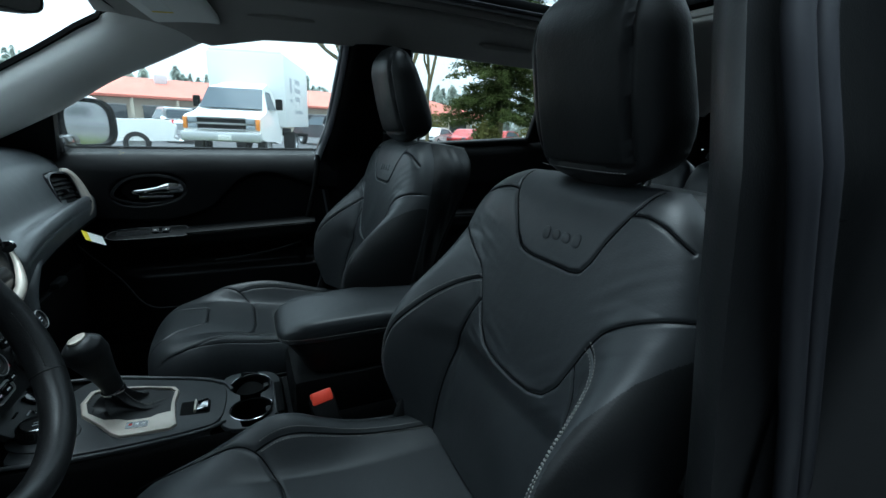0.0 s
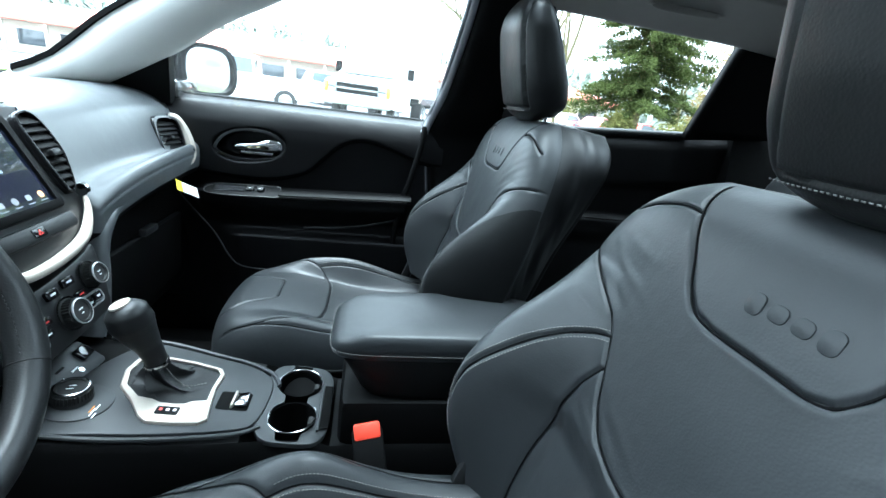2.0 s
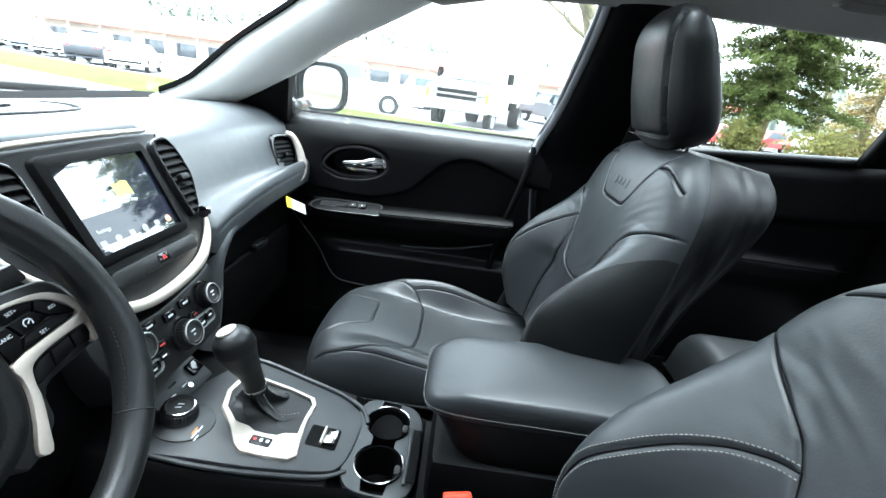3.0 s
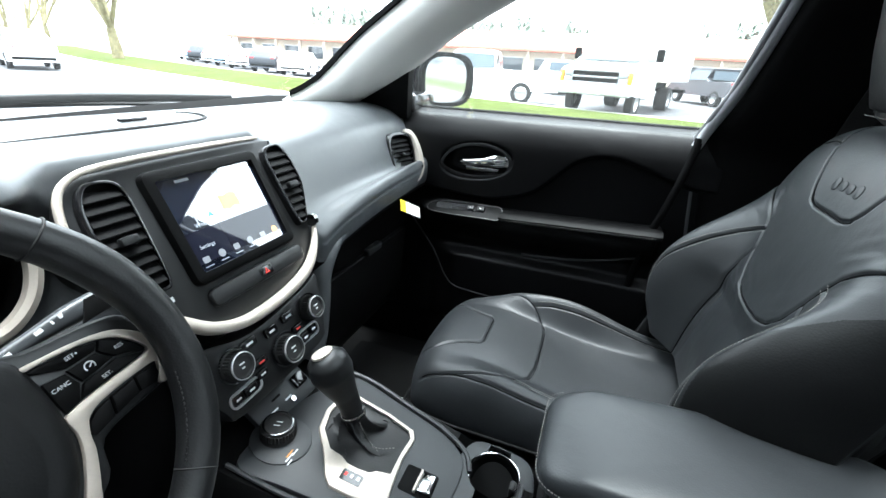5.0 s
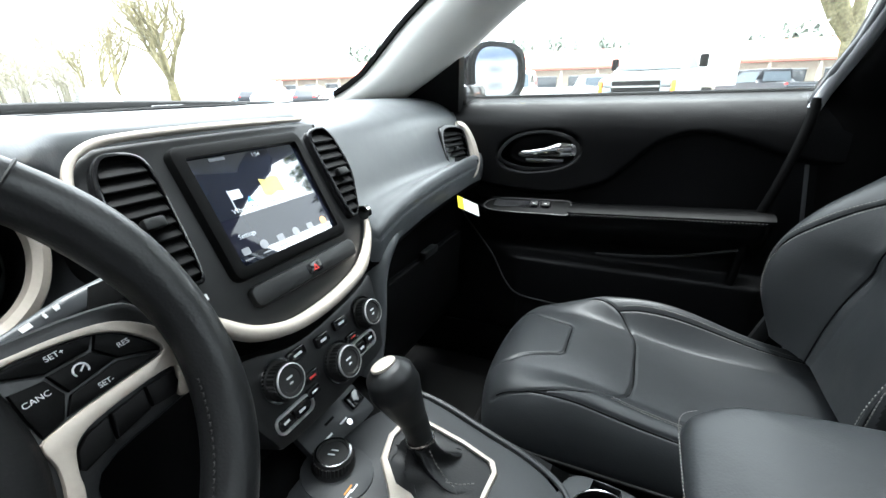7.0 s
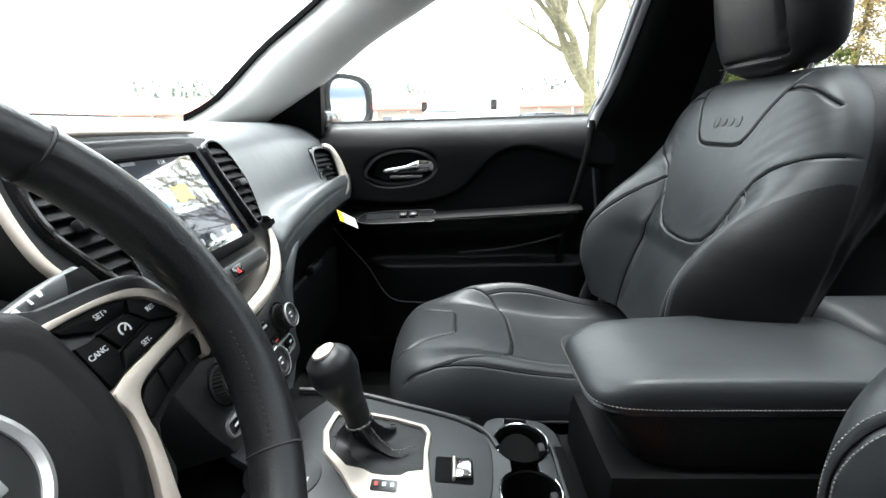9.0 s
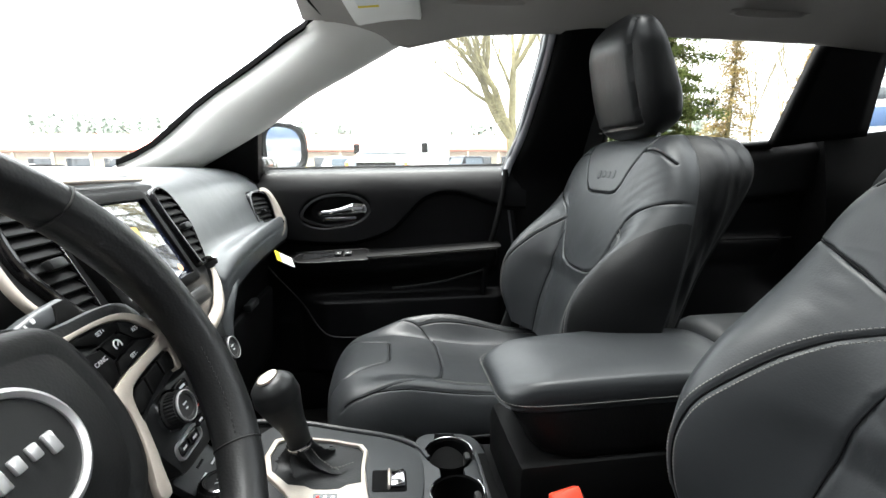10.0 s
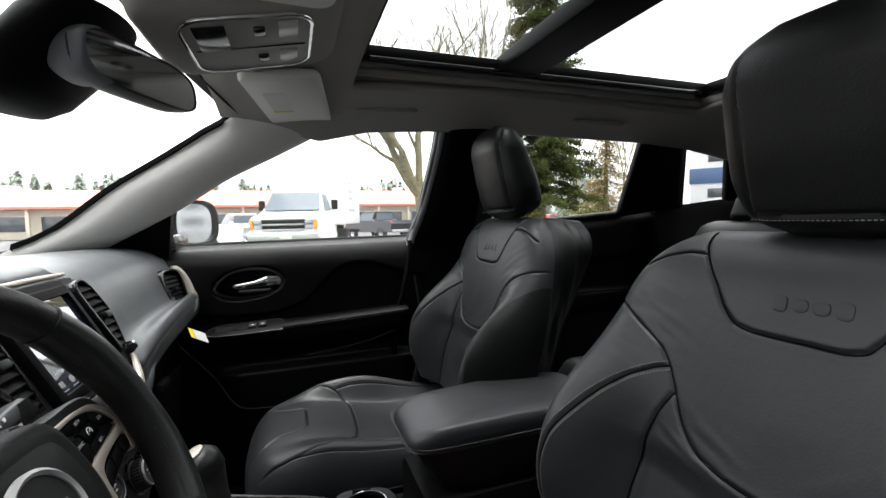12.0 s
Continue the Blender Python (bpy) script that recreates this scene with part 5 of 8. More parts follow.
    for b in np.linspace(-0.036, 0.040, 7):
        box("slat", (0.080, 0.003, 0.014), E @ Matrix.Translation((0, b, 0.010)) @ Matrix.Rotation(radians(58), 4, "X"), PLASTIC, d, bevel=0.001, seg=1)
    box("vent_tab", (0.010, 0.010, 0.012), E @ Matrix.Translation((0, 0.002, 0.018)), SATIN, d, bevel=0.002)
    tr = smooth_path([(0.028, 0.064, 0.012), (0.052, 0.052, 0.014), (0.064, 0.012, 0.016), (0.057, -0.044, 0.018), (0.020, -0.070, 0.018), (-0.045, -0.063, 0.016), (-0.075, -0.075, 0.012)], 6)
    sweep("vent_trim", [np.array(E @ Vector(p)) for p in tr], [(-0.010, -0.008), (-0.010, 0.004), (-0.006, 0.008), (0.006, 0.008), (0.010, 0.004), (0.010, -0.008)], SILVER, d, "champagne satin vent trim", up=tuple(E.col[2][:3]), scales=np.interp(np.linspace(0, 1, len(tr)), [0, 0.2, 0.45, 0.7, 1], [0.5, 1.0, 1.7, 1.7, 0.5]))
    lathe("vent_wheel", [(0.0, -0.003), (0.009, -0.003), (0.009, 0.003), (0.0, 0.003)], E @ Matrix.Translation((0.054, -0.040, 0.026)) @ Matrix.Rotation(radians(90), 4, "X"), CHROME, d, n=18)
    # climate panel
    o = [(-0.150, 0.060), (-0.146, 0.010), (-0.128, -0.045), (-0.10, -0.066), (0.085, -0.062), (0.118, -0.035), (0.135, 0.02), (0.140, 0.062), (0.10, 0.052), (0.0, 0.040), (-0.06, 0.042), (-0.11, 0.058)]
    o = [tuple(p) for p in smooth_path(o, 4, True)]
    prism("climate_panel", o, 0.09, CLIMATE, SATIN, d, "satin black climate control panel", bevel=0.005, z0=-0.10)
    for x, y, r in ((0.090, 0.015, 0.021), (0.008, -0.022, 0.024), (-0.089, 0.013, 0.022)):
        kn = lathe("control_knob", [(0, 0), (r * 1.12, 0), (r * 1.12, 0.003), (r, 0.006), (r * 0.96, 0.020), (r * 0.88, 0.0235), (r * 0.70, 0.0235), (r * 0.66, 0.0215), (0, 0.0215)], CLIMATE @ Matrix.Translation((x, y, -0.010)), RUBBER, d, "black ribbed control knob", n=40)
        prism("knob_grip", [(rr * math.cos(a), rr * math.sin(a)) for rr, a in cog(r * 0.985, r * 1.045, 30)], 0.013, CLIMATE @ Matrix.Translation((x, y, -0.010)), RUBBER, kn, z0=0.0065)
        lathe("knob_ring", [(r * 0.885, 0.0230), (r * 0.945, 0.0220), (r * 0.945, 0.0240), (r * 0.885, 0.0246)], CLIMATE @ Matrix.Translation((x, y, -0.010)), RINGMETAL, kn, "bright knob ring", n=40)
        lathe("knob_foot", [(r * 1.10, 0.001), (r * 1.28, 0.001), (r * 1.26, 0.0045), (r * 1.12, 0.0045)], CLIMATE @ Matrix.Translation((x, y, -0.010)), DARKCHROME, kn, n=40)
        box("knob_mark", (r * 0.42, 0.0022, 0.0006), CLIMATE @ Matrix.Translation((x, y + r * 0.16, 0.0118)), WHITEINK, kn, bevel=0)
        box("knob_mark", (r * 0.24, 0.0022, 0.0006), CLIMATE @ Matrix.Translation((x, y - r * 0.16, 0.0118)), WHITEINK, kn, bevel=0)
    for x, y, w, h, red in ((-0.053, 0.028, 0.030, 0.015, 0), (-0.006, 0.022, 0.026, 0.016, 0), (0.036, 0.026, 0.028, 0.015, 0), (-0.046, -0.010, 0.026, 0.013, 1), (-0.052, -0.028, 0.022, 0.012, 0), (0.047, -0.004, 0.024, 0.012, 1), (0.056, -0.028, 0.020, 0.016, 0), (0.080, -0.024, 0.020, 0.016, 0), (-0.080, -0.036, 0.024, 0.014, 0), (-0.106, -0.034, 0.020, 0.014, 0)):
        bt = prism("climate_button", [(x + p, y + q) for p, q in rounded(w, h, 0.003, 2)], 0.006, CLIMATE, GLOSS, d, bevel=0.0015, z0=-0.010)
        box("button_mark", (w * 0.45, h * 0.22, 0.0005), CLIMATE @ Matrix.Translation((x, y, -0.0038)), REDINK if red else WHITEINK, bt, bevel=0)
    for cx, cy, w, h in ((0.068, -0.026, 0.056, 0.026), (-0.088, -0.036, 0.062, 0.024)):
        ro = rounded(w, h, 0.010)
        prism("chrome_outline", [(cx + x, cy + y) for x, y in ro], 0.004, CLIMATE, RINGMETAL, d, "bright button surround", hole=[(cx + x * (1 - 0.004 / w), cy + y * (1 - 0.006 / h)) for x, y in ro], z0=-0.010)
    # instrument hood with dials
    H = frame_at((-0.975, -0.41, 1.105), (0, 1, 0), (-0.30, 0, 0.954))
    prism("dial_plate", rounded(0.36, 0.15, 0.06), 0.004, H, BACKDARK, d, "black instrument plate", z0=-0.004)
    for cx in (-0.118, 0.118):
        di = lathe("dial", [(0, 0), (0.048, 0), (0.048, 0.003), (0, 0.003)], H @ Matrix.Translation((cx, -0.030, 0)), GLOSS, d, "black dial with white scale", n=40)
        lathe("dial_ring", [(0.045, 0.002), (0.052, 0.002), (0.052, 0.010), (0.048, 0.013), (0.045, 0.009)], H @ Matrix.Translation((cx, -0.030, 0)), DARKCHROME, di, "dark chrome dial ring", n=48)
        for i in range(25):
            an = radians(225 - 270 * i / 24)
            L = 0.009 if i % 3 == 0 else 0.005
            box("tick", (L, 0.0012, 0.0004), H @ Matrix.Translation((cx, -0.030, 0.0034)) @ Matrix.Rotation(an, 4, "Z") @ Matrix.Translation((0.042 - L / 2, 0, 0)), UI_WHITE, di, bevel=0)
        for i in range(9):
            an = radians(225 - 270 * i / 8)
            words("dial_number", str(20 * i), 0.0070, H @ Matrix.Translation((cx + 0.030 * math.cos(an), 0.030 * math.sin(an) - 0.030, 0.0036)), UI_WHITE, di, 0.0001)
        box("needle", (0.036, 0.0022, 0.0012), H @ Matrix.Translation((cx, -0.030, 0.007)) @ Matrix.Rotation(radians(222), 4, "Z") @ Matrix.Translation((0.020, 0, 0)), REDINK, di, bevel=0)
    half = [(0.085, -0.080), (0.115, -0.090), (0.145, -0.084), (0.172, -0.060), (0.186, -0.022), (0.178, 0.018), (0.145, 0.055), (0.075, 0.078), (0.0, 0.082)]
    hood = smooth_path([(-x, y, 0.065) for x, y in half] + [(x, y, 0.065) for x, y in half[-2::-1]], 6)
    sweep("binnacle_trim", [np.array(H @ Vector(p)) for p in hood], ring_section(0.009, 8), SILVER, d, "champagne instrument hood trim", up=tuple(H.col[2][:3]))
    rows = [[np.array(H @ Vector((p[0] * k, p[1] * k - 0.002, z))) for p in hood] for k, z in ((1.0, 0.065), (0.98, 0.03), (0.97, 0.0))]
    grid("binnacle_wall", rows, PLASTIC, d)
    # tag hanging from the glovebox edge
    return d


SCREEN = mat("display glass", (0.012, 0.016, 0.030), 0.015, spec=1.0, coat=1.0)
for screen_coat in (SCREEN,):
    screen_coat.node_tree.nodes["Principled BSDF"].inputs["Coat IOR"].default_value = 2.7
SCREEN_LOW = mat("display blue band", (0.012, 0.013, 0.022), 0.03, emit=0.05)
UI_WHITE = mat("display white", (0.45, 0.48, 0.52), 0.1, emit=0.08)
UI_GREY = mat("display grey", (0.25, 0.26, 0.28), 0.1, emit=0.05)
UI_GOLD = mat("display gold", (0.42, 0.34, 0.10), 0.1, emit=0.08)
UI_BLUE = mat("display blue", (0.10, 0.32, 0.85), 0.3, emit=0.15)
UI_ORANGE = mat("display orange", (0.85, 0.35, 0.15), 0.3, emit=0.15)
dashboard()

tag = thing("price_tag", (-0.83, 0.53, 0.92), "white paper tag with a yellow end hanging under the dash", "paper tag")
TM = frame_at((-0.785, 0.512, 0.963), (0.34, 0.72, -0.42), (-0.30, 0.46, 0.60))
box("tag_paper", (0.056, 0.032, 0.0008), TM @ Matrix.Translation((0.014, 0, 0)), PAPER, tag, bevel=0)
box("tag_yellow", (0.020, 0.032, 0.0008), TM @ Matrix.Translation((-0.024, 0, 0)), YELLOW, tag, "yellow printed end", bevel=0)


# ---- steering wheel ----
WHEEL = frame_at((-0.70, -0.41, 1.06), (0, 1, 0), (-0.447, 0, 0.894))


def steering_wheel():
    t = thing("steering_wheel", (-0.82, -0.41, 1.0), "black leather steering wheel with champagne spokes and buttons", "steering wheel")

    def P(a, b, c=0.0):
        return np.array(WHEEL @ Vector((a, b, c)))
    RIM = 0.179
    rim = [P(RIM * math.cos(a), RIM * math.sin(a), 0.0) for a in np.linspace(0, 2 * math.pi, 97)[:-1]]
    # rim with thumb bulges by the spokes
    sc = [1 + 0.14 * math.exp(-((math.degrees(a) - 28) / 16) ** 2) + 0.14 * math.exp(-((math.degrees(a) - 152) / 16) ** 2) + 0.08 * math.exp(-((math.degrees(a) - 335) / 22) ** 2) for a in np.linspace(0, 2 * math.pi, 97)[:-1]]
    sec = [(0.0165 * abs(math.cos(q)) ** 0.85 * math.copysign(1, math.cos(q)), 0.0185 * math.sin(q)) for q in np.linspace(0, 2 * math.pi, 21)[:-1]]
    sweep("rim", rim, sec, RIMSKIN, t, "black leather wheel rim", closed=True, up=tuple(WHEEL.col[2][:3]), scales=sc)
    for ang in (45.5, 134.5, -40, 220):
        a = radians(ang)
        c = P(RIM * math.cos(a), RIM * math.sin(a))
        tdir = P(-math.sin(a), math.cos(a)) - P(0, 0)
        out = P(math.cos(a), math.sin(a)) - P(0, 0)
        nrm = np.array(WHEEL.col[2][:3])
        k = 1.02 + (0.06 if ang > 0 else 0.03)
        ring = [c + out * 0.0166 * k * math.cos(q) + nrm * 0.0186 * k * math.sin(q) for q in np.linspace(0, 2 * math.pi, 25)[:-1]]
        sweep("rim_seam", ring, ring_section(0.0011, 6), RUBBER, t, closed=True, up=tuple(tdir))
    # inner hand stitching, right and left
    for a0, a1 in ((-38, -8), (188, 218)):
        path = [P(0.162 * math.cos(radians(q)), 0.162 * math.sin(radians(q)), 0.010) for q in np.linspace(a0, a1, 14)]
        stitches("stitching", path, lambda p: WHEEL.col[2][:3], t, step=0.005, length=0.003, thick=0.0009, material=RUBBER)
    # spokes: leather arm, champagne bezel, buttons and rockers, set back behind the rim
    POD = WHEEL @ Matrix.Translation((0, 0, -0.022))
    arm = [(0.045, 0.054), (0.090, 0.049), (0.138, 0.048), (0.166, 0.040), (0.180, 0.004), (0.178, -0.030), (0.152, -0.037), (0.104, -0.047), (0.090, -0.080), (0.045, -0.090)]
    bezel = [(0.080, 0.0390), (0.098, 0.0392), (0.118, 0.0390), (0.140, 0.0362), (0.155, 0.0295), (0.169, 0.0165), (0.177, 0.0015), (0.1765, -0.0150), (0.1690, -0.0295), (0.1620, -0.0335), (0.1585, -0.0290), (0.1640, -0.0180), (0.1635, -0.0108),
             (0.137, -0.0122), (0.112, -0.0162), (0.1015, -0.0208), (0.0970, -0.0268), (0.0932, -0.0385), (0.0920, -0.0465), (0.0870, -0.0610), (0.0800, -0.0780), (0.0720, -0.0960),
             (0.0620, -0.0900), (0.0740, -0.0670), (0.0835, -0.0450), (0.0872, -0.0280), (0.0865, -0.0128), (0.102, -0.0078), (0.121, -0.0050), (0.146, -0.0018), (0.1635, 0.0018), (0.1600, 0.0130), (0.1468, 0.0262), (0.1328, 0.0322), (0.116, 0.0350), (0.096, 0.0355), (0.080, 0.0352)]
    keys = [[(0.0835, 0.0340), (0.116, 0.0340), (0.1325, 0.0312), (0.128, 0.0240), (0.1045, 0.0220), (0.0850, 0.0305)], [(0.1345, 0.0308), (0.146, 0.0252), (0.1588, 0.0125), (0.1625, 0.0040), (0.139, 0.0118), (0.130, 0.0228)],
            [(0.0865, 0.0200), (0.1025, 0.0190), (0.1072, 0.0065), (0.1008, -0.0068), (0.0890, -0.0102), (0.0872, 0.0040)], [(0.1378, 0.0098), (0.1600, 0.0026), (0.146, -0.0006), (0.121, -0.0038), (0.1030, -0.0062), (0.1095, 0.0045)], [(0.1045, 0.0204), (0.128, 0.0224), (0.1372, 0.0116), (0.1095, 0.0062)]]
    rockers = [[(0.0982, -0.0262), (0.106, -0.0205), (0.118, -0.0182), (0.1148, -0.0340), (0.0965, -0.0390), (0.0945, -0.0362)], [(0.120, -0.0178), (0.141, -0.0145), (0.1395, -0.0285), (0.1168, -0.0335)], [(0.143, -0.0140), (0.1620, -0.0135), (0.1618, -0.0220), (0.1565, -0.0295), (0.1415, -0.0282)]]
    for sg in (1, -1):
        prism("spoke", [(sg * x, y) for x, y in smooth_path(arm, 4, True)], 0.026, POD, RIMSKIN, t, "black wheel spoke", bevel=0.006, z0=-0.026)
        prism("spoke_bezel", [(sg * x, y) for x, y in smooth_path(bezel, 3, True)], 0.0075, POD, SILVER, t, "champagne satin spoke bezel", bevel=0.0012, z0=-0.002)
        for o in keys:
            prism("wheel_button", [(sg * x, y) for x, y in o], 0.0055, POD, PLASTIC, t, bevel=0.0010, z0=-0.001)
        for o in rockers:
            prism("wheel_rocker", [(sg * x, y) for x, y in o], 0.0065, POD, PLASTIC, t, bevel=0.0014, z0=-0.001)
        if sg > 0:
            for txt, x, y in (("SET+", 0.112, 0.0296), ("RES", 0.1450, 0.0185), ("CANC", 0.0952, 0.0110), ("SET-", 0.1265, 0.0012)):
                words("button_text", txt, 0.0048, POD @ Matrix.Translation((x, y, 0.0048)) @ Matrix.Rotation(radians(4), 4, "Z"), WHITEINK, t, 0.0001)
            ringp = [np.array(POD @ Vector((0.119 + 0.0040 * math.cos(a), 0.0150 + 0.0040 * math.sin(a), 0.0048))) for a in np.linspace(-0.6, 3.8, 16)]
            sweep("button_symbol", ringp, ring_section(0.0006, 6), WHITEINK, t, up=tuple(WHEEL.col[2][:3]))
            box("button_symbol", (0.0055, 0.001, 0.0004), POD @ Matrix.Translation((0.1205, 0.0162, 0.0048)) @ Matrix.Rotation(radians(45), 4, "Z"), WHITEINK, t, bevel=0)
    BADGE = WHEEL @ Matrix.Translation((-0.006, -0.004, 0.0))
    # airbag cover, its groove and round badge
    o = [(0.0, 0.056), (0.045, 0.054), (0.072, 0.044), (0.080, 0.010), (0.078, -0.030), (0.062, -0.066), (0.03, -0.085), (0.0, -0.088)]
    full = o + [(-x, y) for x, y in o[-2:0:-1]]
    full = [np.array(p) for p in smooth_path(full, 5, True)]
    rows = []
    for k, z in ((1.10, -0.055), (1.10, -0.028), (1.07, -0.018), (1.0, -0.011), (0.86, -0.006), (0.80, -0.008), (0.77, -0.007), (0.55, -0.003), (0.2, -0.001), (0.02, -0.001)):
        rows.append([P(p[0] * k, (p[1] + 0.012) * k - 0.012, z) for p in full])
    grid("airbag_cover", rows, HUBSKIN, t, "grained black airbag cover", closed_u=True, cap=True, sharp=60)
    bd = lathe("badge", [(0, -0.006), (0.036, -0.006), (0.036, 0.0005), (0, 0.0015)], BADGE, SATIN, t, "round black badge in a chrome ring", n=48)
    lathe("badge_ring", [(0.0325, -0.002), (0.0380, -0.002), (0.0380, 0.002), (0.0352, 0.0038), (0.0325, 0.002)], BADGE, RINGMETAL, bd, "chrome badge ring", n=56)
    for i, (x, y, h) in enumerate(((-0.016, -0.001, 0.015), (-0.0055, -0.001, 0.009), (0.005, -0.001, 0.009), (0.0155, -0.003, 0.013))):
        box("badge_bar", (0.0062, h, 0.003), BADGE @ Matrix.Translation((x, y, 0.0022)), RINGMETAL, bd, "plain chrome emblem bar", bevel=0.0012)
    # column shroud
    rows = []
    for z, w, h in ((-0.03, 0.055, 0.05), (-0.06, 0.065, 0.06), (-0.12, 0.07, 0.07), (-0.24, 0.075, 0.08)):
        rows.append([P(w * abs(math.cos(a)) ** 0.6 * math.copysign(1, math.cos(a)), -0.01 + h * abs(math.sin(a)) ** 0.6 * math.copysign(1, math.sin(a)), z) for a in np.linspace(0, 2 * math.pi, 33)[:-1]])
    grid("column_shroud", rows, PLASTIC, t, closed_u=True, cap=True)
    # stalk on the passenger's side
    st = smooth_path([(0.04, 0.028, -0.105), (0.095, 0.046, -0.100), (0.135, 0.055, -0.094), (0.160, 0.059, -0.091), (0.184, 0.062, -0.089)], 6)
    sk = sweep("stalk", [P(*p) for p in st], rounded(0.020, 0.026, 0.006, 3), STALKGREY, t, "satin grey wiper stalk", up=tuple(WHEEL.col[2][:3]), scales=np.interp(np.linspace(0, 1, len(st)), [0, 0.4, 0.7, 0.97, 1], [0.55, 0.7, 1.0, 1.0, 0.85]))
    prism("stalk_end", [(-0.018, -0.010), (0.011, -0.010), (0.013, -0.006), (0.011, 0.009), (-0.004, 0.010)], 0.003, WHEEL @ Matrix.Translation((0.173, 0.058, -0.0785)) @ Matrix.Rotation(radians(8), 4, "Z"), BACKDARK, sk, "matt black stalk end", bevel=0.001)
    for a, y, w in ((0.100, 0.0480, 0.006), (0.126, 0.0560, 0.007), (0.138, 0.0590, 0.002), (0.146, 0.0615, 0.004)):
        box("stalk_mark", (w, 0.004, 0.0006), WHEEL @ Matrix.Translation((a, y, -0.0815 + 0.10 * (a - 0.135))) @ Matrix.Rotation(radians(14), 4, "Z"), WHITEINK, sk, bevel=0)
    return t


steering_wheel()

# ---- centre console ----
def con_z(x):
    return 0.700 - 0.11 * (x + 0.57)


CON = frame_at((-0.57, 0, 0.70), (1, 0, -0.11), (0, 1, 0))


def console():
    t = thing("centre_console", (-0.40, 0, 0.42), "black and grey centre console with cup holders and shifter", "centre console")
    # body below
    rows = []
    for x in np.linspace(-0.90, 0.10, 40):
        zt = con_z(x) - 0.006 if x < -0.34 else 0.66
        wl = np.interp(x, [-0.9, -0.78, -0.6, -0.45, -0.3, 0.1], [0.150, 0.150, 0.138, 0.115, 0.105, 0.10])
        rows.append([(x, -wl - 0.012, 0.42), (x, -wl - 0.006, 0.60), (x, -wl, zt - 0.012), (x, -wl + 0.010, zt), (x, 0, zt - 0.0), (x, wl - 0.010, zt), (x, wl, zt - 0.012), (x, wl + 0.006, 0.60), (x, wl + 0.012, 0.42)])
    # leave the cup wells open by lowering the middle under them
    rows = np.array(rows)
    rows[:, 4, 2] = np.where((rows[:, 4, 0] > -0.475) & (rows[:, 4, 0] < -0.345), 0.60, rows[:, 4, 2])
    grid("console_body", rows, PLASTIC, t, "black console side", sharp=40)
    # grey top plate round the shifter
    top = [(-0.79, -0.122), (-0.79, -0.03), (-0.775, 0.05), (-0.735, 0.122), (-0.70, 0.130), (-0.60, 0.108), (-0.52, 0.088), (-0.474, 0.062), (-0.460, 0.030), (-0.462, -0.03), (-0.472, -0.072), (-0.50, -0.092), (-0.60, -0.112), (-0.70, -0.122)]
    o = [(x + 0.57, y) for x, y in smooth_path(top, 5, True)]
    prism("top_plate", o, 0.012, CON, CONGREY, t, "satin grey shifter plate", bevel=0.003, z0=-0.008)
    # dark groove and rail outside it
    rail = smooth_path([(-0.80, 0.135), (-0.70, 0.139), (-0.60, 0.117), (-0.52, 0.097), (-0.468, 0.070), (-0.449, 0.035)], 6)
    sweep("side_rail", [(x, y, con_z(x) + 0.002) for x, y in rail], ring_section(0.0045, 8), CONGREY, t, "satin grey console rail")
    rail2 = smooth_path([(-0.80, -0.130), (-0.70, -0.131), (-0.60, -0.121), (-0.50, -0.101), (-0.462, -0.078)], 6)
    sweep("side_rail", [(x, y, con_z(x) + 0.001) for x, y in rail2], ring_section(0.004, 8), CONGREY, t, "satin grey console rail")
    # shifter bezel with its opening
    outer = [(-0.716, -0.012), (-0.728, 0.030), (-0.722, 0.074), (-0.695, 0.086), (-0.62, 0.076), (-0.566, 0.062), (-0.556, 0.045), (-0.559, 0.0), (-0.553, -0.050), (-0.548, -0.078), (-0.560, -0.090), (-0.600, -0.094), (-0.640, -0.094), (-0.656, -0.082), (-0.680, -0.050), (-0.705, -0.024)]
    inner = [(-0.694, -0.006), (-0.706, 0.028), (-0.702, 0.058), (-0.685, 0.066), (-0.62, 0.058), (-0.582, 0.049), (-0.573, 0.038), (-0.574, 0.010), (-0.578, -0.015), (-0.586, -0.034), (-0.596, -0.042), (-0.615, -0.044), (-0.636, -0.043), (-0.650, -0.036), (-0.668, -0.024), (-0.684, -0.012)]
    inner = [(a + 0.56 * (c - a), b + 0.56 * (d - b)) if b > -0.03 else (a, b - 0.006) for (a, b), (c, d) in zip(inner, outer)]
    prism("shifter_bezel", [(x + 0.57, y) for x, y in outer], 0.011, CON, SILVER, t, "champagne satin shifter surround", bevel=0.004, hole=[(x + 0.57, y) for x, y in inner], z0=0.0)
    prism("gear_window", [(-0.046 + x, -0.068 + y) for x, y in rounded(0.036, 0.019, 0.003)], 0.0006, CON, GLOSS, t, z0=0.0112)
    for i, red in enumerate((1, 0, 0)):
        box("gear_mark", (0.005, 0.006, 0.0004), CON @ Matrix.Translation((-0.057 + 0.011 * i, -0.066, 0.0120)), REDINK if red else WHITEINK, t, "red gear mark" if red else "", bevel=0)
    # leather boot
    tip = np.array((-0.664, 0.020, 0.752))
    inn = [np.array((x, y, con_z(x) + 0.006)) for x, y in smooth_path(inner, 6, True)]
    rows = []
    for v in np.linspace(0, 1, 26):
        ring = []
        for i, p in enumerate(inn):
            a = math.atan2(p[1] - 0.012, p[0] + 0.635)
            rr = 0.0185 + 0.003 * math.cos(4 * a)
            q = tip + np.array((rr * math.cos(a), rr * math.sin(a), 0.0))
            k = v ** 0.72
            c = p * (1 - k) + q * k
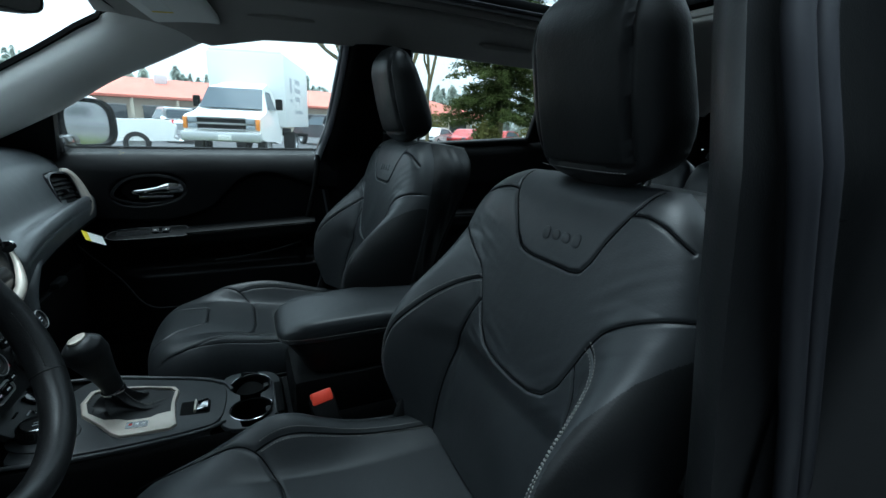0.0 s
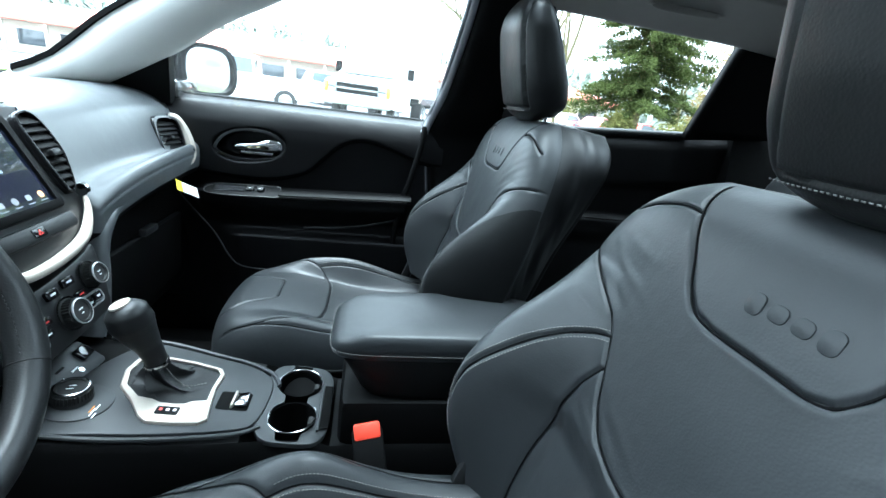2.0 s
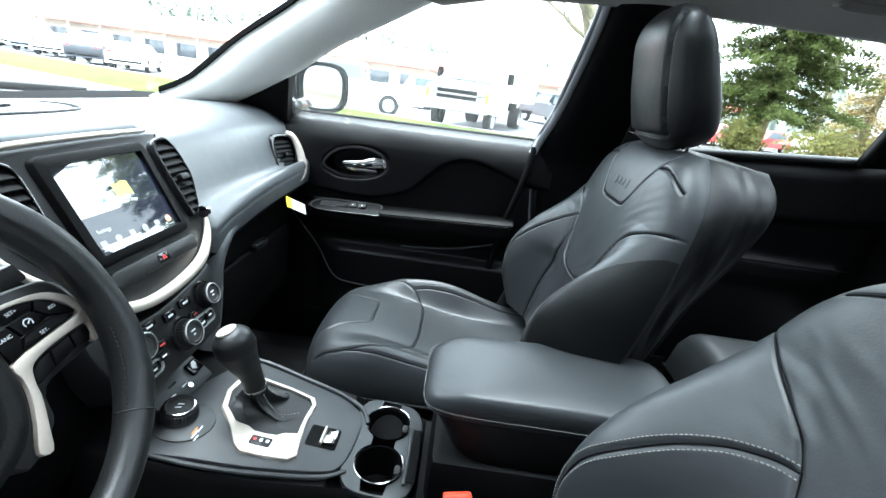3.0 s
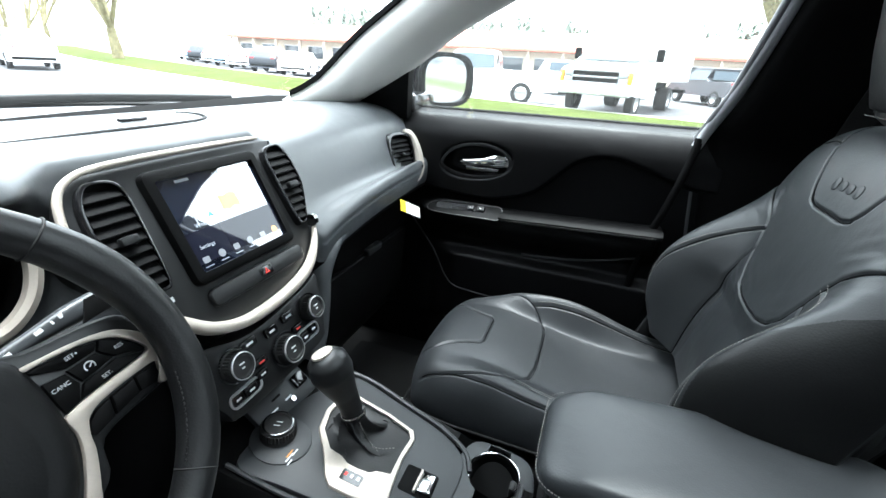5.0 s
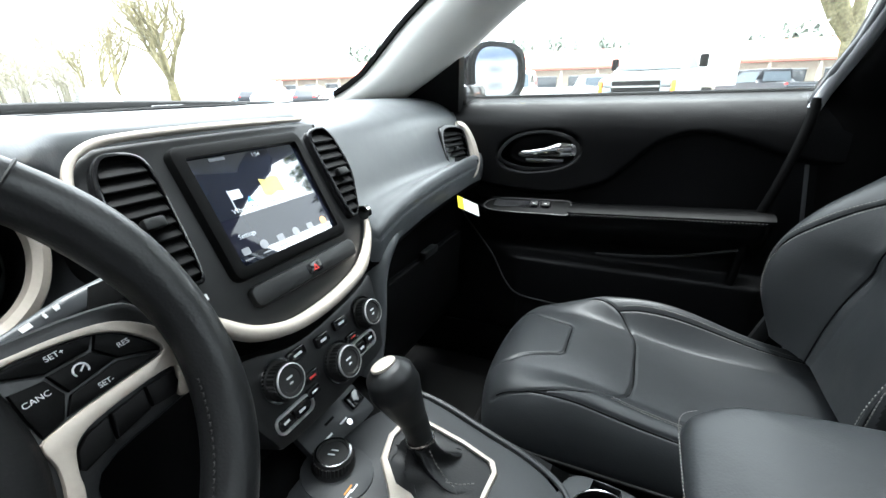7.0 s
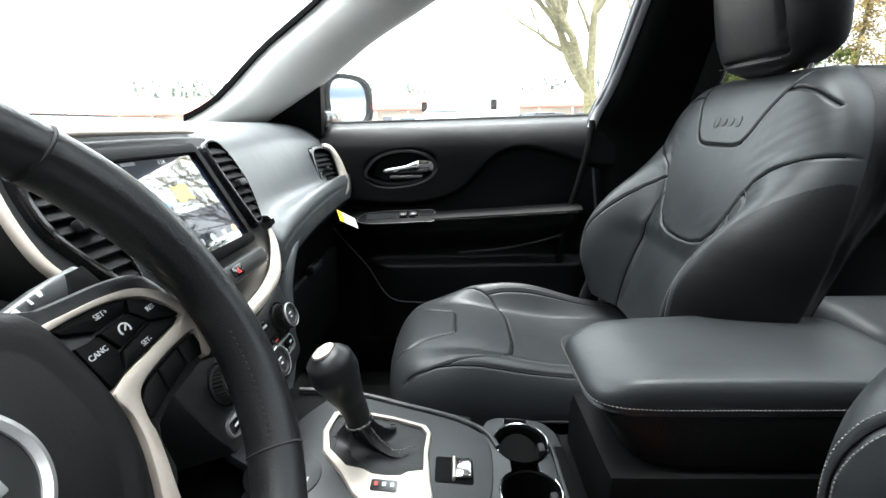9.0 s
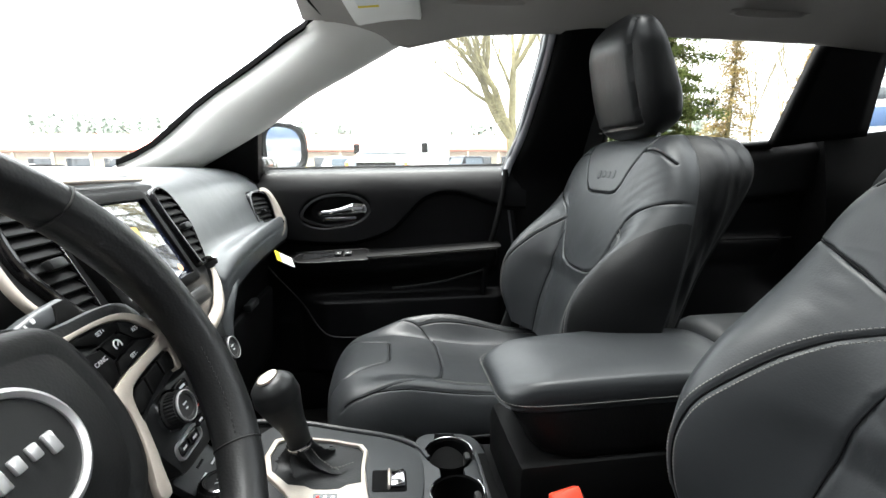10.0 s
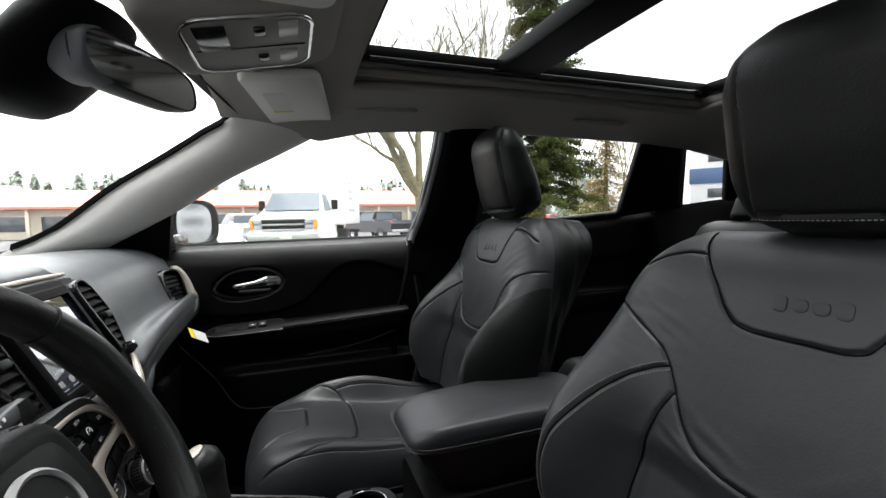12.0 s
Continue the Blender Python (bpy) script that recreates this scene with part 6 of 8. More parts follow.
            fold = 0.013 * math.sin(math.pi * v ** 0.8) * (1 - 2 * abs(math.sin(2.5 * a + 3.2 * v)) ** 0.6)
            sag = -0.018 * math.sin(math.pi * v)
            ring.append(c + np.array((fold * math.cos(a), fold * math.sin(a), sag)))
        rows.append(ring)
    grid("shifter_boot", rows, SHADED_VINYL, t, "folded black leather shifter boot", closed_u=True, sharp=60)
    stitches("stitching", [np.array((-0.600, -0.008, 0.716)), np.array((-0.615, -0.004, 0.722)), np.array((-0.632, 0.003, 0.733)), np.array((-0.645, 0.008, 0.750))], lambda p: (0.5, -0.5, 0.7), t, step=0.006, length=0.004)
    stitches("stitching", [np.array((-0.578, 0.010, 0.714)), np.array((-0.595, -0.002, 0.717)), np.array((-0.615, -0.010, 0.722))], lambda p: (0.4, -0.6, 0.7), t, step=0.006, length=0.004)
    # lever and knob
    ax = [(-0.664, 0.020, 0.750), (-0.668, 0.017, 0.772), (-0.674, 0.013, 0.795), (-0.681, 0.006, 0.822), (-0.688, 0.000, 0.850), (-0.693, -0.004, 0.872), (-0.696, -0.006, 0.884), (-0.697, -0.007, 0.8885)]
    r = [0.0185, 0.0195, 0.022, 0.0285, 0.0355, 0.0325, 0.020, 0.004]
    axs = smooth_path(ax, 5)
    sweep("shift_knob", axs, ring_section(1.0, 24), SATIN, t, "satin black shift knob", scales=np.interp(np.linspace(0, 1, len(axs)), np.linspace(0, 1, len(r)), r), up=(0, 1, 0), sharp=60)
    lathe("knob_collar", [(0.0165, 0), (0.0205, 0.0), (0.0215, 0.005), (0.0205, 0.010), (0.0165, 0.010)], frame_at((-0.664, 0.020, 0.746), (1, 0, 0.2), (0, 1, 0.1)), DARKCHROME, t, "dark chrome knob collar", n=24)
    # cap disc whose pale colour also paints the highlight on the knob's top
    prism("knob_cap", [(0.012 * math.cos(a), 0.018 * math.sin(a)) for a in np.linspace(0, 6.283, 33)[:-1]], 0.005, frame_at((-0.6975, -0.0085, 0.8850), (0.88, -0.45, 0.10), (0.45, 0.88, 0.22)), SILVER, t, "knob cap, pale for its top highlight", bevel=0.002)
    # drive mode dial
    D = frame_at((-0.768, -0.050, con_z(-0.768) + 0.004), (1, 0, -0.11), (0, 1, 0))
    prism("dial_base", [(0.052 * math.cos(a) + 0.012, 0.046 * math.sin(a) - 0.008) for a in np.linspace(0, 6.283, 33)[:-1]], 0.0025, D, CONGREY, t, bevel=0.001)
    kd = lathe("mode_dial", [(0, 0.0), (0.030, 0.0), (0.0305, 0.004), (0.028, 0.008), (0.027, 0.022), (0.0245, 0.0255), (0.020, 0.0255), (0.019, 0.024), (0, 0.024)], D, RUBBER, t, "black ribbed drive mode dial", n=40)
    prism("dial_grip", [(rr * math.cos(a), rr * math.sin(a)) for rr, a in cog(0.0272, 0.0292, 34)], 0.013, D, RUBBER, kd, z0=0.0085)
    lathe("dial_ring", [(0.0228, 0.0252), (0.0250, 0.0244), (0.0250, 0.0258), (0.0228, 0.0264)], D, DARKCHROME, kd, "chrome dial ring", n=40)
    for k in range(2):
        box("dial_mark", (0.010, 0.0018, 0.0004), D @ Matrix.Translation((0, 0.004 - 0.008 * k, 0.0244)) @ Matrix.Rotation(radians(20), 4, "Z"), WHITEINK, kd, bevel=0)
    for i, (x, y, w) in enumerate(((0.040, -0.020, 0.016), (0.046, -0.014, 0.014), (0.044, -0.026, 0.018), (0.050, -0.033, 0.012))):
        box("mode_mark", (0.0022, w, 0.0004), D @ Matrix.Translation((x + 0.002, y - 0.004, 0.0027)), ORANGEINK if i == 0 else WHITEINK, t, "white mode print" if i else "orange mode print", bevel=0)
    # socket panel under the climate controls
    U = frame_at((-0.806, 0.012, 0.738), (0, 1, 0), (-0.68, 0, 0.56))
    prism("socket_panel", rounded(0.135, 0.062, 0.008), 0.012, U, CONGREY, t, "grey socket panel", bevel=0.003, z0=-0.012)
    box("usb_cover", (0.030, 0.026, 0.010), U @ Matrix.Translation((0.046, 0.006, 0.003)), GLOSS, t, bevel=0.004)
    box("usb_slot", (0.020, 0.004, 0.001), U @ Matrix.Translation((-0.012, 0.010, 0.0008)), BACKDARK, t, bevel=0)
    for x, w in ((-0.032, 0.020), (0.006, 0.016)):
        box("socket_mark", (w, 0.003, 0.0004), U @ Matrix.Translation((x, -0.006, 0.0006)), WHITEINK, t, bevel=0)
    lathe("aux_socket", [(0, 0), (0.005, 0), (0.005, 0.002), (0.003, 0.002), (0.003, 0.0005), (0, 0.0005)], U @ Matrix.Translation((0.012, -0.014, 0.0004)), DARKCHROME, t, n=16)
    # parking brake switch in its recess
    prism("brake_recess", [(0.051 + x, -0.023 + y) for x, y in rounded(0.056, 0.048, 0.005)], 0.0006, CON, BACKDARK, t, z0=0.0042)
    brake = box("brake_switch", (0.024, 0.034, 0.010), CON @ Matrix.Translation((0.064, -0.023, 0.008)) @ Matrix.Rotation(radians(-14), 4, "Y"), DARKCHROME, t, "bright metal parking brake switch", bevel=0.003)
    box("switch_edge", (0.004, 0.040, 0.010), CON @ Matrix.Translation((0.050, -0.023, 0.008)), SILVER, brake, "pale switch edge", bevel=0.0015)
    box("brake_mark", (0.007, 0.007, 0.0004), CON @ Matrix.Translation((0.066, -0.023, 0.0136)) @ Matrix.Rotation(radians(-14), 4, "Y"), WHITEINK, brake, bevel=0)
    # cup holders
    for cy in (0.050, -0.048):
        M = Matrix.Translation((-0.410, cy, con_z(-0.41)))
        lathe("cup_well", [(0.0425, 0.002), (0.0425, 0.0), (0.041, -0.002), (0.039, -0.070), (0.001, -0.072)], M, PLASTIC, t, "black cup holder well", n=40, hollow=True)
        side_sign = 1 if cy > 0 else -1
        arc = [np.array(M @ Vector((0.0435 * math.cos(a), 0.0435 * math.sin(a) * side_sign, 0.0036))) for a in np.linspace(radians(-28), radians(208), 40)]
        sweep("cup_ring", arc, ring_section(0.0016, 8), DARKCHROME, t, "dark chrome cup holder rim")
        box("cup_grip", (0.012, 0.020, 0.030), M @ Matrix.Translation((0.034, 0.0, -0.02)), RUBBER, t, bevel=0.004)
    # one grey surround with an opening like a figure of eight
    outer, eight = [], []
    for an in np.linspace(0, 2 * math.pi, 73)[:-1]:
        ca, sa = math.cos(an), math.sin(an)
        k = (abs(ca / 0.068) ** 4 + abs(sa / 0.112) ** 4) ** -0.25
        outer.append((0.163 + k * ca, k * sa))
        inside = 0.0445 ** 2 - (0.049 * ca) ** 2
        k = max(0.022 / max(abs(ca), 0.2), 0.049 * abs(sa) + math.sqrt(inside) if inside > 0 else 0.0)
        eight.append((0.160 + k * ca, k * sa + 0.001))
    prism("cup_surround", outer, 0.010, CON, CONGREY, t, "satin grey cup holder surround", bevel=0.003, hole=eight, z0=-0.010)
    box("cup_bridge", (0.044, 0.012, 0.05), (-0.410, 0.001, con_z(-0.41) - 0.040), CONGREY, t, bevel=0.004)
    # slotted tray in front of the armrest
    box("tray_slot", (0.016, 0.12, 0.003), (-0.350, -0.015, con_z(-0.35) + 0.004), BACKDARK, t, bevel=0.001)
    box("tray_edge", (0.006, 0.135, 0.006), (-0.361, -0.015, con_z(-0.36) + 0.004), CONGREY, t, bevel=0.002)
    # armrest bin and lid
    rows = []
    for z, k, fx in ((0.752, 0.90, 0.050), (0.757, 0.94, 0.044), (0.770, 0.97, 0.036), (0.80, 0.985, 0.024), (0.835, 1.0, 0.004), (0.842, 0.985, 0.004)):
        row = []
        for a in np.linspace(0, 2 * math.pi, 49)[:-1]:
            c = abs(math.cos(a)) ** 0.35 * math.copysign(1, math.cos(a))
            row.append((-0.125 + 0.212 * k * c + fx * max(0.0, -c), 0.008 + 0.096 * k * abs(math.sin(a)) ** 0.35 * math.copysign(1, math.sin(a)), z))
        rows.append(row)
    box("armrest_neck", (0.405, 0.196, 0.16), (-0.122, 0.004, 0.675), PLASTIC, t, "black armrest neck", bevel=0.02)
    grid("armrest_bin", rows, LEATHER_SIDE, t, "black armrest bin", closed_u=True, cap=True, sharp=60)
    rows = []
    for z, k in ((0.843, 0.985), (0.846, 1.0), (0.849, 0.99), (0.852, 1.0), (0.866, 1.0), (0.876, 0.985), (0.882, 0.95), (0.885, 0.88), (0.886, 0.6), (0.886, 0.05)):
        row = []
        for a in np.linspace(0, 2 * math.pi, 73)[:-1]:
            c, s = math.cos(a), math.sin(a)
            x = -0.125 + 0.222 * k * abs(c) ** 0.30 * math.copysign(1, c)
            wd = 0.100 if s < 0 else np.interp(x, [-0.345, -0.10, 0.1], [0.080, 0.098, 0.098])
            y = 0.012 + wd * k * abs(s) ** 0.30 * math.copysign(1, s)
            crown = 0.006 * (1 - ((x + 0.125) / 0.22) ** 2) if k < 0.97 else 0
            row.append((x, y, z - 0.012 * step01((-0.28 - x) / 0.07) * (1 if z > 0.86 else 0) + crown - 0.004))
        rows.append(row)
    grid("armrest_lid", rows, LEATHER, t, "padded black leather armrest lid", closed_u=True, cap=True, sharp=60)
    seam = [(-0.125 + 0.2235 * abs(math.cos(a)) ** 0.30 * math.copysign(1, math.cos(a)), 0.012 + 0.1012 * abs(math.sin(a)) ** 0.30 * math.copysign(1, math.sin(a)), 0.8505) for a in np.linspace(math.pi * 0.75, math.pi * 1.9, 60)]
    stitches("stitching", seam, lambda p: (p[0] + 0.125, p[1] * 2, 0.2), t, step=0.0048, length=0.0031)
    return t


CONGREY = mat("satin grey console plastic", (0.034, 0.036, 0.038), 0.45, spec=0.3, bump=0.15, bump_scale=800, big=0.06, big_scale=6)
console()

buckle = thing("seat_buckle", (-0.27, -0.155, 0.62), "black seat belt buckle with a red release button", "seat buckle")
BM = frame_at((-0.273, -0.150, 0.742), (0.97, 0.10, 0.12), (-0.10, 0.62, 0.78))
box("buckle_body", (0.052, 0.080, 0.024), BM @ Matrix.Translation((0, -0.034, -0.004)), PLASTIC, buckle, bevel=0.006)
box("release_button", (0.044, 0.026, 0.020), BM @ Matrix.Translation((0, 0.002, 0.001)), RED, buckle, "bright red release button", bevel=0.004)
box("stalk", (0.022, 0.12, 0.010), BM @ Matrix.Translation((0, -0.12, -0.006)), PLASTIC, buckle, bevel=0.002)

# ---- floor mat with a plain emblem ----
mat_ob = thing("floor_mat", (-0.85, 0.38, 0.41), "black carpet floor mat with a pale woven emblem", "floor mat")
box("mat", (0.46, 0.46, 0.012), (-0.76, 0.36, 0.425), CARPET, mat_ob, bevel=0.005)
for i in range(4):
    box("emblem_bar", (0.030, 0.012 if i else 0.015, 0.001), (-0.744, 0.318 + 0.024 * i, 0.4318), PAPER, mat_ob, "plain pale emblem bar", bevel=0)

# ---- roof fittings ----
def overhead_console():
    t = thing("overhead_console", (-0.56, 0, 1.60), "grey overhead console with map lights and a chrome edge", "overhead console")
    O = frame_at((-0.577, 0.0, 1.563), (0, -1, 0), (-1, 0, -0.20))
    rows = []
    o = rounded(0.30, 0.30, 0.06, 6)
    for k, z in ((1.0, -0.05), (0.98, -0.012), (0.92, -0.002), (0.82, 0.0)):
        rows.append([np.array(O @ Vector((x * k, y * k, z))) for x, y in o])
    grid("shell", rows, LINER, t, "light grey moulded shell", closed_u=True, cap=True)
    prism("plate", rounded(0.205, 0.185, 0.035, 6), 0.004, O, OHGREY, t, "grey switch plate", bevel=0.001)
    prism("chrome_edge", rounded(0.214, 0.194, 0.038, 6), 0.007, O, CHROME, t, "bright chrome edge", bevel=0.002, hole=rounded(0.203, 0.183, 0.034, 6))
    box("display_window", (0.09, 0.045, 0.003), O @ Matrix.Translation((0.035, 0.055, 0.005)), GLOSS, t, bevel=0.001)
    for x in (-0.055, 0.055):
        box("map_light", (0.055, 0.030, 0.003), O @ Matrix.Translation((x, -0.058, 0.005)), LENS, t, "clear ribbed map light lens", bevel=0.001)
        box("light_switch", (0.030, 0.018, 0.006), O @ Matrix.Translation((x, -0.015, 0.006)), GLOSS, t, bevel=0.003)
    box("bin_line", (0.002, 0.17, 0.002), O @ Matrix.Translation((-0.008, 0, 0.0045)), BACKDARK, t, bevel=0)
    return t


OHGREY = mat("grey console plastic", (0.30, 0.29, 0.27), 0.5, bump=0.2, bump_scale=700)
LENS = mat("milky lens", (0.60, 0.60, 0.58), 0.2)
overhead_console()


def sun_visor(sign):
    t = thing("sun_visor", (-0.52, sign * 0.33, 1.565), "pale grey folded sun visor with a label" if sign > 0 else "pale grey folded sun visor", "sun visor", "sun visors")
    V = frame_at((-0.515, sign * 0.335, 1.560), (0.15 * sign, 1, -0.03 * sign), (-1, 0.0, -0.05))
    rows = []
    o = rounded(0.36, 0.165, 0.025, 5)
    for k, z in ((0.96, 0.013), (1.0, 0.008), (1.0, -0.002), (0.96, -0.007)):
        rows.append([np.array(V @ Vector((x * (1 - (1 - k) * 0.4), y * k, z))) for x, y in o])
    grid("panel", rows, PILLAR, t, closed_u=True, cap=True)
    box("warning_label", (0.15, 0.046, 0.0006), V @ Matrix.Translation((-0.01, 0.030, -0.0075)), PAPER, t, "white printed warning label", bevel=0)
    box("label_stripe", (0.010, 0.046, 0.0004), V @ Matrix.Translation((0.058, 0.030, -0.0080)), YELLOW, t, bevel=0)
    lathe("hinge", [(0, -0.015), (0.010, -0.015), (0.010, 0.015), (0, 0.015)], V @ Matrix.Translation((-0.17 * 1, 0.055, 0.012)) @ Matrix.Rotation(radians(90), 4, "Y"), PILLAR, t, n=16)
    return t


sun_visor(1)
sun_visor(-1)


def grab_handle(sign, x0):
    t = thing("grab_handle", (x0, sign * 0.44, 1.61), "grey folded ceiling grab handle", "grab handle", "grab handles")
    path = smooth_path([(x0 - 0.100, sign * 0.452, 1.618), (x0 - 0.096, sign * 0.446, 1.596), (x0 - 0.070, sign * 0.440, 1.586), (x0 + 0.070, sign * 0.440, 1.588), (x0 + 0.096, sign * 0.446, 1.598), (x0 + 0.100, sign * 0.452, 1.620)], 5)
    sweep("grip", path, ring_section(0.008, 10, 0.011), LINER, t)
    for q in (-0.100, 0.100):
        box("mount", (0.034, 0.034, 0.040), (x0 + q, sign * 0.450, 1.606), LINER, t, bevel=0.010, seg=3)
    return t


grab_handle(1, -0.262)
grab_handle(1, 0.50)


def inside_mirror():
    t = thing("inside_mirror", (-0.80, -0.06, 1.54), "black rear-view mirror on a stalk under a sensor cover", "rear-view mirror")
    M = frame_at((-0.719, -0.035, 1.485), (0.073, 0.24, 0.010), (-0.05, 0, 0.99))
    o = [(0.128 * abs(math.cos(a)) ** 0.5 * math.copysign(1, math.cos(a)), 0.036 * abs(math.sin(a)) ** 0.65 * math.copysign(1, math.sin(a))) for a in np.linspace(0.05, 6.333, 49)[:-1]]
    rows = []
    for k, z in ((1.0, 0.0), (1.02, -0.010), (0.98, -0.028), (0.75, -0.045), (0.3, -0.052), (0.03, -0.053)):
        rows.append([np.array(M @ Vector((x * k, y * k, z))) for x, y in o])
    grid("housing", rows, SATIN, t, closed_u=True)
    prism("rim", [(x, y) for x, y in o], 0.005, M, SATIN, t, bevel=0.002, hole=[(x * 0.965, y * 0.90) for x, y in o])
    mesh("mirror_glass", [M @ Vector((x * 0.97, y * 0.91, 0.0035)) for x, y in o], [tuple(range(len(o)))], CHROME, t, "reflecting mirror glass", smooth=False)
    # lighter end piece: the light on the black housing's end, put into colour
    end = [(x, y) for x, y in o if x < -0.085]
    rows = []
    for k, z in ((0.90, 0.0075), (1.0, 0.006), (1.05, -0.002), (1.05, -0.030), (0.9, -0.044)):
        rows.append([np.array(M @ Vector((-0.085 + (x + 0.085) * k, y * k * 1.03, z))) for x, y in end])
    grid("lit_end", rows, LIT_ENDGREY, t, "housing end painted grey for the light on it", cap=True)
    sweep("stalk", [(-0.745, -0.040, 1.49), (-0.82, -0.060, 1.53)], ring_section(0.014, 12), SATIN, t, up=(0, 1, 0))
    rows = []
    for k, z, w in ((0.5, 1.545, 0.06), (0.9, 1.54, 0.085), (1.0, 1.52, 0.10), (1.0, 1.47, 0.10), (0.9, 1.435, 0.09), (0.6, 1.42, 0.07), (0.1, 1.417, 0.02)):
        rows.append([(-0.80 + (z - 1.50) * 0.8 + 0.05 * k * math.cos(a), -0.075 + w * math.sin(a), z) for a in np.linspace(0, 6.283, 33)[:-1]])
    grid("sensor_cover", rows, PLASTIC, t, "black windscreen sensor cover", closed_u=True, cap=True)
    return t


LIT_ENDGREY = mat("satin grey of the lit housing end", (0.12, 0.125, 0.135), 0.4, bump=0.1, bump_scale=800)
inside_mirror()
# wiper resting at the foot of the windscreen
wiper = thing("wiper", (-1.40, 0.2, 1.16), "black wiper arm resting on the windscreen", "wiper")
sweep("arm", smooth_path([(-1.44, 0.52, 1.165), (-1.46, 0.30, 1.185), (-1.47, 0.05, 1.195)], 6), ring_section(0.010, 8, 0.006), RUBBER, wiper)
sweep("blade", smooth_path([(-1.38, 0.55, 1.19), (-1.45, 0.20, 1.203), (-1.455, -0.10, 1.205)], 6), ring_section(0.006, 8, 0.010), RUBBER, wiper)

# ---- outside: ground, road, verge ----
def leafy(name, color, share=0.5, vary=0.4, noise_scale=1.0):
    """Leaves and needles: matt, and lit through as well as from above."""
    m = mat(name, color, 0.95, spec=0.05, vary=vary, noise_scale=noise_scale, big=0.2, big_scale=0.35)
    nt = m.node_tree
    through_leaf, mix = nt.nodes.new("ShaderNodeBsdfTranslucent"), nt.nodes.new("ShaderNodeMixShader")
    b = nt.nodes["Principled BSDF"]
    nt.links.new(b.inputs["Base Color"].links[0].from_socket, through_leaf.inputs["Color"])
    mix.inputs[0].default_value = share
    nt.links.new(b.outputs[0], mix.inputs[1])
    nt.links.new(through_leaf.outputs[0], mix.inputs[2])
    nt.links.new(mix.outputs[0], nt.nodes["Material Output"].inputs["Surface"])
    return m


ASPHALT = mat("wet grey asphalt", (0.085, 0.085, 0.089), 0.8, spec=0.25, vary=0.25, noise_scale=40, big=0.2, big_scale=0.4, bump=0.6, bump_scale=60)
GRASS = mat("winter grass", (0.048, 0.062, 0.014), 0.95, spec=0.04, vary=0.4, noise_scale=12, big=0.25, big_scale=0.6, bump=1.0, bump_scale=40)
CONCRETE = mat("pale concrete", (0.42, 0.41, 0.39), 0.85, vary=0.12, noise_scale=20, big=0.1, big_scale=1.5, bump=0.5, bump_scale=60)
BLOCKER_DARK = mat("dark light-blocking wall", (0.034, 0.034, 0.037), 0.9, spec=0.2, vary=0.15, noise_scale=8, big=0.15, big_scale=0.8)
WHITEPAINT = mat("white vehicle paint", (0.78, 0.78, 0.77), 0.35, coat=0.4, big=0.04, big_scale=1.0)
SILVERPAINT = mat("silver vehicle paint", (0.50, 0.51, 0.52), 0.35, metal=0.3, coat=0.4)
DARKPAINT = mat("dark vehicle paint", (0.02, 0.023, 0.03), 0.3, spec=0.3, coat=0.15)
REDPAINT = mat("red vehicle paint", (0.55, 0.03, 0.03), 0.3, coat=0.5)
BLUEPAINT = mat("pale blue vehicle paint", (0.25, 0.33, 0.42), 0.3, coat=0.5)
BOXWHITE = mat("white box panel", (0.80, 0.80, 0.79), 0.5, big=0.05, big_scale=1.2)
CARGLASS = mat("dark car glass", (0.10, 0.12, 0.14), 0.10, spec=0.08)
TYRE = mat("tyre rubber", (0.02, 0.02, 0.02), 0.85)
RIMGREY = mat("alloy rim", (0.45, 0.45, 0.46), 0.35, metal=0.8)
BARK = mat("mossy bark", (0.17, 0.15, 0.085), 0.95, spec=0.1, vary=0.4, noise_scale=20, bump=1.0, bump_scale=30, big=0.3, big_scale=2)
NEEDLE = leafy("green conifer needles", (0.085, 0.105, 0.035), 0.45, 0.45, 1.2)
# haze painted into the colour: far paler than the near needles
HAZENEEDLE = leafy("haze-paled far needles", (0.42, 0.46, 0.41), 0.55, 0.15, 0.2)
LARCH = leafy("yellowish larch twigs", (0.26, 0.20, 0.09), 0.5, 0.3, 1.0)
# twigs greyed and lightened, so the colour holds the distant haze
HAZETWIG = leafy("haze-paled leafless twigs", (0.34, 0.32, 0.25), 0.25, 0.2, 0.2)
SHRUB = leafy("hedge leaves", (0.17, 0.17, 0.06), 0.5, 0.35, 2.0)
REDROOF = mat("weathered red roof", (0.55, 0.17, 0.12), 0.7, vary=0.12, noise_scale=3, big=0.12, big_scale=0.3)
CREAM = mat("cream rendered wall", (0.52, 0.47, 0.38), 0.85, big=0.1, big_scale=0.5, vary=0.06, noise_scale=8)
BLUEBAND = mat("blue cladding", (0.06, 0.11, 0.22), 0.5, big=0.1, big_scale=0.4)
PALEWALL = mat("pale grey cladding", (0.60, 0.61, 0.62), 0.6, big=0.08, big_scale=0.4)
WINDOWDARK = mat("dark window glass", (0.06, 0.07, 0.08), 0.1, spec=0.7)
LAMPGLASS = mat("headlamp glass", (0.30, 0.33, 0.37), 0.1)
AMBER = mat("amber lamp", (0.80, 0.28, 0.04), 0.3)
TAILRED = mat("red lamp", (0.55, 0.02, 0.02), 0.25)

gx = np.concatenate([[-3000, -800, -300], np.linspace(-120, 120, 61), [300, 800, 3000]])
tagged(grid("ground", [[(x, y, -0.02) for x in gx] for y in gx], ASPHALT), "wide grey asphalt of the road and car park", "ground", kind="structure")
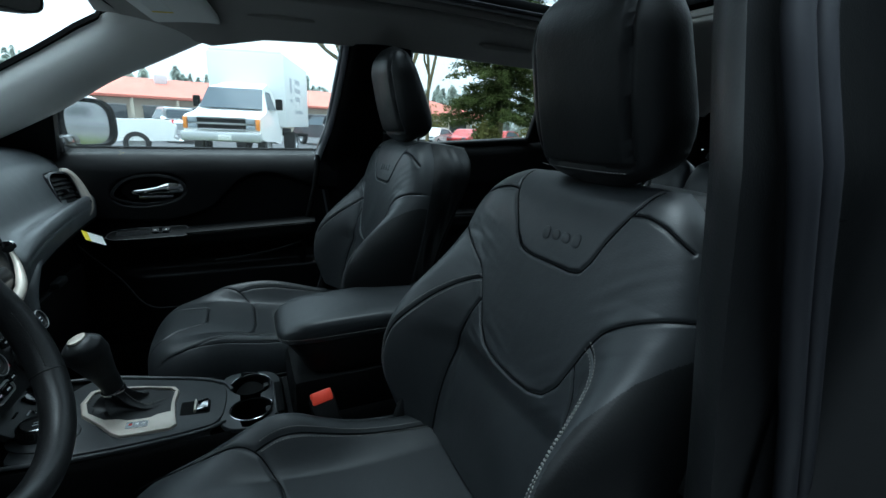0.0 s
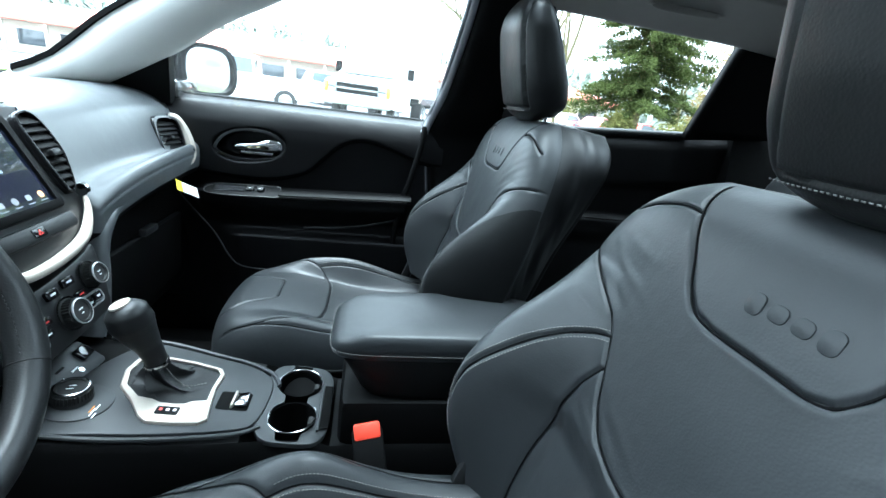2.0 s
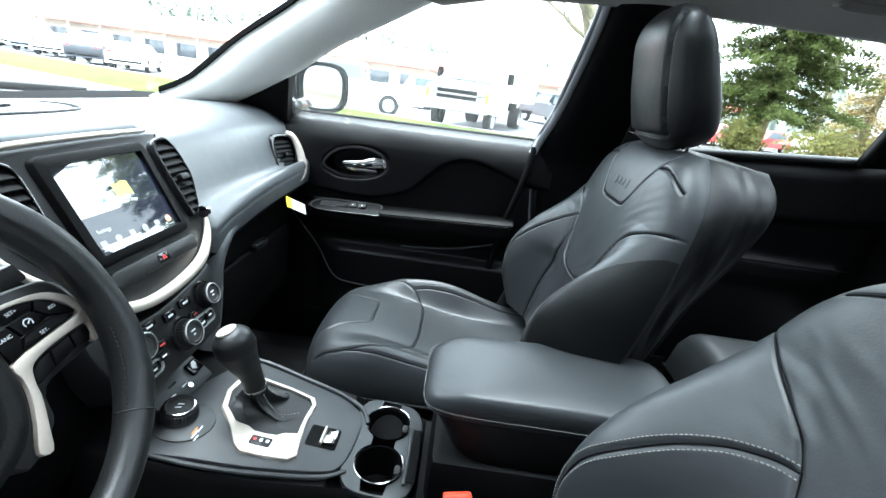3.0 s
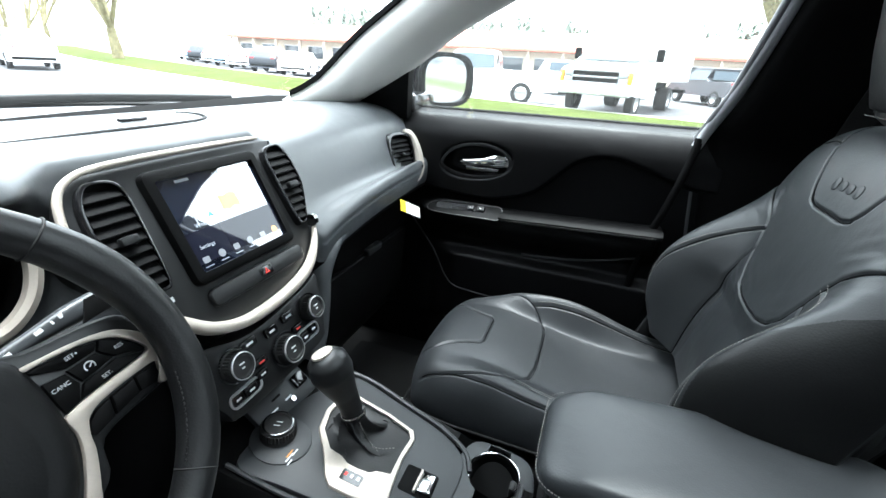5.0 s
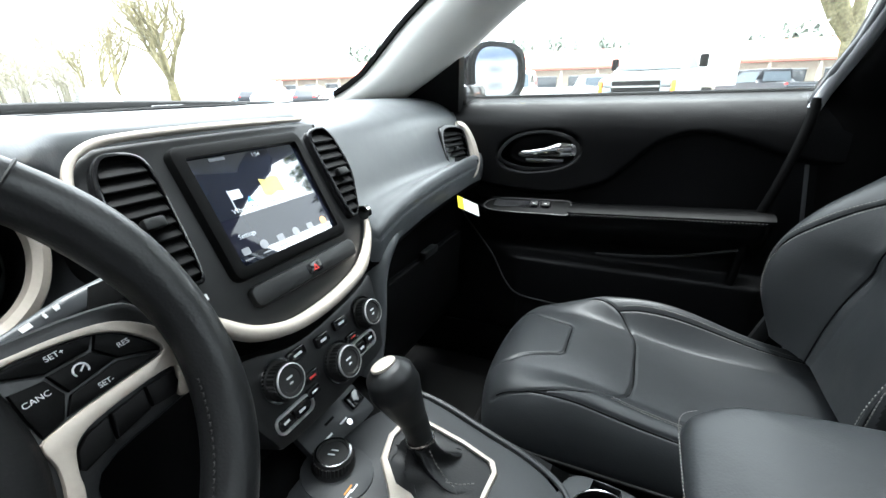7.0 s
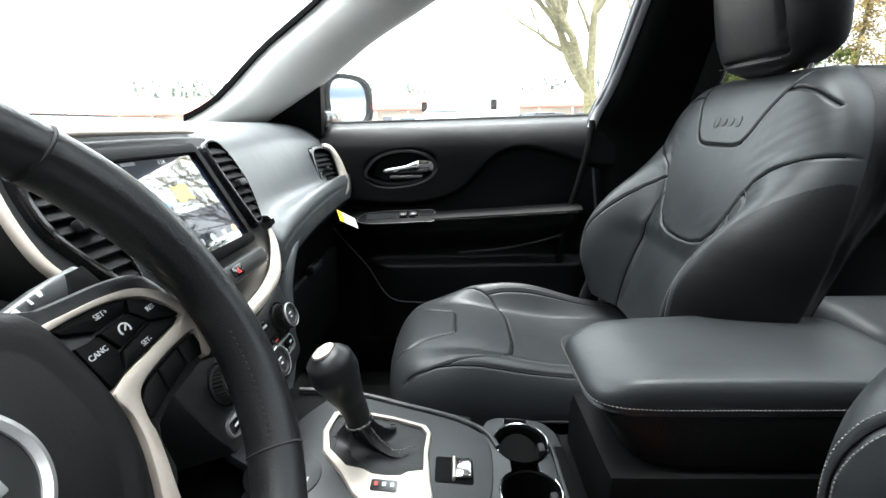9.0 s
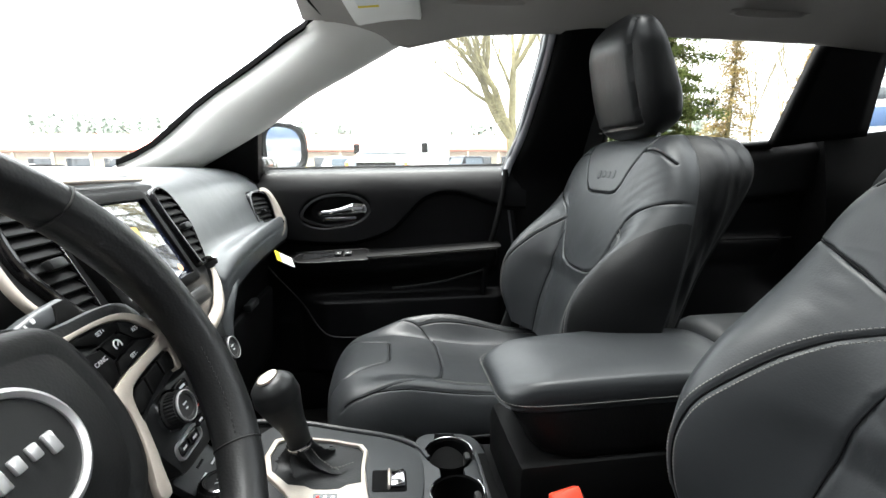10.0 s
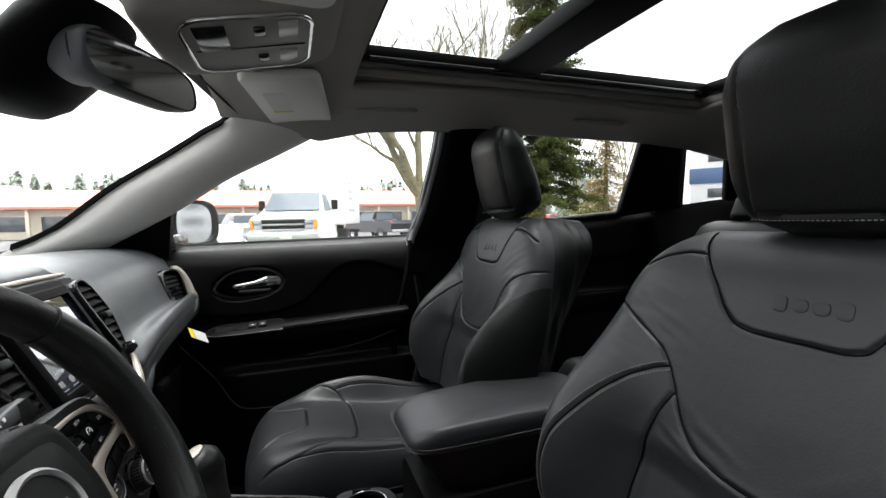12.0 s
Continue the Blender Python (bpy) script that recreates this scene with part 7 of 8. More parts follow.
KERB = [(75, 3.5), (25, 7.0), (8, 8.0), (0, 8.6), (-8, 10.8), (-15, 13.4), (-30, 19.0), (-60, 33.0), (-110, 60.0)]
kp = smooth_path(KERB, 8)
nrm = []
for i in range(len(kp)):
    d = kp[min(i + 1, len(kp) - 1)] - kp[max(i - 1, 0)]
    d /= np.linalg.norm(d)
    nrm.append(np.array((d[1], -d[0])) * (1 if (d[1] * 0 - d[0]) > 0 else -1))
verge = [[(*(p + n * (0.15 + 6.0 * k)), 0.13 + 0.10 * math.sin(math.pi * k) + 0.03 * noise.noise(Vector((p[0] * 0.7, k * 4, 0)))) for k in np.linspace(0, 1, 12)] for p, n in zip(kp, nrm)]
tagged(grid("verge", verge, GRASS), "green and yellow winter grass verge beside the road", "grass", kind="structure")
sweepk = [(*(p + n * 0.07), 0.05) for p, n in zip(kp, nrm)]
tagged(sweep("kerb", sweepk, [(-0.08, -0.08), (0.08, -0.08), (0.08, 0.08), (0.06, 0.10), (-0.06, 0.10), (-0.08, 0.08)], CONCRETE), "pale concrete road kerb", "kerb", kind="structure")
sweepk = [(*(p + n * 6.2), 0.05) for p, n in zip(kp, nrm)]
tagged(sweep("kerb_inner", sweepk, [(-0.08, -0.08), (0.08, -0.08), (0.08, 0.08), (0.06, 0.10), (-0.06, 0.10), (-0.08, 0.08)], CONCRETE), "pale concrete car park kerb", "kerb", kind="structure")
# unseen wall added to hold back light from the open driver's side
tagged(box("light_block_wall", (26, 0.3, 4.4), (1.0, -2.5, 2.2), BLOCKER_DARK, bevel=0.02), "unseen dark wall added to block light at the driver's side", "wall", kind="structure")


# ---- vehicles ----
def wheel_part(parent, x, y, r, w, side):
    M = frame_at((x, y, r), (1, 0, 0), (0, 0, 1)) if side < 0 else frame_at((x, y, r), (-1, 0, 0), (0, 0, 1))
    ty = lathe("wheel", [(r * 0.62, -w / 2), (r * 0.93, -w / 2), (r, -w / 2 + 0.03), (r, w / 2 - 0.03), (r * 0.93, w / 2), (r * 0.62, w / 2)], M, TYRE, parent, "black tyre", n=28)
    lathe("rim", [(0, w * 0.30), (r * 0.16, w * 0.34), (r * 0.2, w * 0.20), (r * 0.52, w * 0.28), (r * 0.60, w * 0.46), (r * 0.64, w * 0.44), (r * 0.64, 0.0), (0, 0.0)], M, RIMGREY, ty, "alloy rim", n=20)
    return ty


def car_body(parent, name, profile, width, paint, tuck=0.10, belt=0.9, label=""):
    """A body from a side outline (x, z), narrowed above the belt line."""
    verts, faces = [], []
    o = smooth_path(profile, 3, True)
    n = len(o)
    cols = [-1.0, -0.94, -0.6, 0.0, 0.6, 0.94, 1.0]
    for c in cols:
        for x, z in o:
            inset = tuck * max(0, (z - belt)) / 0.6
            k = 1.0 if abs(c) < 1 else 1.0
            sh = 0.985 if abs(c) == 1.0 else 1.0
            cx = sum(p[0] for p in o) / n
            verts.append((cx + (x - cx) * sh, c * (width / 2 - inset), 0.45 + (z - 0.45) * (0.985 if abs(c) == 1 else 1)))
    m = len(cols)
    for j in range(m - 1):
        faces += [(j * n + i, j * n + (i + 1) % n, (j + 1) * n + (i + 1) % n, (j + 1) * n + i) for i in range(n)]
    bm = bmesh.new()
    vs = [bm.verts.new(v) for v in verts]
    for f in faces:
        bm.faces.new([vs[i] for i in f])
    bm.faces.new([vs[i] for i in range(n)][::-1])
    bm.faces.new([vs[(m - 1) * n + i] for i in range(n)])
    return bm_part(name, bm, paint, parent, label, sharp=30)


def side_glass(parent, poly, y, tilt, belt, name="side_window"):
    for sg in (1, -1):
        v = [(x, sg * (y - tilt * max(0, z - belt) / 0.6 + 0.004), z) for x, z in poly] + [(x, sg * (y - tilt * max(0, z - belt) / 0.6 - 0.02), z) for x, z in poly]
        n = len(poly)
        mesh(name, v, [tuple(range(n)), tuple(range(n, 2 * n))[::-1]] + [(i, (i + 1) % n, n + (i + 1) % n, n + i) for i in range(n)], CARGLASS, parent, smooth=False)


def cross_glass(parent, name, x0, z0, x1, z1, w0, w1):
    v = [(x0, -w0, z0), (x0, w0, z0), (x1, w1, z1), (x1, -w1, z1)]
    d = np.array((z1 - z0, 0, -(x1 - x0)), float)
    d /= np.linalg.norm(d)
    if d[0] * (1 if x0 < 0 else -1) > 0 and x0 < 0:
        d = -d
    if x0 > 0 and d[0] < 0:
        d = -d
    v = [tuple(np.array(p) + d * 0.012) for p in v] + [tuple(np.array(p) - d * 0.01) for p in v]
    mesh(name, v, [(0, 1, 2, 3), (4, 7, 6, 5), (0, 4, 5, 1), (1, 5, 6, 2), (2, 6, 7, 3), (3, 7, 4, 0)], CARGLASS, parent, smooth=False)


def saloon(paint, label, suv=False, group="parked cars"):
    """A car with its nose to -x, on the ground at the origin."""
    t = thing("car", (0, 0, 0), label, "car", group)
    h = 1.68 if suv else 1.45
    b = 1.02 if suv else 0.92
    prof = [(-2.2, 0.35), (-2.25, 0.62), (-2.1, 0.78), (-1.3, b), (-0.65, h - 0.1), (-0.2, h), (0.9, h - 0.02), (1.55 if suv else 1.35, h - 0.12), (2.05 if suv else 1.95, b + 0.06), (2.22, 0.85), (2.22, 0.42), (2.1, 0.32), (-2.0, 0.30)]
    car_body(t, "body", prof, 1.80, paint, 0.22, b)
    side_glass(t, [(-1.05, b + 0.03), (1.75 if suv else 1.55, b + 0.05), (1.40 if suv else 1.2, h - 0.14), (-0.20, h - 0.09), (-0.55, h - 0.14)], 0.895, 0.22, b)
    cross_glass(t, "windscreen", -1.20, b + 0.03, -0.60, h - 0.12, 0.74, 0.60)
    cross_glass(t, "rear_window", 2.00 if suv else 1.90, b + 0.10, 1.58 if suv else 1.40, h - 0.14, 0.72, 0.60)
    for x in (-1.38, 1.35):
        for sg in (1, -1):
            wheel_part(t, x, sg * 0.82, 0.34, 0.22, sg)
    for sg in (1, -1):
        box("headlight", (0.12, 0.34, 0.14), (-2.20, sg * 0.62, 0.72), LAMPGLASS, t, bevel=0.03)
        box("tail_light", (0.08, 0.26, 0.20), (2.16, sg * 0.68, 0.88), TAILRED, t, "red tail light", bevel=0.02)
    box("bumper", (0.10, 1.5, 0.16), (-2.22, 0, 0.45), PLASTIC, t, bevel=0.03)
    box("bumper", (0.10, 1.5, 0.16), (2.20, 0, 0.45), PLASTIC, t, bevel=0.03)
    return t


def pickup(paint, label):
    t = thing("pickup_truck", (0, 0, 0), label, "pickup truck", "parked pickups")
    prof = [(-2.75, 0.50), (-2.8, 0.95), (-2.6, 1.10), (-1.45, 1.18), (-0.95, 1.78), (-0.6, 1.86), (0.55, 1.86), (0.72, 1.75), (0.82, 1.22), (2.8, 1.20), (2.85, 0.60), (2.7, 0.50)]
    car_body(t, "body", prof, 1.98, paint, 0.24, 1.15)
    side_glass(t, [(-1.25, 1.22), (0.66, 1.25), (0.58, 1.72), (-0.55, 1.74), (-0.85, 1.70)], 0.985, 0.24, 1.15)
    cross_glass(t, "windscreen", -1.38, 1.22, -0.93, 1.74, 0.82, 0.68)
    cross_glass(t, "rear_window", 0.84, 1.28, 0.74, 1.72, 0.70, 0.62)
    box("bed", (1.85, 1.62, 0.03), (1.85, 0, 1.21), PLASTIC, t, "black load bed", bevel=0.01)
    box("tailgate", (0.05, 1.56, 0.50), (2.855, 0, 0.92), paint, t, bevel=0.02)
    box("gate_badge", (0.01, 0.16, 0.12), (2.885, -0.25, 0.98), REDPAINT, t, "red square mark", bevel=0.002)
    box("bumper", (0.16, 1.90, 0.20), (2.90, 0, 0.56), RIMGREY, t, bevel=0.03)
    box("bumper", (0.14, 1.90, 0.22), (-2.82, 0, 0.62), RIMGREY, t, bevel=0.03)
    for sg in (1, -1):
        box("tail_light", (0.06, 0.16, 0.42), (2.85, sg * 0.89, 0.98), TAILRED, t, "red tail light", bevel=0.02)
        box("headlight", (0.08, 0.40, 0.22), (-2.76, sg * 0.72, 0.92), LAMPGLASS, t, bevel=0.03)
    for x in (-1.85, 1.75):
        for sg in (1, -1):
            wheel_part(t, x, sg * 0.88, 0.40, 0.26, sg)
    return t


def box_truck():
    t = thing("box_truck", (0, 0, 0), "white box truck with a black grille and a tall cargo body", "box truck")
    prof = [(-1.75, 0.62), (-1.8, 1.05), (-1.72, 1.22), (-0.95, 1.40), (-0.40, 2.02), (-0.05, 2.12), (0.75, 2.14), (0.80, 0.55), (-0.3, 0.50)]
    car_body(t, "cab", prof, 1.98, WHITEPAINT, 0.20, 1.3, "white truck cab")
    side_glass(t, [(-0.60, 1.45), (0.35, 1.45), (0.35, 1.98), (-0.18, 1.98)], 0.985, 0.20, 1.3)
    cross_glass(t, "windscreen", -1.00, 1.44, -0.46, 2.02, 0.86, 0.76)
    box("grille", (0.10, 1.22, 0.34), (-1.855, 0, 1.00), BACKDARK, t, "black grille", bevel=0.01)
    for z in (0.845, 1.00, 1.155):
        box("grille_bar", (0.05, 1.24, 0.045), (-1.900, 0, z), RIMGREY, t, "chrome grille bar", bevel=0.004)
    box("bumper", (0.24, 2.04, 0.24), (-1.92, 0, 0.66), SILVERPAINT, t, "pale front bumper", bevel=0.04)
    box("number_plate", (0.02, 0.34, 0.14), (-2.05, -0.10, 0.64), PAPER, t, bevel=0.004)
    for sg in (1, -1):
        box("headlight", (0.10, 0.24, 0.14), (-1.86, sg * 0.74, 1.08), LAMPGLASS, t, bevel=0.02)
        box("headlight", (0.10, 0.24, 0.12), (-1.86, sg * 0.74, 0.92), LAMPGLASS, t, bevel=0.02)
        box("turn_signal", (0.14, 0.10, 0.30), (-1.84, sg * 0.93, 1.00), AMBER, t, "amber turn signal", bevel=0.02)
        box("door_mirror", (0.10, 0.20, 0.32), (-0.30, sg * 1.18, 1.62), BACKDARK, t, bevel=0.03)
        wheel_part(t, -0.95, sg * 0.86, 0.38, 0.24, sg)
        wheel_part(t, 2.9, sg * 0.86, 0.38, 0.40, sg)
    cargo = box("cargo_box", (4.4, 2.34, 2.25), (2.95, 0, 2.08), BOXWHITE, t, "white cargo body", bevel=0.03)
    box("roof_fairing", (0.35, 2.2, 0.10), (0.95, 0, 3.24), BOXWHITE, t, bevel=0.03)
    for x, z, w, h in ((1.7, 2.35, 0.36, 0.50), (1.7, 1.85, 0.40, 0.10), (2.9, 2.55, 0.9, 0.16), (2.9, 2.25, 1.1, 0.16), (2.9, 1.95, 0.9, 0.16), (3.1, 1.5, 1.5, 0.12)):
        for sg in (1, -1):
            box("side_print", (w, 0.004, h), (x, sg * 1.172, z), PRINTGREY, cargo, "faded grey print bars", bevel=0)
    box("chassis", (4.4, 0.9, 0.20), (2.9, 0, 0.78), BACKDARK, t, "black chassis rail", bevel=0.02)
    box("step", (0.5, 2.2, 0.12), (5.2, 0, 0.62), BACKDARK, t, bevel=0.02)
    return t


PRINTGREY = mat("faded grey print", (0.45, 0.47, 0.50), 0.6)


def put(ob, x, y, heading):
    """Stands a vehicle at x, y with its nose turned to heading degrees (0: to -x)."""
    ob.location, ob.rotation_euler = (x, y, 0), (0, 0, radians(heading))
    return ob


truck = put(box_truck(), -0.20, 17.0, 73)
truck.scale = (1.18, 1.18, 1.18)
put(pickup(WHITEPAINT, "white pickup truck parked in the car park"), -5.4, 17.6, 8)
silver = pickup(SILVERPAINT, "silver pickup truck with its tailgate to the road")
put(silver, -3.6, 29.0, -70)
put(pickup(DARKPAINT, "dark grey pickup truck parked behind the box truck"), 5.0, 28.0, -68)
put(saloon(SILVERPAINT, "silver car on the road ahead", True, "cars on the road"), -26.8, 13.5, -22)
dark = put(saloon(DARKPAINT, "dark blue estate car parked beyond the verge", True), -23.5, 26.5, -65)
first_white = put(saloon(WHITEPAINT, "white car parked beyond the verge"), -28.5, 29.5, -65)
copy_thing(first_white, Matrix.Translation((-20.0, 25.2, 0)) @ Matrix.Rotation(radians(-66), 4, "Z"))
copy_thing(first_white, Matrix.Translation((-36.5, 34.5, 0)) @ Matrix.Rotation(radians(-64), 4, "Z"))
pale = put(saloon(BLUEPAINT, "pale blue car parked beyond the verge", True), -32.5, 32.0, -66)
copy_thing(pale, Matrix.Translation((-44.0, 39.0, 0)) @ Matrix.Rotation(radians(-62), 4, "Z"))
copy_thing(first_white, Matrix.Translation((-48.5, 42.0, 0)) @ Matrix.Rotation(radians(-62), 4, "Z"))
copy_thing(dark, Matrix.Translation((-40.5, 36.5, 0)) @ Matrix.Rotation(radians(-64), 4, "Z"))
redcar = put(saloon(REDPAINT, "red car parked under the trees"), 17.0, 31.5, 40)
copy_thing(redcar, Matrix.Translation((21.5, 33.0, 0)) @ Matrix.Rotation(radians(30), 4, "Z"))
copy_thing(first_white, Matrix.Translation((13.8, 31.0, 0)) @ Matrix.Rotation(radians(44), 4, "Z"))
copy_thing(first_white, Matrix.Translation((26.0, 34.0, 0)) @ Matrix.Rotation(radians(20), 4, "Z"))
copy_thing(dark, Matrix.Translation((31.0, 35.0, 0)) @ Matrix.Rotation(radians(20), 4, "Z"))
copy_thing(first_white, Matrix.Translation((-60.0, 9.0, 0)) @ Matrix.Rotation(radians(160), 4, "Z"))


# ---- buildings ----
def gable_building():
    t = thing("low_building", (-10, 60, 0), "long low cream building with a red roof and a colonnade", "building")
    L, D, E, R = 84.0, 14.0, 3.1, 5.6
    box("wall", (L, D, E), (-12, 62, E / 2), CREAM, t, bevel=0.05)
    bm = bmesh.new()
    pts = [(-56, 53.6, E), (32, 53.6, E), (32, 70.4, E), (-56, 70.4, E), (-50, 62, R), (26, 62, R), (-56, 53.6, E + 0.25), (32, 53.6, E + 0.25), (32, 70.4, E + 0.25), (-56, 70.4, E + 0.25)]
    vs = [bm.verts.new(p) for p in pts]
    for f in ((0, 1, 7, 6), (1, 2, 8, 7), (2, 3, 9, 8), (3, 0, 6, 9), (6, 7, 5, 4), (7, 8, 5), (8, 9, 4, 5), (9, 6, 4), (3, 2, 1, 0)):
        bm.faces.new([vs[i] for i in f])
    roof = bm_part("roof", bm, REDROOF, t, "weathered red hipped roof", smooth=False)
    for i in range(22):
        x = -54 + 4 * i
        box("column", (0.3, 0.3, E), (x, 54.0, E / 2), CREAM, t, bevel=0.02)
        if i < 21:
            w = box("window", (2.6, 0.12, 1.5), (x + 2, 54.97, 1.6), WINDOWDARK, t, "dark shop window", bevel=0.01)
            box("frame", (2.8, 0.10, 0.12), (x + 2, 54.92, 2.42), PALEWALL, w, bevel=0.01)
    for x in (-30, -8, 14):
        box("roof_vent", (1.2, 1.2, 1.0), (x, 60, 5.4), PALEWALL, roof, bevel=0.05)
    return t


gable_building()


def blue_building():
    t = thing("office_building", (60, 50, 0), "pale clad office building with a blue band", "building")
    M = Matrix.Translation((69.5, 34.5, 0)) @ Matrix.Rotation(radians(-52), 4, "Z")
    box("wall", (36, 20, 10.5), M @ Matrix.Translation((0, 0, 5.25)), PALEWALL, t, bevel=0.05)
    box("blue_band", (36.3, 20.3, 2.0), M @ Matrix.Translation((0, 0, 6.2)), BLUEBAND, t, "blue cladding band", bevel=0.02)
    box("parapet", (36.4, 20.4, 0.5), M @ Matrix.Translation((0, 0, 10.6)), CONCRETE, t, bevel=0.05)
    for row in (1.6, 3.9, 8.6):
        for i in range(8):
            for sg in (1, -1):
                box("window", (2.6, 0.10, 1.2), M @ Matrix.Translation((-14.7 + 4.2 * i, sg * 10.05, row)), WINDOWDARK, t, bevel=0.01)
    return t


blue_building()


# ---- trees ----
def limb(verts, faces, a, b, ra, rb, n=6):
    a, b = np.array(a), np.array(b)
    d = b - a
    d /= np.linalg.norm(d) + 1e-9
    s = np.cross(d, (0.31, 0.2, 0.93))
    s /= np.linalg.norm(s) + 1e-9
    u = np.cross(s, d)
    k = len(verts)
    for p, r in ((a, ra), (b, rb)):
        verts += [p + r * (s * math.cos(2 * math.pi * i / n) + u * math.sin(2 * math.pi * i / n)) for i in range(n)]
    faces += [(k + i, k + (i + 1) % n, k + n + (i + 1) % n, k + n + i) for i in range(n)]


def bare_tree(x, y, h, r, seed, label, fork=0.32, spread=0.62, sway=0.10, limbs=3, reach=1.0):
    rng = random.Random(seed)
    t = thing("bare_tree", (x, y, 0), label, "tree", "bare trees")
    tv, tf, bv, bf = [], [], [], []

    def grow(p, d, length, rad, level):
        steps = 3 if level < 3 else 2
        q = np.array(p, float)
        for i in range(steps):
            d = d + np.array([rng.gauss(0, sway if level == 0 else 0.10), rng.gauss(0, sway if level == 0 else 0.10), rng.gauss(0.04, 0.05)])
            d /= np.linalg.norm(d)
            nq = q + d * length / steps
            r0, r1 = rad * (1 - 0.28 * i / steps), rad * (1 - 0.28 * (i + 1) / steps)
            if level == 0:
                limb(tv, tf, q, nq, r0, r1, 10)
            else:
                limb(bv, bf, q, nq, r0, r1, 7 if level < 3 else 4)
            q = nq
            if level >= 1 and level < 5 and i > 0:
                sd = d + np.array([rng.uniform(-1, 1), rng.uniform(-1, 1), rng.uniform(-0.2, 0.6)]) * 0.9
                sd /= np.linalg.norm(sd)
                grow(q, sd, length * rng.uniform(0.45, 0.65), rad * 0.42, level + 2 if level > 2 else level + 1)
        if level >= 5 or rad < 0.006:
            return
        for _ in range(limbs if level == 0 else 3 if level < 2 else 2):
            nd = d + np.array([rng.uniform(-1, 1), rng.uniform(-1, 1), rng.uniform(0.0, 0.5)]) * spread
            nd /= np.linalg.norm(nd)
            grow(q, nd, length * rng.uniform(0.62, 0.82) * (reach if level == 0 else 1.0), rad * rng.uniform(0.48, 0.64), level + 1)
    grow((x, y, -0.05), np.array((0.02, 0, 1.0)), h * fork, r, 0)
    mesh("trunk", tv, tf, BARK, t, "mossy bark trunk", sharp=80)
    mesh("branches", bv, bf, BARK, t, "bare winter branches", sharp=80)
    return t


bare_tree(2.75, 9.6, 9.5, 0.20, 11, "bare mossy street tree in the verge", 0.20, 0.75)
bare_tree(-36.5, 24.6, 14.0, 0.42, 5, "large bare winter tree in the verge", 0.17, 0.95, 0.02, 6, 1.75)
bare_tree(-54.0, 30.2, 13.0, 0.28, 6, "bare winter tree in the verge", 0.20, 0.85, 0.05, 4, 1.5)
bare_tree(-66.0, 34.8, 13.0, 0.26, 8, "slender bare winter tree in the verge", 0.20, 0.85, 0.05, 4, 1.5)
bare_tree(-84.0, 42.0, 13.0, 0.28, 9, "bare winter tree in the verge", 0.25)
bare_tree(11.0, 26.0, 19.0, 0.13, 21, "slender bare tree behind the verge", 0.25)
bare_tree(8.0, 22.0, 18.0, 0.12, 22, "slender bare tree behind the verge", 0.25, 0.45)
bare_tree(9.6, 25.0, 19.0, 0.12, 23, "slender bare tree behind the verge", 0.3, 0.4)


def conifer(x, y, h, r, seed, label, material, blades=9000, group="conifers", low=0.06, power=0.8, droop=0.35, size=0.34):
    rng = random.Random(seed)
    t = thing("conifer", (x, y, 0), label, "tree", group)
    v, f = [], []
    limb(v, f, (x, y, -0.05), (x, y, h * 0.98), r * 0.09, 0.02, 8)
    boughs = int(h * 16)
    tips = []
    for i in range(boughs):
        k = low + (0.98 - low) * (i + rng.random()) / boughs
        L = r * (1 - k) ** power * rng.uniform(0.65, 1.15)
        an = rng.uniform(0, 2 * math.pi)
        a = np.array((x, y, h * k))
        b = a + np.array((L * math.cos(an), L * math.sin(an), -droop * L + rng.uniform(-0.1, 0.2)))
        limb(v, f, a, b, 0.035, 0.008, 4)
        tips.append((a, b, L))
    mesh("trunk", v, f, BARK, t, sharp=80)
    pv, pf = [], []
    total = sum(q[2] for q in tips)
    for a, b, L in tips:
        for _ in range(max(4, int(blades * L / total))):
            u = rng.random() ** 0.7
            c = a + (b - a) * u + np.array((rng.gauss(0, 0.14), rng.gauss(0, 0.14), rng.gauss(-0.05, 0.10)))
            d = np.array((rng.gauss(0, 1), rng.gauss(0, 1), rng.gauss(-0.25, 0.5)))
            d *= size * rng.uniform(0.5, 1.1) / (np.linalg.norm(d) + 1e-9)
            s = np.cross(d, (rng.gauss(0, 1), rng.gauss(0, 1), 1))
            s *= size * 0.22 / (np.linalg.norm(s) + 1e-9)
            q = len(pv)
            pv += [c - s * 0.6, c + d * 0.5 - s, c + d, c + d * 0.5 + s]
            pf.append((q, q + 1, q + 2, q + 3))
    mesh("crown", pv, pf, material, t, "dense needle sprays", smooth=False)
    return t


conifer(15.6, 24.5, 22.0, 4.0, 3, "tall dense green conifer behind the verge", NEEDLE, 90000, low=0.11, power=0.55, droop=0.25, size=0.24)
conifer(24.5, 28.5, 12.0, 2.9, 31, "yellowish larch behind the car park", LARCH, 14000, low=0.03, size=0.2)
conifer(31.0, 29.0, 10.0, 2.6, 32, "yellowish larch behind the car park", LARCH, 14000, low=0.03, size=0.2)
for i, (x, y) in enumerate(((21.0, 34.5), (27.5, 36.0), (29.5, 40.0), (34.0, 36.0), (38.5, 37.0), (24.0, 39.0))):
    bare_tree(x, y, 15.0 + (i % 3) * 2, 0.13, 60 + i, "tall slender bare tree at the car park's end", 0.30, 0.35)


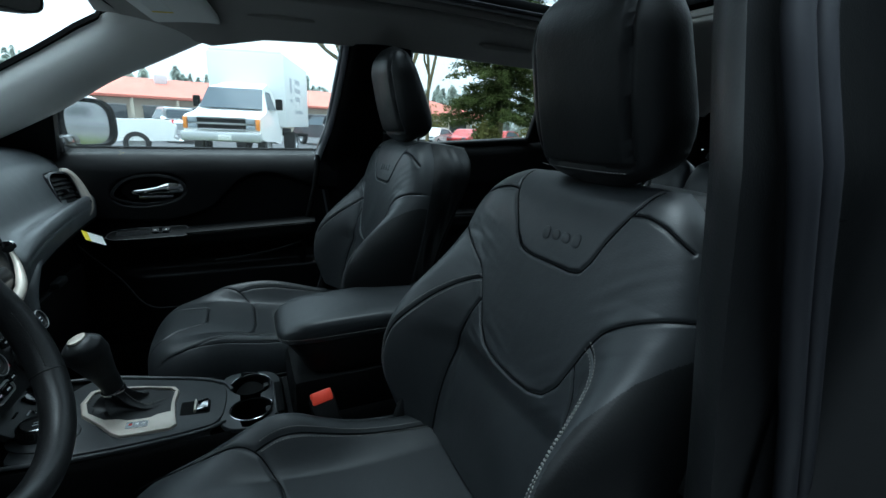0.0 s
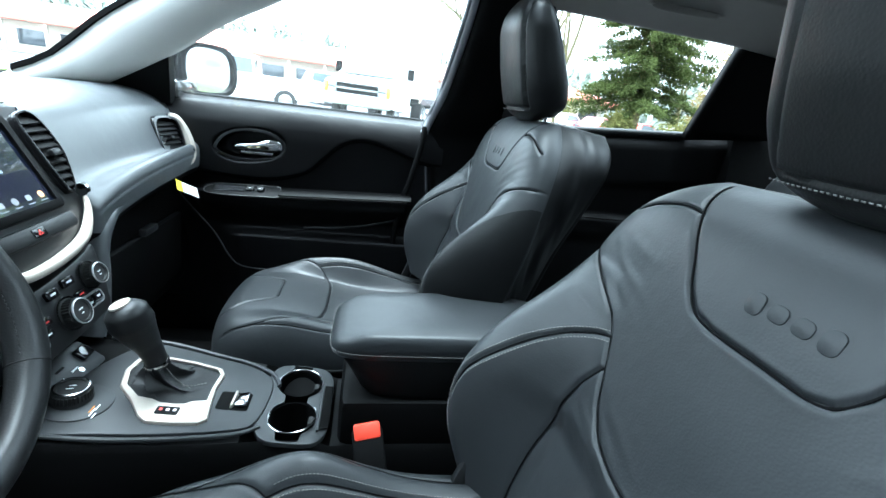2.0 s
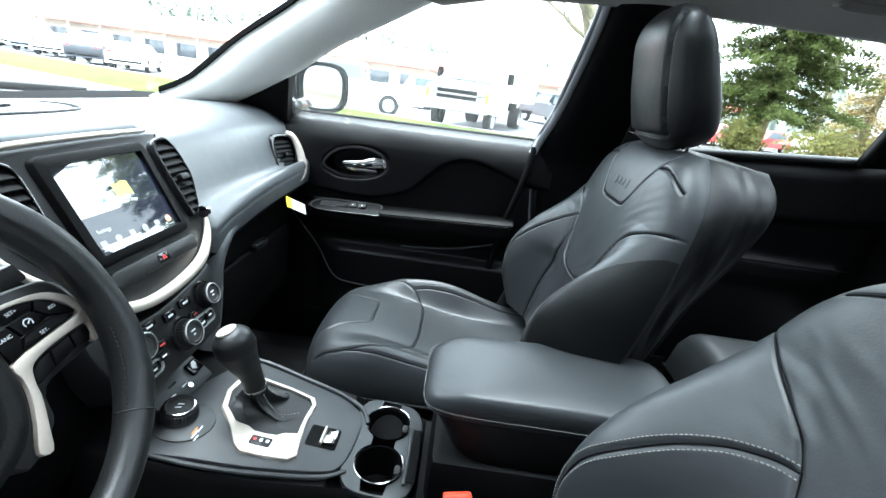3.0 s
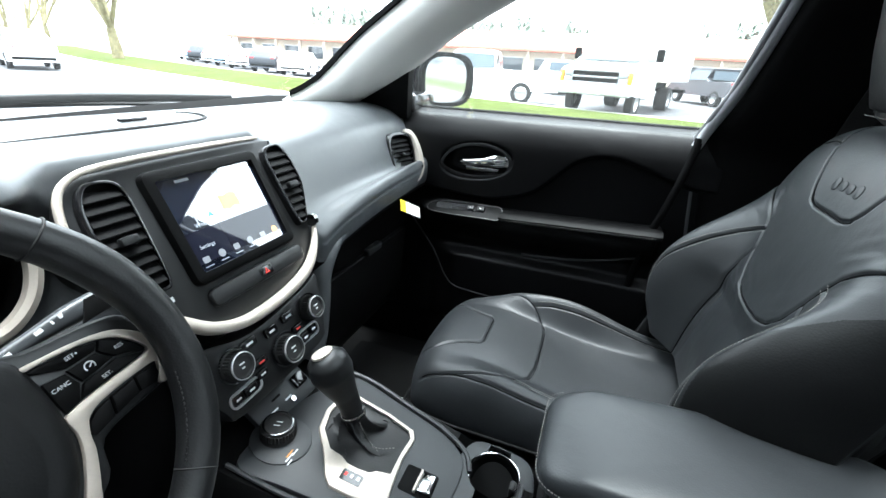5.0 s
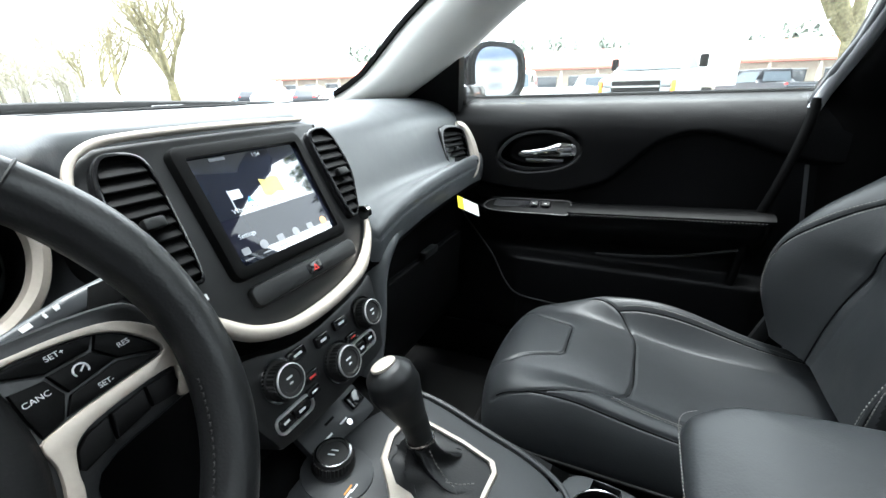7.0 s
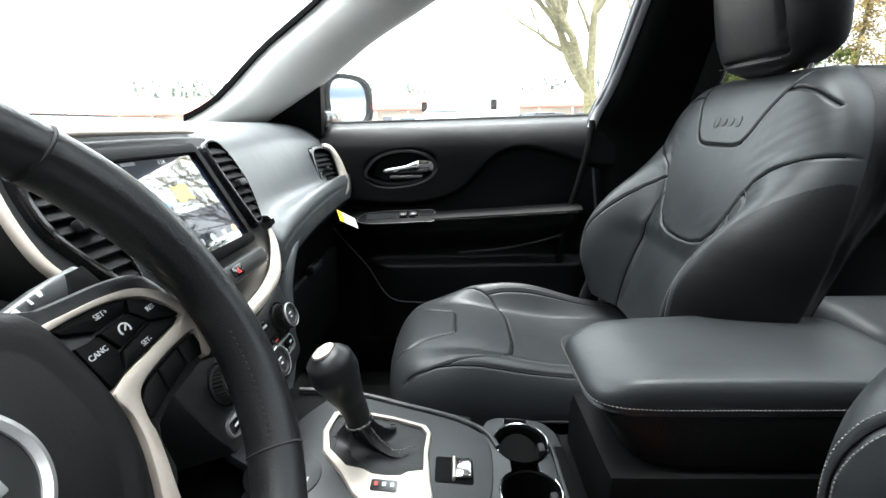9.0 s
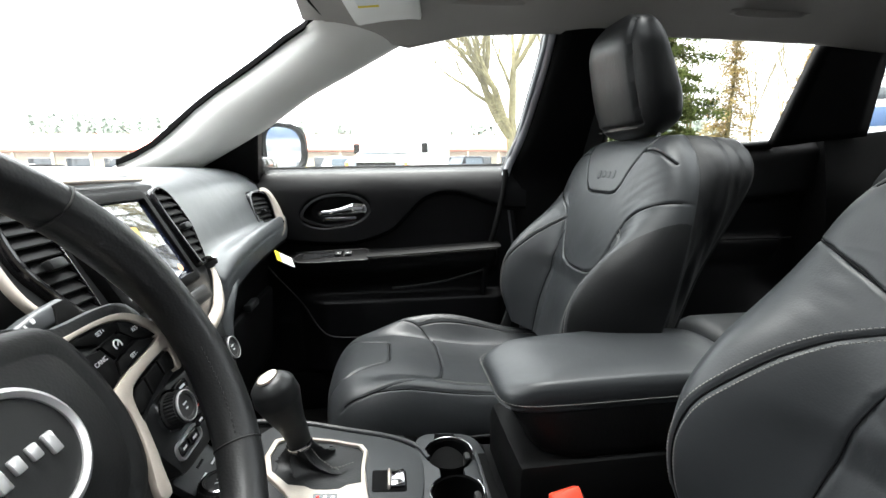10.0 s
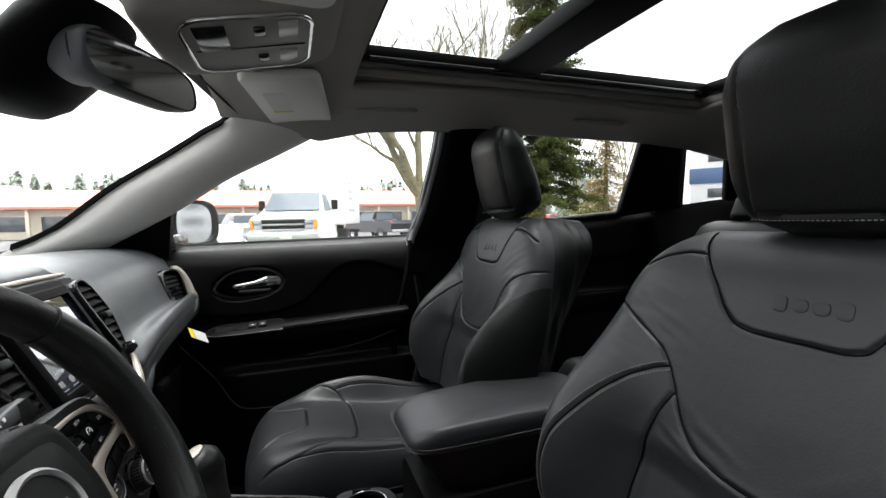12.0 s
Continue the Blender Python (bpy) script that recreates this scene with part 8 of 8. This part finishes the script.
def hedge(x, y, w, h, seed, label):
    rng = random.Random(seed)
    t = thing("shrub", (x, y, 0), label, "shrub", "shrubs")
    v, f, sv, sf = [], [], [], []
    for _ in range(14):
        an = rng.uniform(0, 6.28)
        limb(sv, sf, (x, y, 0), (x + 0.4 * w * math.cos(an), y + 0.4 * w * math.sin(an), h * rng.uniform(0.5, 0.9)), 0.03, 0.01, 4)
    mesh("stems", sv, sf, BARK, t)
    for _ in range(1800):
        a, b, c = rng.gauss(0, 0.36), rng.gauss(0, 0.36), abs(rng.gauss(0.45, 0.25))
        p = np.array((x + a * w, y + b * w, 0.1 + min(c, 1) * h * (1 - 0.25 * (a * a + b * b))))
        d = np.array([rng.gauss(0, 1) for _ in range(3)]) * 0.11
        s = np.array([rng.gauss(0, 1) for _ in range(3)]) * 0.05
        q = len(v)
        v += [p - s, p + d, p + s, p - d * 0.3]
        f.append((q, q + 1, q + 2, q + 3))
    mesh("leaves", v, f, SHRUB, t, "yellow-green leaves", smooth=False)
    return t


hedge(13.6, 22.6, 1.2, 1.9, 1, "yellow-green shrub in front of the conifer")
hedge(15.0, 36.0, 3.0, 3.4, 2, "yellow-green shrub beside the parked cars")
hedge(22.0, 28.0, 2.4, 2.2, 3, "yellow-green shrub beside the parked cars")
hedge(27.0, 29.5, 2.4, 1.8, 4, "yellow-green shrub beside the parked cars")


def far_wood():
    rng = random.Random(77)
    v, f = [], []
    for i in range(420):
        az = rng.uniform(-36, 40)
        dist = rng.uniform(95, 170)
        x, y = dist * math.sin(radians(az)), dist * math.cos(radians(az))
        h = rng.uniform(8, 14) * dist / 130
        r = h * rng.uniform(0.13, 0.2)
        limb(v, f, (x, y, 0), (x, y, h), 0.2, 0.05, 4)
        for _ in range(120):
            k = rng.random() ** 0.8
            rr = r * (1 - k) * rng.uniform(0.5, 1.1)
            an = rng.uniform(0, 6.283)
            p = np.array((x + rr * math.cos(an), y + rr * math.sin(an), h * (0.06 + 0.94 * k)))
            d = np.array((math.cos(an), math.sin(an), -0.7)) * rng.uniform(0.8, 1.6)
            s = np.array((-math.sin(an), math.cos(an), 0.0)) * rng.uniform(0.3, 0.6)
            q = len(v)
            v += [p - s, p + d, p + s, p - d * 0.4]
            f.append((q, q + 1, q + 2, q + 3))
    return tagged(mesh("far_wood", v, f, HAZENEEDLE, smooth=False), "distant conifer wood with haze in its colour", "trees", kind="stuff")


def far_thicket():
    """Leafless trees along the road's far end, too far off to tell apart."""
    rng = random.Random(78)
    v, f = [], []
    for i in range(70):
        az = rng.uniform(-88, -63)
        dist = rng.uniform(95, 150)
        x, y = dist * math.sin(radians(az)), dist * math.cos(radians(az))
        h, r = rng.uniform(8, 14), rng.uniform(2.5, 4.5)
        limb(v, f, (x, y, 0), (x, y, h * 0.6), 0.25, 0.1, 5)
        for _ in range(260):
            q = np.array([rng.gauss(0, 1) for _ in range(3)])
            q = q / np.linalg.norm(q) * rng.random() ** 0.4
            p = np.array((x, y, h * 0.58)) + q * np.array((r, r, h * 0.42))
            d = np.array((q[0], q[1], abs(q[2]) + 0.4)) * rng.uniform(0.5, 1.1)
            e = np.array([rng.gauss(0, 0.10) for _ in range(3)])
            k = len(v)
            v += [p - e, p + d, p + e]
            f.append((k, k + 1, k + 2))
    return tagged(mesh("far_thicket", v, f, HAZETWIG, smooth=False), "leafless trees paled for haze at the road's far end", "trees", kind="stuff")


far_wood()
far_thicket()
